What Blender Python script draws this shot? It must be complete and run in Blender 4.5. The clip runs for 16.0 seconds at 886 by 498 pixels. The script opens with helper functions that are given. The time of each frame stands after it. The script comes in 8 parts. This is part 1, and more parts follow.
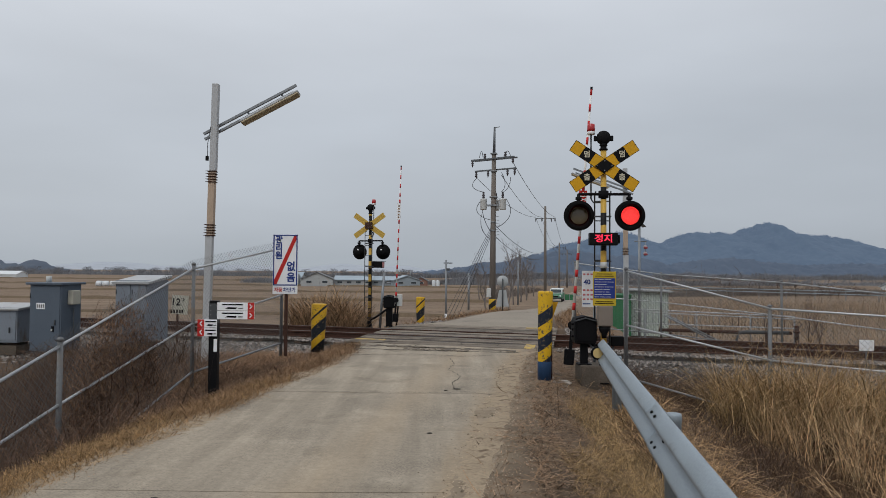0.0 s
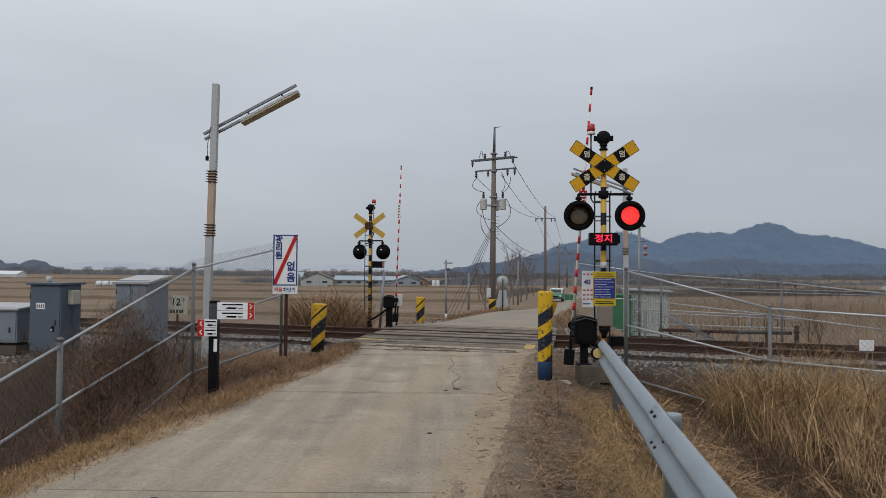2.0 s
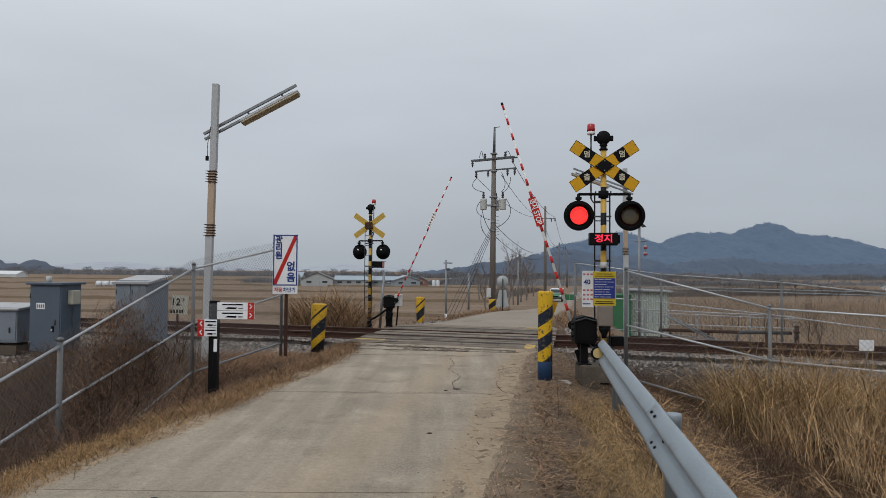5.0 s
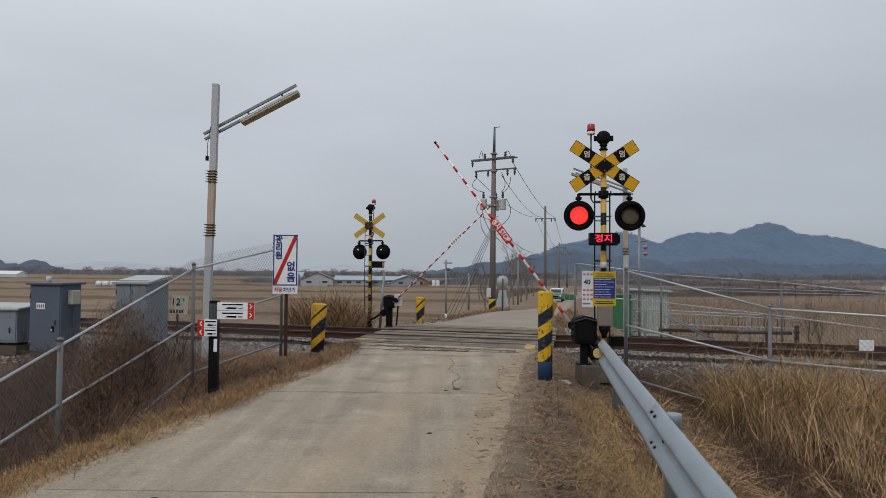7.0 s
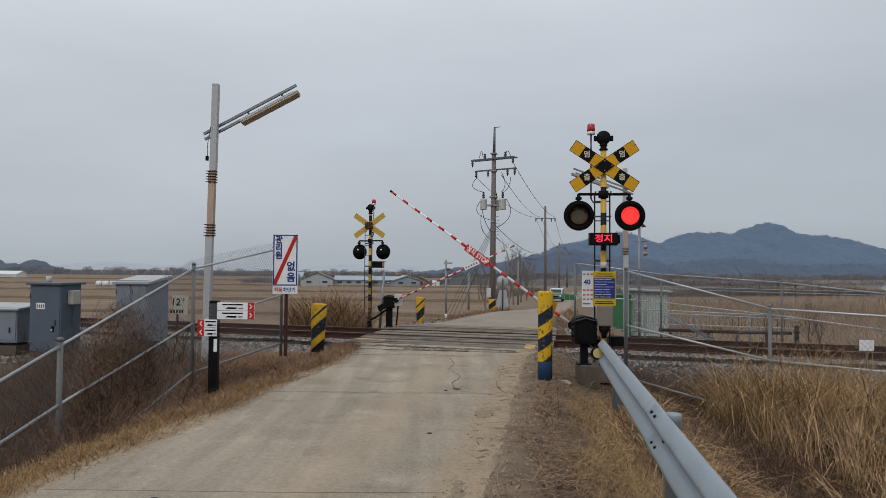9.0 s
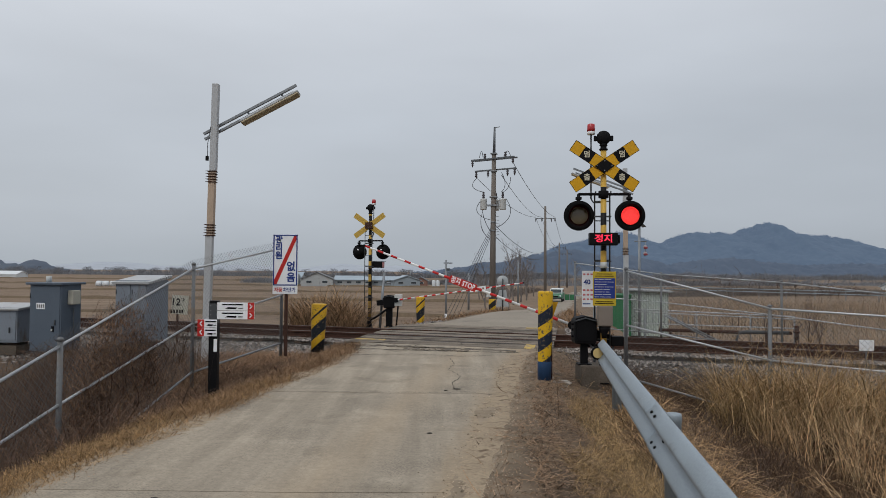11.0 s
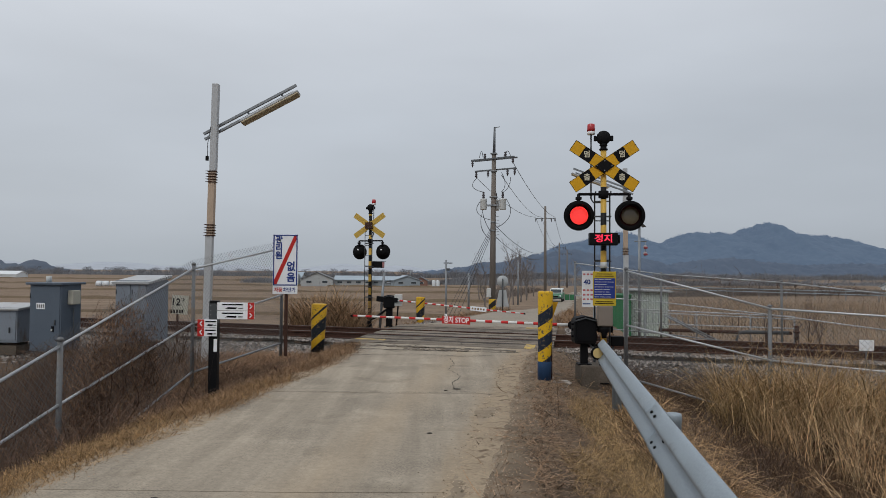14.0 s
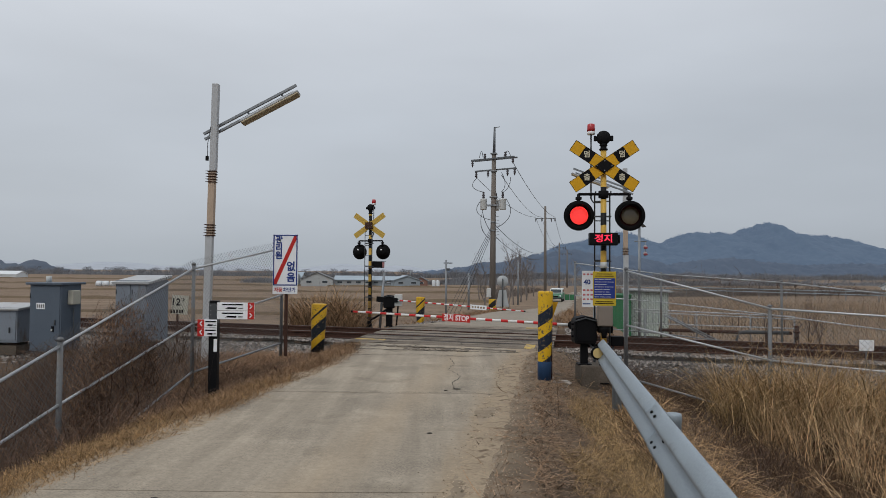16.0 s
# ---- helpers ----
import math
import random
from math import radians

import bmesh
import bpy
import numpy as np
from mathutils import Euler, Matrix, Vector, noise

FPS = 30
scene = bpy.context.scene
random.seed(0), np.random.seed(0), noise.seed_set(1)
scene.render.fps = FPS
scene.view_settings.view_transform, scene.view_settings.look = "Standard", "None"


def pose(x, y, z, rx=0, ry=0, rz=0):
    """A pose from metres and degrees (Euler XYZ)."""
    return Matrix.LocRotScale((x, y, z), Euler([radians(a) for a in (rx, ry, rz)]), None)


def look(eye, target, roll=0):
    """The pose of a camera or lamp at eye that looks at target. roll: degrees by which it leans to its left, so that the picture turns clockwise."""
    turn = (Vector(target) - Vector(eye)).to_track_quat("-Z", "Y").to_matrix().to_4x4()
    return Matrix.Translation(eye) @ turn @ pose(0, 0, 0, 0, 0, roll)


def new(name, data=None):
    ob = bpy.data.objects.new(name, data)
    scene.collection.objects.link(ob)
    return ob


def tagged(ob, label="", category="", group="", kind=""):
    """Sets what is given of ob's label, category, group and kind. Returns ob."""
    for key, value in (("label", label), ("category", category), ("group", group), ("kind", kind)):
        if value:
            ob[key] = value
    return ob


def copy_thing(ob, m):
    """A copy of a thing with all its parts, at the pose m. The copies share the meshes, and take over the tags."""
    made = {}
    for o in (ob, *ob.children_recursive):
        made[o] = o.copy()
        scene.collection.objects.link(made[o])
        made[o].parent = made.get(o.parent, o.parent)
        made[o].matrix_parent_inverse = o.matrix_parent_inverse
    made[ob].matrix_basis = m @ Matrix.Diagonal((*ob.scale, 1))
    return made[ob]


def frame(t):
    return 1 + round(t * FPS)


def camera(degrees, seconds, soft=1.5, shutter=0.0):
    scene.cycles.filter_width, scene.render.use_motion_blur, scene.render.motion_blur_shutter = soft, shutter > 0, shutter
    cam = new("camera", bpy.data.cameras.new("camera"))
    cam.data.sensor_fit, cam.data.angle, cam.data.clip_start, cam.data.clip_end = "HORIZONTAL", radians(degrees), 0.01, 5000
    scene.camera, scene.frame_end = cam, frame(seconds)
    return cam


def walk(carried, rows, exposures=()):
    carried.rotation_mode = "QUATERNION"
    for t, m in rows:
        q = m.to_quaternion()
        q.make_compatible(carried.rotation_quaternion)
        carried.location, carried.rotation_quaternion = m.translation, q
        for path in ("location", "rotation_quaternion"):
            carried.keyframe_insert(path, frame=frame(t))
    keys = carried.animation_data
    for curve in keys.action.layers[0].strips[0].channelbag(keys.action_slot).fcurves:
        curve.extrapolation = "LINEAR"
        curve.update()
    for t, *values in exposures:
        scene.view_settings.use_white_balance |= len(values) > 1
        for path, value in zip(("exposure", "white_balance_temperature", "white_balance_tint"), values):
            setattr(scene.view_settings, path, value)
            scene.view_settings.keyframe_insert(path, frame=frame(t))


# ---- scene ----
# camera: held still at eye height beside the lane
EYE = (0.0, 0.0, 1.6)
cam = camera(64.19, 16.0, soft=0.6)
walk(cam, [(0.0, look(EYE, (0.0, 100.0, 4.72), 0.4)), (16.0, look(EYE, (0.0, 100.0, 4.72), 0.4))],
     exposures=[(0.0, 0.0), (16.0, 0.0)])


# ---------------------------------------------------------------- world and sun
def overcast_world():
    w = bpy.data.worlds.new("overcast")
    scene.world = w
    w.use_nodes = True
    nt = w.node_tree
    nt.nodes.clear()
    n = nt.nodes.new
    out, bg = n("ShaderNodeOutputWorld"), n("ShaderNodeBackground")
    sky = n("ShaderNodeTexSky")
    sky.sky_type, sky.sun_disc = "NISHITA", False
    sky.sun_elevation, sky.sun_rotation = radians(48), radians(-35)
    sky.air_density, sky.dust_density = 1.5, 4.0
    tc, sep = n("ShaderNodeTexCoord"), n("ShaderNodeSeparateXYZ")
    nt.links.new(tc.outputs["Generated"], sep.inputs[0])
    ramp = n("ShaderNodeValToRGB")
    stops = [(0.0, (0.40, 0.445, 0.493)), (0.06, (0.438, 0.483, 0.54)), (0.2, (0.495, 0.54, 0.602)),
             (0.36, (0.615, 0.655, 0.715)), (1.0, (0.88, 0.91, 0.95))]
    el = ramp.color_ramp.elements
    while len(el) < len(stops):
        el.new(0.5)
    for e, (p, c) in zip(el, stops):
        e.position, e.color = p, (*c, 1)
    nt.links.new(sep.outputs["Z"], ramp.inputs[0])
    # soft cloud layer, stretched level
    mp = n("ShaderNodeMapping")
    mp.inputs["Scale"].default_value = (1.3, 1.3, 4.5)
    nt.links.new(tc.outputs["Generated"], mp.inputs[0])
    cl = n("ShaderNodeTexNoise")
    cl.inputs["Scale"].default_value, cl.inputs["Detail"].default_value, cl.inputs["Roughness"].default_value = 1.6, 5, 0.45
    nt.links.new(mp.outputs[0], cl.inputs["Vector"])
    mr = n("ShaderNodeMapRange")
    mr.inputs["From Min"].default_value, mr.inputs["From Max"].default_value = 0.3, 0.7
    mr.inputs["To Min"].default_value, mr.inputs["To Max"].default_value = 0.92, 1.07
    nt.links.new(cl.outputs["Fac"], mr.inputs["Value"])
    mul = n("ShaderNodeVectorMath")
    mul.operation = "SCALE"
    nt.links.new(ramp.outputs[0], mul.inputs[0])
    nt.links.new(mr.outputs[0], mul.inputs["Scale"])
    # the cloud is thinner towards one side
    side = n("ShaderNodeMapRange")
    side.inputs["From Min"].default_value, side.inputs["From Max"].default_value = -0.6, 0.3
    side.inputs["To Min"].default_value, side.inputs["To Max"].default_value = 1.07, 0.985
    nt.links.new(sep.outputs["X"], side.inputs["Value"])
    mul2 = n("ShaderNodeVectorMath")
    mul2.operation = "SCALE"
    nt.links.new(mul.outputs[0], mul2.inputs[0])
    nt.links.new(side.outputs[0], mul2.inputs["Scale"])
    mul = mul2
    dim = n("ShaderNodeVectorMath")
    dim.operation = "SCALE"
    dim.inputs["Scale"].default_value = 0.06
    nt.links.new(sky.outputs[0], dim.inputs[0])
    mix = n("ShaderNodeMix")
    mix.data_type = "RGBA"
    mix.inputs["Factor"].default_value = 0.06
    nt.links.new(mul.outputs[0], mix.inputs[6])
    nt.links.new(dim.outputs[0], mix.inputs[7])
    nt.links.new(mix.outputs[2], bg.inputs["Color"])
    bg.inputs["Strength"].default_value = 1.0
    nt.links.new(bg.outputs[0], out.inputs[0])


overcast_world()
sun_data = bpy.data.lights.new("sun", "SUN")
sun_data.energy, sun_data.angle, sun_data.color = 0.9, radians(25), (1.0, 0.96, 0.9)
sun = new("sun", sun_data)
sun.matrix_world = look((-30, -45, 60), (0, 10, 0))


# ---------------------------------------------------------------- materials
def rgb(v):
    return (v, v, v) if isinstance(v, (int, float)) else v


def mat(name, base, rough=0.7, metal=0.0, var=0.15, scale=6.0, fine=60.0, bump=0.15, bump_dist=0.004, dirt=None, dirt_amount=0.0,
        dirt_scale=2.5, streak=1.0, island=0.0, emit=None, strength=0.0, objrand=0.0, spec=None):
    """A surface with two scales of variation, optional dirt or rust patches, and fine relief."""
    m = bpy.data.materials.new(name)
    m.use_nodes = True
    nt = m.node_tree
    p = nt.nodes["Principled BSDF"]
    n, link = nt.nodes.new, nt.links.new
    base = rgb(base)
    tc = n("ShaderNodeTexCoord")
    mp = n("ShaderNodeMapping")
    mp.inputs["Scale"].default_value = (1, 1, streak)
    link(tc.outputs["Object"], mp.inputs[0])

    def noise_node(s, detail=4.0):
        t = n("ShaderNodeTexNoise")
        t.inputs["Scale"].default_value, t.inputs["Detail"].default_value = s, detail
        link(mp.outputs[0], t.inputs["Vector"])
        return t

    def mixed(fac, a, b, blend="MIX"):
        x = n("ShaderNodeMix")
        x.data_type, x.blend_type = "RGBA", blend
        if isinstance(fac, float):
            x.inputs["Factor"].default_value = fac
        else:
            link(fac, x.inputs["Factor"])
        for sock, v in ((x.inputs[6], a), (x.inputs[7], b)):
            if isinstance(v, tuple):
                sock.default_value = (*v, 1)
            else:
                link(v, sock)
        return x.outputs[2]

    lo, hi = tuple(c * (1 - var) for c in base), tuple(min(1, c * (1 + var)) for c in base)
    n1, n2 = noise_node(scale), noise_node(fine, 2.0)
    col = mixed(n1.outputs["Fac"], lo, hi)
    grain = n("ShaderNodeMapRange")
    grain.inputs["From Min"].default_value, grain.inputs["From Max"].default_value = 0.25, 0.75
    grain.inputs["To Min"].default_value, grain.inputs["To Max"].default_value = 1 - var * 0.6, 1 + var * 0.6
    link(n2.outputs["Fac"], grain.inputs["Value"])
    sc = n("ShaderNodeVectorMath")
    sc.operation = "SCALE"
    link(col, sc.inputs[0])
    link(grain.outputs[0], sc.inputs["Scale"])
    col = sc.outputs[0]
    for amount, node, sock in ((island, "ShaderNodeNewGeometry", "Random Per Island"), (objrand, "ShaderNodeObjectInfo", "Random")):
        if amount:
            g = n(node)
            r = n("ShaderNodeMapRange")
            r.inputs["To Min"].default_value, r.inputs["To Max"].default_value = 1 - amount, 1 + amount
            link(g.outputs[sock], r.inputs["Value"])
            s2 = n("ShaderNodeVectorMath")
            s2.operation = "SCALE"
            link(col, s2.inputs[0])
            link(r.outputs[0], s2.inputs["Scale"])
            col = s2.outputs[0]
    if dirt:
        n3 = noise_node(dirt_scale, 6.0)
        r = n("ShaderNodeMapRange")
        r.inputs["From Min"].default_value, r.inputs["From Max"].default_value = 0.68 - dirt_amount * 0.4, 0.78 - dirt_amount * 0.3
        link(n3.outputs["Fac"], r.inputs["Value"])
        col = mixed(r.outputs[0], col, dirt)
    link(col, p.inputs["Base Color"])
    p.inputs["Metallic"].default_value = metal
    p.inputs["Specular IOR Level"].default_value = spec if spec is not None else 0.5 if rough < 0.4 or metal else 0.22
    rr = n("ShaderNodeMapRange")
    rr.inputs["To Min"].default_value, rr.inputs["To Max"].default_value = max(0.05, rough - 0.12), min(1, rough + 0.12)
    link(n1.outputs["Fac"], rr.inputs["Value"])
    link(rr.outputs[0], p.inputs["Roughness"])
    if bump:
        b = n("ShaderNodeBump")
        b.inputs["Strength"].default_value, b.inputs["Distance"].default_value = bump, bump_dist
        link(n2.outputs["Fac"], b.inputs["Height"])
        link(b.outputs[0], p.inputs["Normal"])
    if emit:
        p.inputs["Emission Color"].default_value, p.inputs["Emission Strength"].default_value = (*emit, 1), strength
    return m


def striped(name, a, b, period, duty=0.5, slant=0.0, offset=0.0, top=None, chip=0.12):
    """Painted bands across the object's height (slant: rise per metre across), with chipped paint."""
    m = mat(name, a, 0.55, var=0.12, scale=9, fine=70)
    nt = m.node_tree
    n, link = nt.nodes.new, nt.links.new
    p = nt.nodes["Principled BSDF"]
    tc, sep = n("ShaderNodeTexCoord"), n("ShaderNodeSeparateXYZ")
    link(tc.outputs["Object"], sep.inputs[0])

    def math_node(op, x, y):
        k = n("ShaderNodeMath")
        k.operation = op
        for i, v in enumerate((x, y)):
            if isinstance(v, (int, float)):
                k.inputs[i].default_value = v
            else:
                link(v, k.inputs[i])
        return k.outputs[0]

    wob = n("ShaderNodeTexNoise")
    wob.inputs["Scale"].default_value = 14
    link(tc.outputs["Object"], wob.inputs["Vector"])
    h = math_node("ADD", sep.outputs["Z"], math_node("MULTIPLY", sep.outputs["X"], -slant))
    h = math_node("ADD", math_node("ADD", h, offset), math_node("MULTIPLY", wob.outputs["Fac"], 0.02))
    band = math_node("LESS_THAN", math_node("FRACT", math_node("DIVIDE", h, period), 0), duty)
    old = p.inputs["Base Color"].links[0].from_socket
    mix = n("ShaderNodeMix")
    mix.data_type = "RGBA"
    link(band, mix.inputs["Factor"])
    link(old, mix.inputs[6])
    mix.inputs[7].default_value = (*b, 1)
    col = mix.outputs[2]
    if top is not None:
        t = n("ShaderNodeMix")
        t.data_type = "RGBA"
        link(math_node("GREATER_THAN", h, top), t.inputs["Factor"])
        link(col, t.inputs[6])
        link(old, t.inputs[7])
        col = t.outputs[2]
    worn = n("ShaderNodeTexNoise")
    worn.inputs["Scale"].default_value, worn.inputs["Detail"].default_value = 26, 9
    link(tc.outputs["Object"], worn.inputs["Vector"])
    r = n("ShaderNodeMapRange")
    r.inputs["From Min"].default_value, r.inputs["From Max"].default_value = 0.74 - chip, 0.8 - chip
    link(worn.outputs["Fac"], r.inputs["Value"])
    w = n("ShaderNodeMix")
    w.data_type = "RGBA"
    link(r.outputs[0], w.inputs["Factor"])
    link(col, w.inputs[6])
    w.inputs[7].default_value = (0.11, 0.085, 0.055, 1)
    link(w.outputs[2], p.inputs["Base Color"])
    return m


def drawn_out(m, angle, across, along_it, lo, hi):
    """Streaks along one direction, multiplied into a material's colour."""
    nt = m.node_tree
    n, link = nt.nodes.new, nt.links.new
    p = nt.nodes["Principled BSDF"]
    old = p.inputs["Base Color"].links[0].from_socket
    tc, mp, tx, mr, sc = n("ShaderNodeTexCoord"), n("ShaderNodeMapping"), n("ShaderNodeTexNoise"), n("ShaderNodeMapRange"), n("ShaderNodeVectorMath")
    mp.vector_type = "POINT"
    mp.inputs["Rotation"].default_value, mp.inputs["Scale"].default_value = (0, 0, radians(angle)), (along_it, across, 1)
    tx.inputs["Scale"].default_value, tx.inputs["Detail"].default_value, tx.inputs["Roughness"].default_value = 1.0, 6, 0.65
    mr.inputs["From Min"].default_value, mr.inputs["From Max"].default_value = 0.3, 0.7
    mr.inputs["To Min"].default_value, mr.inputs["To Max"].default_value = lo, hi
    sc.operation = "SCALE"
    link(tc.outputs["Object"], mp.inputs[0])
    link(mp.outputs[0], tx.inputs["Vector"])
    link(tx.outputs["Fac"], mr.inputs["Value"])
    link(old, sc.inputs[0])
    link(mr.outputs[0], sc.inputs["Scale"])
    link(sc.outputs[0], p.inputs["Base Color"])
    return m


BLACK = mat("black_paint", (0.005, 0.005, 0.006), 0.55, var=0.25, spec=0.12)
LAMP_BLACK = mat("matt_black_lamp_paint", (0.0045, 0.0045, 0.005), 0.8, var=0.25, spec=0.12)
BLACK_METAL = mat("black_cast_iron", (0.005, 0.005, 0.006), 0.65, var=0.3, dirt=(0.02, 0.014, 0.011), dirt_amount=0.06, spec=0.12)
YELLOW_PALE = mat("faded_yellow_paint", (0.50, 0.33, 0.07), 0.55, var=0.12, dirt=(0.22, 0.13, 0.04), dirt_amount=0.08)
BOARD_YELLOW = mat("mustard_board_paint", (0.50, 0.36, 0.03), 0.5, var=0.1, dirt=(0.25, 0.17, 0.04), dirt_amount=0.08)
YELLOW = mat("yellow_paint", (0.62, 0.325, 0.012), 0.5, var=0.12, dirt=(0.22, 0.13, 0.03), dirt_amount=0.05)
WHITE = mat("white_paint", (0.74, 0.74, 0.73), 0.5, var=0.06, dirt=(0.42, 0.38, 0.33), dirt_amount=0.05)
CREAM = mat("cream_lettering", (0.56, 0.52, 0.40), 0.6, var=0.05)
SIGN_WHITE = mat("sign_white", (0.78, 0.79, 0.81), 0.4, var=0.04)
SIGN_BLUE = mat("sign_blue", (0.025, 0.05, 0.21), 0.4, var=0.08)
SIGN_RED = mat("sign_red", (0.46, 0.025, 0.02), 0.45, var=0.1)
BOARD_BLUE = mat("board_blue", (0.02, 0.04, 0.22), 0.45, var=0.08)
RED_PAINT = mat("red_paint", (0.52, 0.03, 0.03), 0.5, var=0.12)
GALV = mat("galvanised_steel", (0.225, 0.24, 0.255), 0.5, 0.4, var=0.12, scale=5, fine=40, dirt=(0.2, 0.18, 0.16), dirt_amount=0.08)
GALV_BEAM = mat("weathered_galvanised_beam", (0.275, 0.32, 0.355), 0.56, 0.3, var=0.16, scale=3.0, fine=70, bump=0.25, dirt=(0.19, 0.205, 0.21), dirt_amount=0.12, dirt_scale=2.2)
PIPE = mat("bright_galvanised_pipe", (0.44, 0.455, 0.47), 0.42, 0.45, var=0.12, scale=5, fine=40, dirt=(0.2, 0.18, 0.16), dirt_amount=0.06)
POST_GREY = mat("weathered_zinc_posts", (0.16, 0.165, 0.17), 0.6, 0.3, var=0.25, dirt=(0.2, 0.15, 0.11), dirt_amount=0.25)
WIRE = mat("chain_link_wire", (0.09, 0.09, 0.09), 0.6, 0.3, var=0.25, dirt=(0.12, 0.07, 0.04), dirt_amount=0.2)
RUST = mat("rusted_steel", (0.058, 0.030, 0.022), 0.8, var=0.4, scale=12, dirt=(0.028, 0.016, 0.012), dirt_amount=0.22, spec=0.15)
RAIL_TOP = mat("polished_rail_head", (0.13, 0.10, 0.09), 0.45, 0.6, var=0.25)
LAMP_WHITE = mat("weathered_white_pole", (0.43, 0.44, 0.45), 0.6, var=0.1, dirt=(0.30, 0.20, 0.12), dirt_amount=0.08, streak=0.35)
TAN_BAND = mat("stained_tan_pole", (0.43, 0.33, 0.25), 0.7, var=0.2, dirt=(0.16, 0.08, 0.05), dirt_amount=0.14, streak=0.25)
CAB_DARK = mat("cabinet_slate_blue_paint", (0.095, 0.118, 0.15), 0.5, var=0.12, scale=2, dirt=(0.13, 0.13, 0.13), dirt_amount=0.06)
CAB_LIGHT = mat("cabinet_pale_grey_paint", (0.19, 0.215, 0.25), 0.5, var=0.12, scale=2, dirt=(0.13, 0.1, 0.08), dirt_amount=0.1, streak=0.3)
CAB_ROOF = mat("cabinet_roof_metal", (0.40, 0.41, 0.42), 0.5, 0.2, var=0.15, scale=3, dirt=(0.26, 0.17, 0.11), dirt_amount=0.16, dirt_scale=3.5)
CONCRETE = mat("grey_concrete", (0.10, 0.082, 0.065), 0.9, var=0.4, scale=4, fine=45, bump=0.4, dirt=(0.15, 0.13, 0.11), dirt_amount=0.12)
POLE_CONCRETE = mat("utility_pole_concrete", (0.165, 0.145, 0.128), 0.9, var=0.15, scale=1.5, fine=20, streak=0.3, dirt=(0.12, 0.10, 0.09), dirt_amount=0.15)
GREY_BOX = mat("warm_grey_enamel", (0.2, 0.168, 0.142), 0.5, var=0.08)
PALE_BOX = mat("pale_grey_enamel", (0.52, 0.53, 0.52), 0.5, var=0.08)
STEEL_DARK = mat("dark_steel", (0.06, 0.065, 0.07), 0.5, 0.3, var=0.2)
PORCELAIN = mat("brown_porcelain", (0.05, 0.04, 0.045), 0.3, var=0.1)
CABLE = mat("black_cable", (0.05, 0.05, 0.055), 0.6, var=0.1, bump=0)
DARK_LENS = mat("unlit_smoked_lens", (0.105, 0.085, 0.055), 0.22, var=0.12, fine=120, bump=0.3)
RED_LED = mat("lit_red_led_lens", (0.35, 0.02, 0.02), 0.3, var=0.1, emit=(1.0, 0.045, 0.04), strength=1.25)
RED_TEXT = mat("lit_red_led_letters", (0.4, 0.02, 0.04), 0.4, var=0.05, emit=(1.0, 0.03, 0.075), strength=1.2)
# the lit lens shows its single diodes
nt = RED_LED.node_tree
dots, tcoord, dot_range = nt.nodes.new("ShaderNodeTexVoronoi"), nt.nodes.new("ShaderNodeTexCoord"), nt.nodes.new("ShaderNodeMapRange")
dots.inputs["Scale"].default_value = 42
dot_range.inputs["From Max"].default_value = 0.6
dot_range.inputs["To Min"].default_value, dot_range.inputs["To Max"].default_value = 1.55, 0.75
nt.links.new(tcoord.outputs["Object"], dots.inputs["Vector"])
nt.links.new(dots.outputs["Distance"], dot_range.inputs["Value"])
nt.links.new(dot_range.outputs[0], nt.nodes["Principled BSDF"].inputs["Emission Strength"])
PINK_EDGE = mat("faded_pink_plastic", (0.45, 0.2, 0.2), 0.5, var=0.15)
BEACON_RED = mat("red_beacon_plastic", (0.42, 0.02, 0.025), 0.25, var=0.1)
METER_BEIGE = mat("beige_meter_enamel", (0.46, 0.44, 0.37), 0.5, var=0.08)
BASE_BLUE = mat("dark_blue_post_base", (0.018, 0.046, 0.105), 0.6, var=0.25, dirt=(0.05, 0.045, 0.04), dirt_amount=0.1)
REFLECTOR = mat("amber_reflector", (0.62, 0.47, 0.2), 0.3, var=0.08)
MAST = striped("mast_bands", (0.58, 0.36, 0.07), (0.007, 0.007, 0.008), 0.43, 0.48, 0.0, 0.40, chip=0.06)
BOLLARD = striped("bollard_bands", (0.60, 0.36, 0.015), (0.012, 0.018, 0.032), 0.37, 0.52, 0.75, 0.155, top=1.45, chip=0.165)
BOLLARD_LOW = striped("low_bollard_bands", (0.56, 0.33, 0.02), (0.013, 0.016, 0.022), 0.44, 0.6, 0.95, 0.1, top=0.93, chip=0.155)
LAMP_DIFFUSER = mat("yellowed_lamp_diffuser", (0.40, 0.335, 0.22), 0.35, var=0.1)
STRAW = mat("straw_grass", (0.30, 0.188, 0.09), 0.85, var=0.3, scale=1.2, island=0.75, bump=0)
STRAW_PALE = mat("pale_reed_grass", (0.30, 0.192, 0.10), 0.85, var=0.3, scale=0.8, island=0.9, bump=0)
LITTER = mat("brown_dead_litter", (0.16, 0.1, 0.06), 0.9, var=0.3, scale=2, island=0.65, bump=0)
TWIG = mat("dark_dry_brush", (0.094, 0.059, 0.042), 0.9, var=0.3, scale=1.5, island=0.5, bump=0)
BARK = mat("grey_winter_bark", (0.17, 0.15, 0.14), 0.95, var=0.25, scale=3)


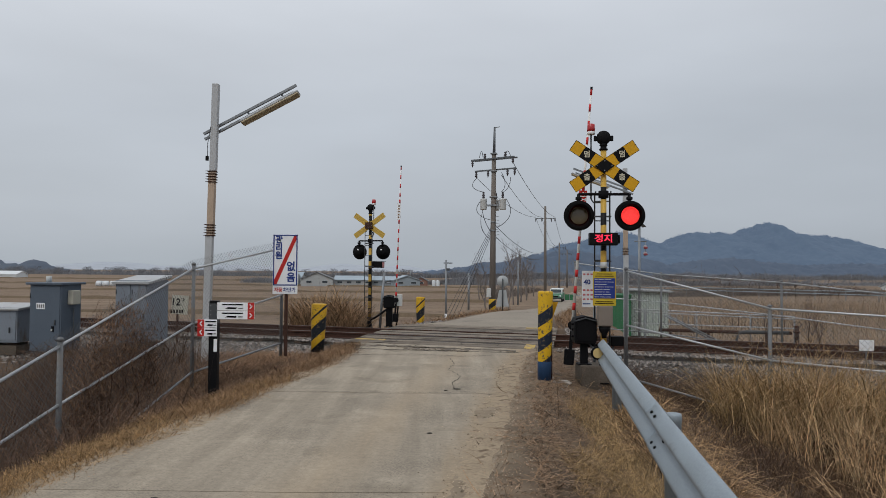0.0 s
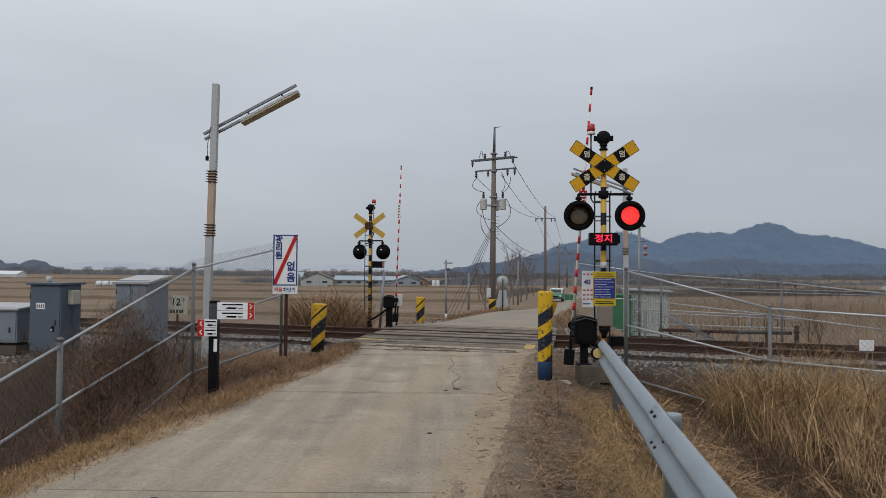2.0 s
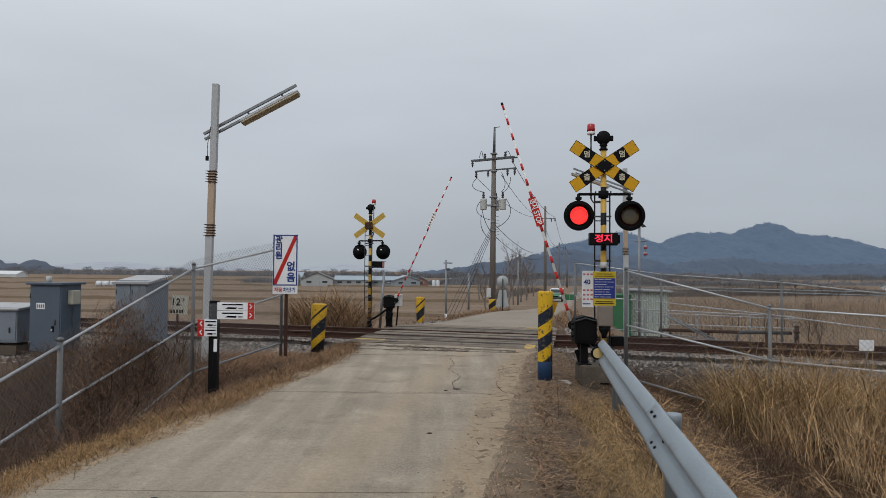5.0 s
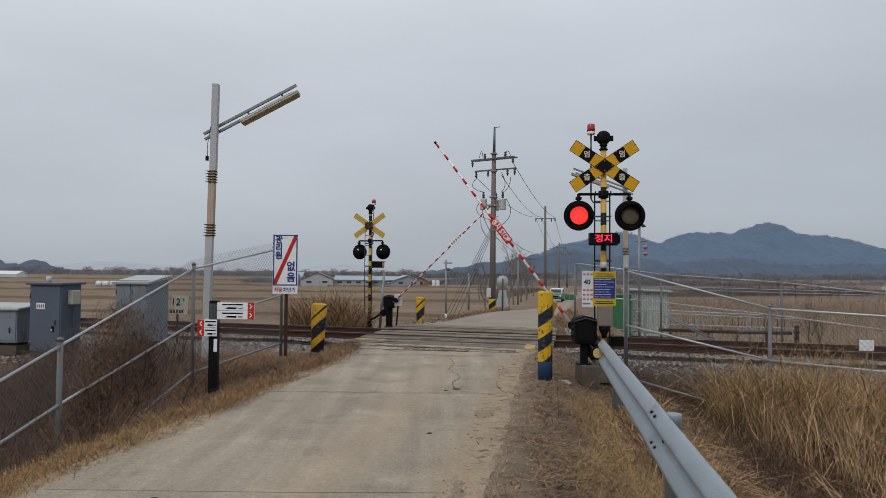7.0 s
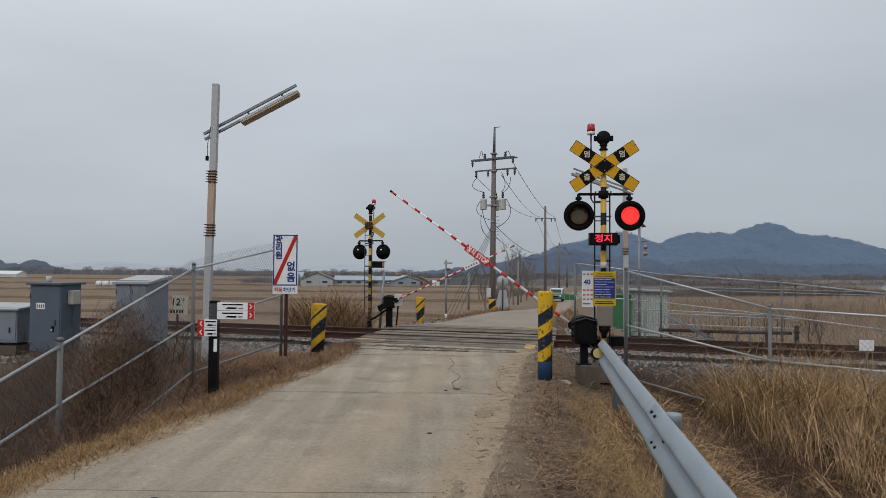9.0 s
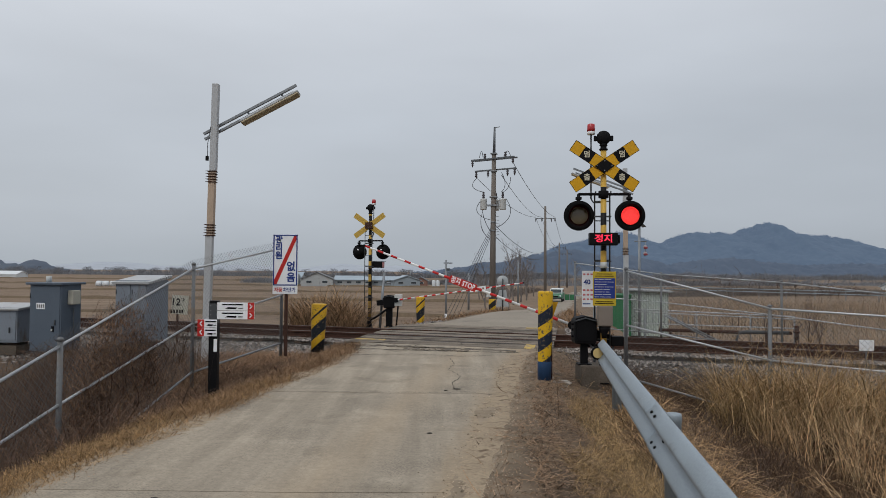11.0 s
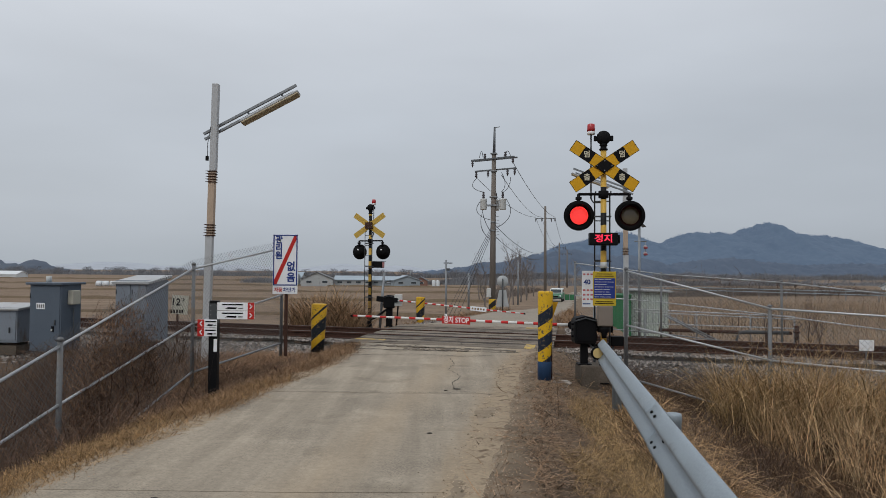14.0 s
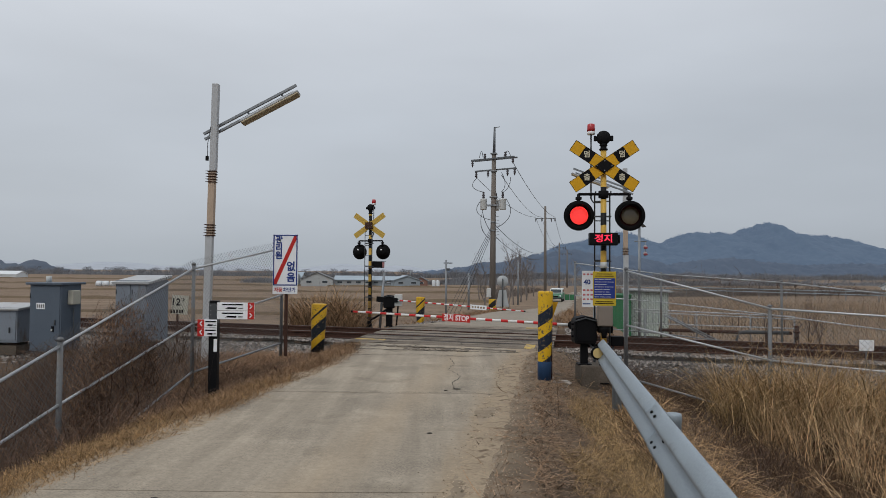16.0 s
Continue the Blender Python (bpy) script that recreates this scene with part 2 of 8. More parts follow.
# ---------------------------------------------------------------- mesh helpers
def add_box(bm, c, s, bevel=0.0, m=None):
    vs = [bm.verts.new((c[0] + dx * s[0] / 2, c[1] + dy * s[1] / 2, c[2] + dz * s[2] / 2))
          for dx in (-1, 1) for dy in (-1, 1) for dz in (-1, 1)]
    fs = [bm.faces.new([vs[i] for i in f]) for f in ((0, 1, 3, 2), (4, 6, 7, 5), (0, 4, 5, 1), (2, 3, 7, 6), (0, 2, 6, 4), (1, 5, 7, 3))]
    if bevel:
        es = {e for f in fs for e in f.edges}
        r = bmesh.ops.bevel(bm, geom=list(es), offset=bevel, segments=2, affect="EDGES", profile=0.5)
        vs = list({v for f in r["faces"] for v in f.verts} | {v for v in vs if v.is_valid})
    if m is not None:
        bmesh.ops.transform(bm, matrix=m, verts=[v for v in vs if v.is_valid])
    return vs


def add_tube(bm, pts, r, sides=8, caps=True):
    """A round bar along points; r is one radius or one for each point."""
    pts = [Vector(p) for p in pts]
    rs = r if isinstance(r, (list, tuple)) else [r] * len(pts)
    rings = []
    for i, p in enumerate(pts):
        d = (pts[min(i + 1, len(pts) - 1)] - pts[max(i - 1, 0)]).normalized()
        up = Vector((0, 0, 1)) if abs(d.z) < 0.95 else Vector((1, 0, 0))
        a = d.cross(up).normalized()
        b = a.cross(d)
        rings.append([bm.verts.new(p + (a * math.cos(k * 2 * math.pi / sides) + b * math.sin(k * 2 * math.pi / sides)) * rs[i]) for k in range(sides)])
    for q, w in zip(rings, rings[1:]):
        for k in range(sides):
            f = bm.faces.new((q[k], w[k], w[(k + 1) % sides], q[(k + 1) % sides]))
            f.smooth = sides > 4
    if caps:
        bm.faces.new(rings[0])
        bm.faces.new(rings[-1][::-1])


def add_lathe(bm, profile, sides=24, m=None):
    """Turns (radius, z) pairs about the z axis; m places the result."""
    m = m or Matrix.Identity(4)
    rings = []
    for r, z in profile:
        if r < 1e-6:
            rings.append([bm.verts.new(m @ Vector((0, 0, z)))])
        else:
            rings.append([bm.verts.new(m @ Vector((r * math.cos(k * 2 * math.pi / sides), r * math.sin(k * 2 * math.pi / sides), z))) for k in range(sides)])
    for q, w in zip(rings, rings[1:]):
        for k in range(sides):
            k2 = (k + 1) % sides
            vs = [q[k % len(q)], q[k2 % len(q)], w[k2 % len(w)], w[k % len(w)]]
            vs = list(dict.fromkeys(vs))
            if len(vs) > 2:
                bm.faces.new(vs).smooth = True
    for ring, flip in ((rings[0], True), (rings[-1], False)):
        if len(ring) > 2:
            bm.faces.new(ring[::-1] if flip else ring)


def add_prism(bm, outline, depth, m=None):
    """A flat plate: outline in x and z, depth along y from 0."""
    m = m or Matrix.Identity(4)
    a = [bm.verts.new(m @ Vector((x, 0, z))) for x, z in outline]
    b = [bm.verts.new(m @ Vector((x, depth, z))) for x, z in outline]
    bm.faces.new(a)
    bm.faces.new(b[::-1])
    for i in range(len(a)):
        j = (i + 1) % len(a)
        bm.faces.new((a[j], a[i], b[i], b[j]))


def mesh_of(bm, name, material):
    bmesh.ops.recalc_face_normals(bm, faces=bm.faces)
    me = bpy.data.meshes.new(name)
    bm.to_mesh(me)
    bm.free()
    me.materials.append(material)
    return me


def part(name, bm, material, parent, label=""):
    """Links a bmesh as one mesh object under a thing or a part."""
    ob = new(name, mesh_of(bm, name, material))
    ob.parent = parent
    return tagged(ob, label)


def boxed(name, c, s, material, parent, label="", bevel=0.0, m=None):
    bm = bmesh.new()
    add_box(bm, c, s, bevel, m)
    return part(name, bm, material, parent, label)


def tubed(name, pts, r, material, parent, label="", sides=8):
    bm = bmesh.new()
    add_tube(bm, pts, r, sides)
    return part(name, bm, material, parent, label)


def lathed(name, profile, material, parent, label="", sides=24, m=None):
    bm = bmesh.new()
    add_lathe(bm, profile, sides, m)
    return part(name, bm, material, parent, label)


def thing(name, m, label, category, group="", kind=""):
    ob = new(name)
    ob.empty_display_size = 0.1
    ob.matrix_basis = m
    return tagged(ob, label, category, group, kind)


def raw_mesh(name, verts, faces, material, smooth=False):
    me = bpy.data.meshes.new(name)
    me.from_pydata(verts, [], faces)
    if smooth:
        me.polygons.foreach_set("use_smooth", [True] * len(me.polygons))
    me.materials.append(material)
    me.update()
    return me


def lettering(name, body, size, m, material, parent, bold=0.0, sx=1.0, depth=0.001, label=""):
    """Raised letters in the built-in font, standing in the x-z plane and facing -y, centred on m."""
    cu = bpy.data.curves.new(name, "FONT")
    cu.body, cu.size, cu.align_x, cu.align_y = body, size, "CENTER", "CENTER"
    cu.extrude, cu.offset, cu.resolution_u = depth, bold, 3
    tmp = new("lettering", cu)
    bpy.context.view_layer.update()
    me = bpy.data.meshes.new_from_object(tmp.evaluated_get(bpy.context.evaluated_depsgraph_get()))
    bpy.data.objects.remove(tmp)
    me.transform(m @ pose(0, 0, 0, 90, 0, 0) @ Matrix.Diagonal((sx, 1, 1, 1)))
    me.materials.clear()
    me.materials.append(material)
    ob = new(name, me)
    ob.parent = parent
    return tagged(ob, label)


def ease(a, b, x):
    t = np.clip((x - a) / (b - a), 0, 1)
    return t * t * (3 - 2 * t)


def lumpy(x, y, seed=0.0):
    """Cheap smooth unevenness, about -1 to 1."""
    return (np.sin(1.7 * x + 0.9 * y + seed) + np.sin(-1.1 * x + 2.3 * y + 2.1 * seed) + np.sin(3.1 * x - 2.7 * y + 1.3) * 0.6
            + np.sin(5.3 * x + 4.1 * y + 0.7 * seed) * 0.4) / 3


# ---------------------------------------------------------------- lie of the land
LANE_Y = [-40, 5, 9, 16, 20, 24, 28, 40, 55, 82, 130, 250]
LANE_X = [-8.6, -1.45, -0.83, 0.25, 1.0, 2.0, 3.0, 5.4, 8.2, 13.8, 25.0, 62.0]
TRACK_ANGLE = math.atan(0.34)
FIELD = -1.7


def lane_x(y):
    return np.interp(y, LANE_Y, LANE_X)


def lane_half(y):
    return 1.52 + 0.45 * ease(13.2, 15.5, y) * (1 - ease(20, 24, y))


def lane_z(y):
    return FIELD * ease(20, 70, y) - 0.5 * ease(60, 130, y)


def track_t(x, y):
    return (y - 18.09 + 0.34 * x) * 0.9467


def ground_z(x, y):
    x, y = np.asarray(x, float), np.asarray(y, float)
    s = x - lane_x(y)
    hw = lane_half(y)
    drop = np.where(s < 0, ease(hw + 0.45, hw + 3.2, -s), ease(hw + 1.5, hw + 4.6, s))
    lz = lane_z(y)
    camber = np.where(s > 0, 0.32 * ease(hw + 0.55, hw + 1.35, s), 0.13 * ease(hw + 0.1, hw + 1.3, -s)) + np.where(s > 0, -0.003, 0.014) - 0.011 * lumpy(x * 1.9, y * 1.9, 5)
    lane = lz - camber - drop * (lz - FIELD + 0.5 * ease(60, 130, y))
    t = track_t(x, y)
    near_edge = 2.0 + 4.6 * ease(2.0, 4.5, -x)
    bed = -0.30 - (0.36 - 0.16 * ease(1.5, 3.0, x) * (t < 0)) * np.maximum(0, np.where(t < 0, -t - near_edge, t - 3.0))
    bed = np.maximum(bed, FIELD - 0.5 * ease(60, 130, np.hypot(x, y)))
    h = np.maximum(lane, bed)
    h = np.where(np.abs(lane - bed) < 0.3, h + 0.04 * (1 - np.abs(lane - bed) / 0.3), h)
    off_lane = ease(hw, hw + 0.8, np.abs(s))
    gap = ease(2.4, 1.7, np.abs(t)) * ease(hw - 0.05, hw + 0.3, np.abs(s))
    h = h * (1 - gap) - 0.27 * gap
    under = ease(hw - np.where(s > 0, 0.14, 0.32), hw - np.where(s > 0, 0.42, 0.6), np.abs(s))
    return h + off_lane * 0.035 * lumpy(x, y) * ease(60, 20, np.hypot(x, y)) - under * 0.12


# ---------------------------------------------------------------- ground
def spaced(lo, hi, step, far, grow=1.16):
    a = list(np.arange(lo, hi, step))
    d = step
    while a[-1] < far:
        d = min(d * grow, 120)
        a.append(a[-1] + d)
    d = step
    while a[0] > -far:
        d = min(d * grow, 120)
        a.insert(0, a[0] - d)
    return np.array(a)


def ground_material():
    m = mat("winter_ground", (0.20, 0.14, 0.085), 0.95, var=0.3, scale=0.6, fine=9, bump=0.5, bump_dist=0.03)
    nt = m.node_tree
    n, link = nt.nodes.new, nt.links.new
    p = nt.nodes["Principled BSDF"]
    at = n("ShaderNodeVertexColor")
    at.layer_name = "zone"
    sep = n("ShaderNodeSeparateColor")
    link(at.outputs["Color"], sep.inputs[0])
    tc = n("ShaderNodeTexCoord")

    def tex(kind, scale):
        t = n(kind)
        t.inputs["Scale"].default_value = scale
        link(tc.outputs["Object"], t.inputs["Vector"])
        return t

    def ramp(fac, stops):
        r = n("ShaderNodeValToRGB")
        el = r.color_ramp.elements
        while len(el) < len(stops):
            el.new(0.5)
        for e, (q, c) in zip(el, stops):
            e.position, e.color = q, (*c, 1)
        link(fac, r.inputs[0])
        return r.outputs[0]

    def mix(f, a, b):
        x = n("ShaderNodeMix")
        x.data_type = "RGBA"
        link(f, x.inputs["Factor"])
        link(a, x.inputs[6])
        link(b, x.inputs[7])
        return x.outputs[2]

    big, mid, grit = tex("ShaderNodeTexNoise", 0.12), tex("ShaderNodeTexNoise", 2.2), tex("ShaderNodeTexVoronoi", 17.0)
    for t in (big, mid):
        t.inputs["Detail"].default_value = 8
    soil = ramp(mid.outputs["Fac"], [(0.25, (0.04, 0.027, 0.018)), (0.55, (0.105, 0.069, 0.044)), (0.8, (0.19, 0.126, 0.08))])
    straw = ramp(mid.outputs["Fac"], [(0.25, (0.11, 0.072, 0.04)), (0.75, (0.26, 0.17, 0.085))])
    # stubble rows on the paddies
    wmap = n("ShaderNodeMapping")
    wmap.inputs["Rotation"].default_value = (0, 0, radians(-18))
    link(tc.outputs["Object"], wmap.inputs[0])
    rows = n("ShaderNodeTexWave")
    rows.bands_direction = "Y"
    rows.inputs["Scale"].default_value, rows.inputs["Distortion"].default_value, rows.inputs["Detail"].default_value = 0.055, 5.0, 3.0
    rows.inputs["Detail Scale"].default_value = 0.4
    link(wmap.outputs[0], rows.inputs["Vector"])
    f1 = ramp(big.outputs["Fac"], [(0.3, (0.145, 0.098, 0.066)), (0.55, (0.21, 0.148, 0.099)), (0.75, (0.27, 0.2, 0.136))])
    f2 = ramp(mid.outputs["Fac"], [(0.3, (0.11, 0.075, 0.052)), (0.7, (0.25, 0.18, 0.122))])
    field = mix(rows.outputs["Fac"], f1, f2)
    gravel = ramp(grit.outputs["Distance"], [(0.0, (0.15, 0.135, 0.12)), (0.4, (0.09, 0.079, 0.071)), (0.75, (0.03, 0.026, 0.022))])
    col = mix(sep.outputs["Blue"], soil, field)
    col = mix(sep.outputs["Green"], col, straw)
    col = mix(sep.outputs["Red"], col, gravel)
    sand = ramp(mid.outputs["Fac"], [(0.25, (0.235, 0.185, 0.13)), (0.55, (0.335, 0.272, 0.198)), (0.8, (0.40, 0.33, 0.245))])
    col = mix(at.outputs["Alpha"], col, sand)
    link(col, p.inputs["Base Color"])
    return m


def build_ground():
    xs, ys = spaced(-14, 14, 0.3, 3200), spaced(-6, 42, 0.3, 3200)
    gx, gy = np.meshgrid(xs, ys)
    gz = ground_z(gx, gy)
    nx, ny = len(xs), len(ys)
    verts = np.stack([gx, gy, gz], -1).reshape(-1, 3)
    faces = [(j * nx + i, j * nx + i + 1, (j + 1) * nx + i + 1, (j + 1) * nx + i) for j in range(ny - 1) for i in range(nx - 1)]
    me = raw_mesh("ground", verts.tolist(), faces, ground_material(), True)
    t, s = track_t(gx, gy), gx - lane_x(gy)
    hw = lane_half(gy)
    edge = 0.5 * lumpy(gx * 1.3, gy * 1.3, 4.0)
    near_edge = 2.2 + 3.0 * ease(4.1, 5.6, -gx)
    gravel = np.where(t < 0, ease(near_edge + 0.8, near_edge - 0.2, -t + edge), ease(3.6, 2.8, t + edge)) * ease(hw + 0.3, hw + 0.9, np.abs(s))
    verge = ease(hw + 1.9, hw + 0.5, np.abs(s) + edge) * (s < 0) + 0.55 * ease(hw + 0.9, hw + 1.6, s + edge) * ease(hw + 2.4, hw + 1.8, s) * (s > 0) * ease(26, 14, gy)
    field = ease(18, 30, np.hypot(gx, gy))
    sand = np.where(s > 0, 0.6 * ease(hw + 0.55, hw - 0.05, s + 0.2 * lumpy(gx * 1.7, gy * 1.7, 6)) + 0.2 * ease(hw + 1.4, hw + 0.9, s), 0.3 * ease(hw + 0.36, hw + 0.1, -s + 0.2 * lumpy(gx * 1.7, gy * 1.7, 6))) * ease(16, 14, gy)
    col = np.stack([gravel, np.clip(verge, 0, 1) * 0.7 * ease(15.5, 13.5, gy), field, sand], -1).reshape(-1)
    me.color_attributes.new("zone", "FLOAT_COLOR", "POINT").data.foreach_set("color", col.astype(np.float32))
    return tagged(new("ground", me), "flat winter farmland with brown stubble fields and bare soil", "ground", kind="structure")


build_ground()


# ---------------------------------------------------------------- lane
def lane_concrete():
    m = mat("worn_lane_concrete", (0.315, 0.268, 0.208), 0.92, var=0.13, scale=0.9, fine=34, bump=0.45, bump_dist=0.006,
            dirt=(0.225, 0.19, 0.145), dirt_amount=0.22, dirt_scale=1.3, objrand=0.04)
    nt = m.node_tree
    n, link = nt.nodes.new, nt.links.new
    p = nt.nodes["Principled BSDF"]
    old = p.inputs["Base Color"].links[0].from_socket
    tc = n("ShaderNodeTexCoord")
    grit = n("ShaderNodeTexNoise")
    grit.inputs["Scale"].default_value, grit.inputs["Detail"].default_value = 55, 7
    link(tc.outputs["Object"], grit.inputs["Vector"])
    patch = n("ShaderNodeTexNoise")
    patch.inputs["Scale"].default_value, patch.inputs["Detail"].default_value = 0.8, 3
    link(tc.outputs["Object"], patch.inputs["Vector"])
    add = n("ShaderNodeMath")
    add.operation = "MULTIPLY"
    link(grit.outputs["Fac"], add.inputs[0])
    link(patch.outputs["Fac"], add.inputs[1])
    r = n("ShaderNodeMapRange")
    r.inputs["From Min"].default_value, r.inputs["From Max"].default_value = 0.25, 0.36
    r.inputs["To Max"].default_value = 0.45
    link(add.outputs[0], r.inputs["Value"])
    x = n("ShaderNodeMix")
    x.data_type = "RGBA"
    link(r.outputs[0], x.inputs["Factor"])
    link(old, x.inputs[6])
    x.inputs[7].default_value = (0.13, 0.115, 0.095, 1)
    # wheel tracks and scuffs drawn out along the lane
    rot = n("ShaderNodeMapping")
    rot.inputs["Rotation"].default_value = (0, 0, radians(8.8))
    rot.inputs["Scale"].default_value = (2.3, 0.16, 1)
    link(tc.outputs["Object"], rot.inputs[0])
    run = n("ShaderNodeTexNoise")
    run.inputs["Scale"].default_value, run.inputs["Detail"].default_value, run.inputs["Roughness"].default_value = 1.4, 6, 0.6
    link(rot.outputs[0], run.inputs["Vector"])
    k = n("ShaderNodeMapRange")
    k.inputs["From Min"].default_value, k.inputs["From Max"].default_value = 0.32, 0.68
    k.inputs["To Min"].default_value, k.inputs["To Max"].default_value = 0.80, 1.16
    link(run.outputs["Fac"], k.inputs["Value"])
    chips = n("ShaderNodeTexVoronoi")
    chips.inputs["Scale"].default_value = 44
    link(tc.outputs["Object"], chips.inputs["Vector"])
    k2 = n("ShaderNodeMapRange")
    k2.inputs["From Min"].default_value, k2.inputs["From Max"].default_value = 0.08, 0.36
    k2.inputs["To Min"].default_value, k2.inputs["To Max"].default_value = 0.62, 1.05
    link(chips.outputs["Distance"], k2.inputs["Value"])
    # worn bands where the aggregate shows, and pale rubbed patches
    worn = n("ShaderNodeTexNoise")
    worn.inputs["Scale"].default_value, worn.inputs["Detail"].default_value = 2.6, 8
    link(rot.outputs[0], worn.inputs["Vector"])
    bare = n("ShaderNodeMapRange")
    bare.inputs["From Min"].default_value, bare.inputs["From Max"].default_value = 0.45, 0.62
    bare.inputs["To Min"].default_value = 0.3
    link(worn.outputs["Fac"], bare.inputs["Value"])
    fade = n("ShaderNodeMix")
    link(bare.outputs[0], fade.inputs["Factor"])
    fade.inputs[2].default_value = 1.0
    link(k2.outputs[0], fade.inputs[3])
    pale = n("ShaderNodeTexNoise")
    pale.inputs["Scale"].default_value, pale.inputs["Detail"].default_value = 1.7, 9
    link(tc.outputs["Object"], pale.inputs["Vector"])
    lift = n("ShaderNodeMapRange")
    lift.inputs["From Min"].default_value, lift.inputs["From Max"].default_value = 0.55, 0.72
    lift.inputs["To Min"].default_value, lift.inputs["To Max"].default_value = 1.0, 1.22
    link(pale.outputs["Fac"], lift.inputs["Value"])
    lifted = n("ShaderNodeMath")
    lifted.operation = "MULTIPLY"
    link(fade.outputs[0], lifted.inputs[0])
    link(lift.outputs[0], lifted.inputs[1])
    both = n("ShaderNodeMath")
    both.operation = "MULTIPLY"
    link(k.outputs[0], both.inputs[0])
    link(lifted.outputs[0], both.inputs[1])
    sc = n("ShaderNodeVectorMath")
    sc.operation = "SCALE"
    link(x.outputs[2], sc.inputs[0])
    link(both.outputs[0], sc.inputs["Scale"])

    def calc(op, a, b=0.0):
        k3 = n("ShaderNodeMath")
        k3.operation = op
        for i, v in enumerate((a, b)):
            if isinstance(v, (int, float)):
                k3.inputs[i].default_value = v
            else:
                link(v, k3.inputs[i])
        return k3.outputs[0]

    # tan dust drifted along the crown of the lane between the wheel tracks
    sep = n("ShaderNodeSeparateXYZ")
    link(tc.outputs["Object"], sep.inputs[0])
    across = calc("ADD", calc("SUBTRACT", sep.outputs["X"], calc("MULTIPLY", sep.outputs["Y"], 0.155)), 1.8)
    band = calc("SUBTRACT", 1.0, calc("DIVIDE", calc("ABSOLUTE", across), 0.55))
    loose = n("ShaderNodeTexNoise")
    loose.inputs["Scale"].default_value, loose.inputs["Detail"].default_value, loose.inputs["Roughness"].default_value = 1.9, 9, 0.68
    link(rot.outputs[0], loose.inputs["Vector"])
    dust = n("ShaderNodeMapRange")
    dust.inputs["From Min"].default_value, dust.inputs["From Max"].default_value = 0.62, 1.25
    dust.inputs["To Max"].default_value = 0.75
    link(calc("ADD", calc("MULTIPLY", band, 0.6), loose.outputs["Fac"]), dust.inputs["Value"])
    tan = n("ShaderNodeMix")
    tan.data_type = "RGBA"
    link(dust.outputs[0], tan.inputs["Factor"])
    link(sc.outputs[0], tan.inputs[6])
    tan.inputs[7].default_value = (0.36, 0.285, 0.2, 1)
    # soil washed over the right edge
    edge = n("ShaderNodeMapRange")
    edge.interpolation_type = "SMOOTHSTEP"
    edge.inputs["From Min"].default_value, edge.inputs["From Max"].default_value = 1.02, 1.42
    link(calc("ADD", across, calc("MULTIPLY", loose.outputs["Fac"], 0.62)), edge.inputs["Value"])
    washed = n("ShaderNodeMix")
    washed.data_type = "RGBA"
    link(edge.outputs[0], washed.inputs["Factor"])
    link(tan.outputs[2], washed.inputs[6])
    washed.inputs[7].default_value = (0.31, 0.243, 0.168, 1)
    # mottling at hand size and at grain size
    speck = n("ShaderNodeTexNoise")
    speck.inputs["Scale"].default_value, speck.inputs["Detail"].default_value, speck.inputs["Roughness"].default_value = 16, 8, 0.75
    link(tc.outputs["Object"], speck.inputs["Vector"])
    speck_range = n("ShaderNodeMapRange")
    speck_range.inputs["From Min"].default_value, speck_range.inputs["From Max"].default_value = 0.3, 0.7
    speck_range.inputs["To Min"].default_value, speck_range.inputs["To Max"].default_value = 0.82, 1.16
    link(speck.outputs["Fac"], speck_range.inputs["Value"])
    last = n("ShaderNodeVectorMath")
    last.operation = "SCALE"
    link(washed.outputs[2], last.inputs[0])
    link(speck_range.outputs[0], last.inputs["Scale"])
    link(last.outputs[0], p.inputs["Base Color"])
    return m


LANE_MAT = lane_concrete()
FAR_LANE_MAT = mat("far_lane_concrete", (0.275, 0.238, 0.193), 0.92, var=0.25, scale=0.5, fine=12, dirt=(0.16, 0.14, 0.115), dirt_amount=0.2, dirt_scale=0.6)
DECK_MAT = mat("worn_crossing_deck", (0.19, 0.157, 0.124), 0.9, var=0.32, scale=1.6, fine=30, bump=0.5, bump_dist=0.008,
               dirt=(0.07, 0.056, 0.045), dirt_amount=0.32, dirt_scale=1.9, objrand=0.25)
DECK_DARK = mat("tarred_timber", (0.038, 0.031, 0.027), 0.85, var=0.3, scale=4, fine=40, dirt=(0.14, 0.12, 0.1), dirt_amount=0.15, dirt_scale=2.5)
drawn_out(DECK_DARK, 18.8, 8.0, 0.5, 0.5, 1.6)
drawn_out(DECK_MAT, 18.8, 9.0, 0.5, 0.4, 1.6)
PATCH_YELLOW = mat("faded_yellow_line", (0.50, 0.34, 0.09), 0.8, var=0.2, scale=5, dirt=(0.26, 0.215, 0.155), dirt_amount=0.62, dirt_scale=7)
BROKEN = mat("broken_asphalt", (0.125, 0.104, 0.083), 0.92, var=0.35, scale=5, fine=40, bump=0.5, bump_dist=0.01, dirt=(0.235, 0.195, 0.15), dirt_amount=0.5, dirt_scale=2.2)
CRACK = mat("dark_crack", (0.05, 0.043, 0.035), 1.0, var=0.2)

lane = thing("road", pose(0, 0, 0), "narrow worn pale concrete farm lane over the crossing", "road", kind="structure")


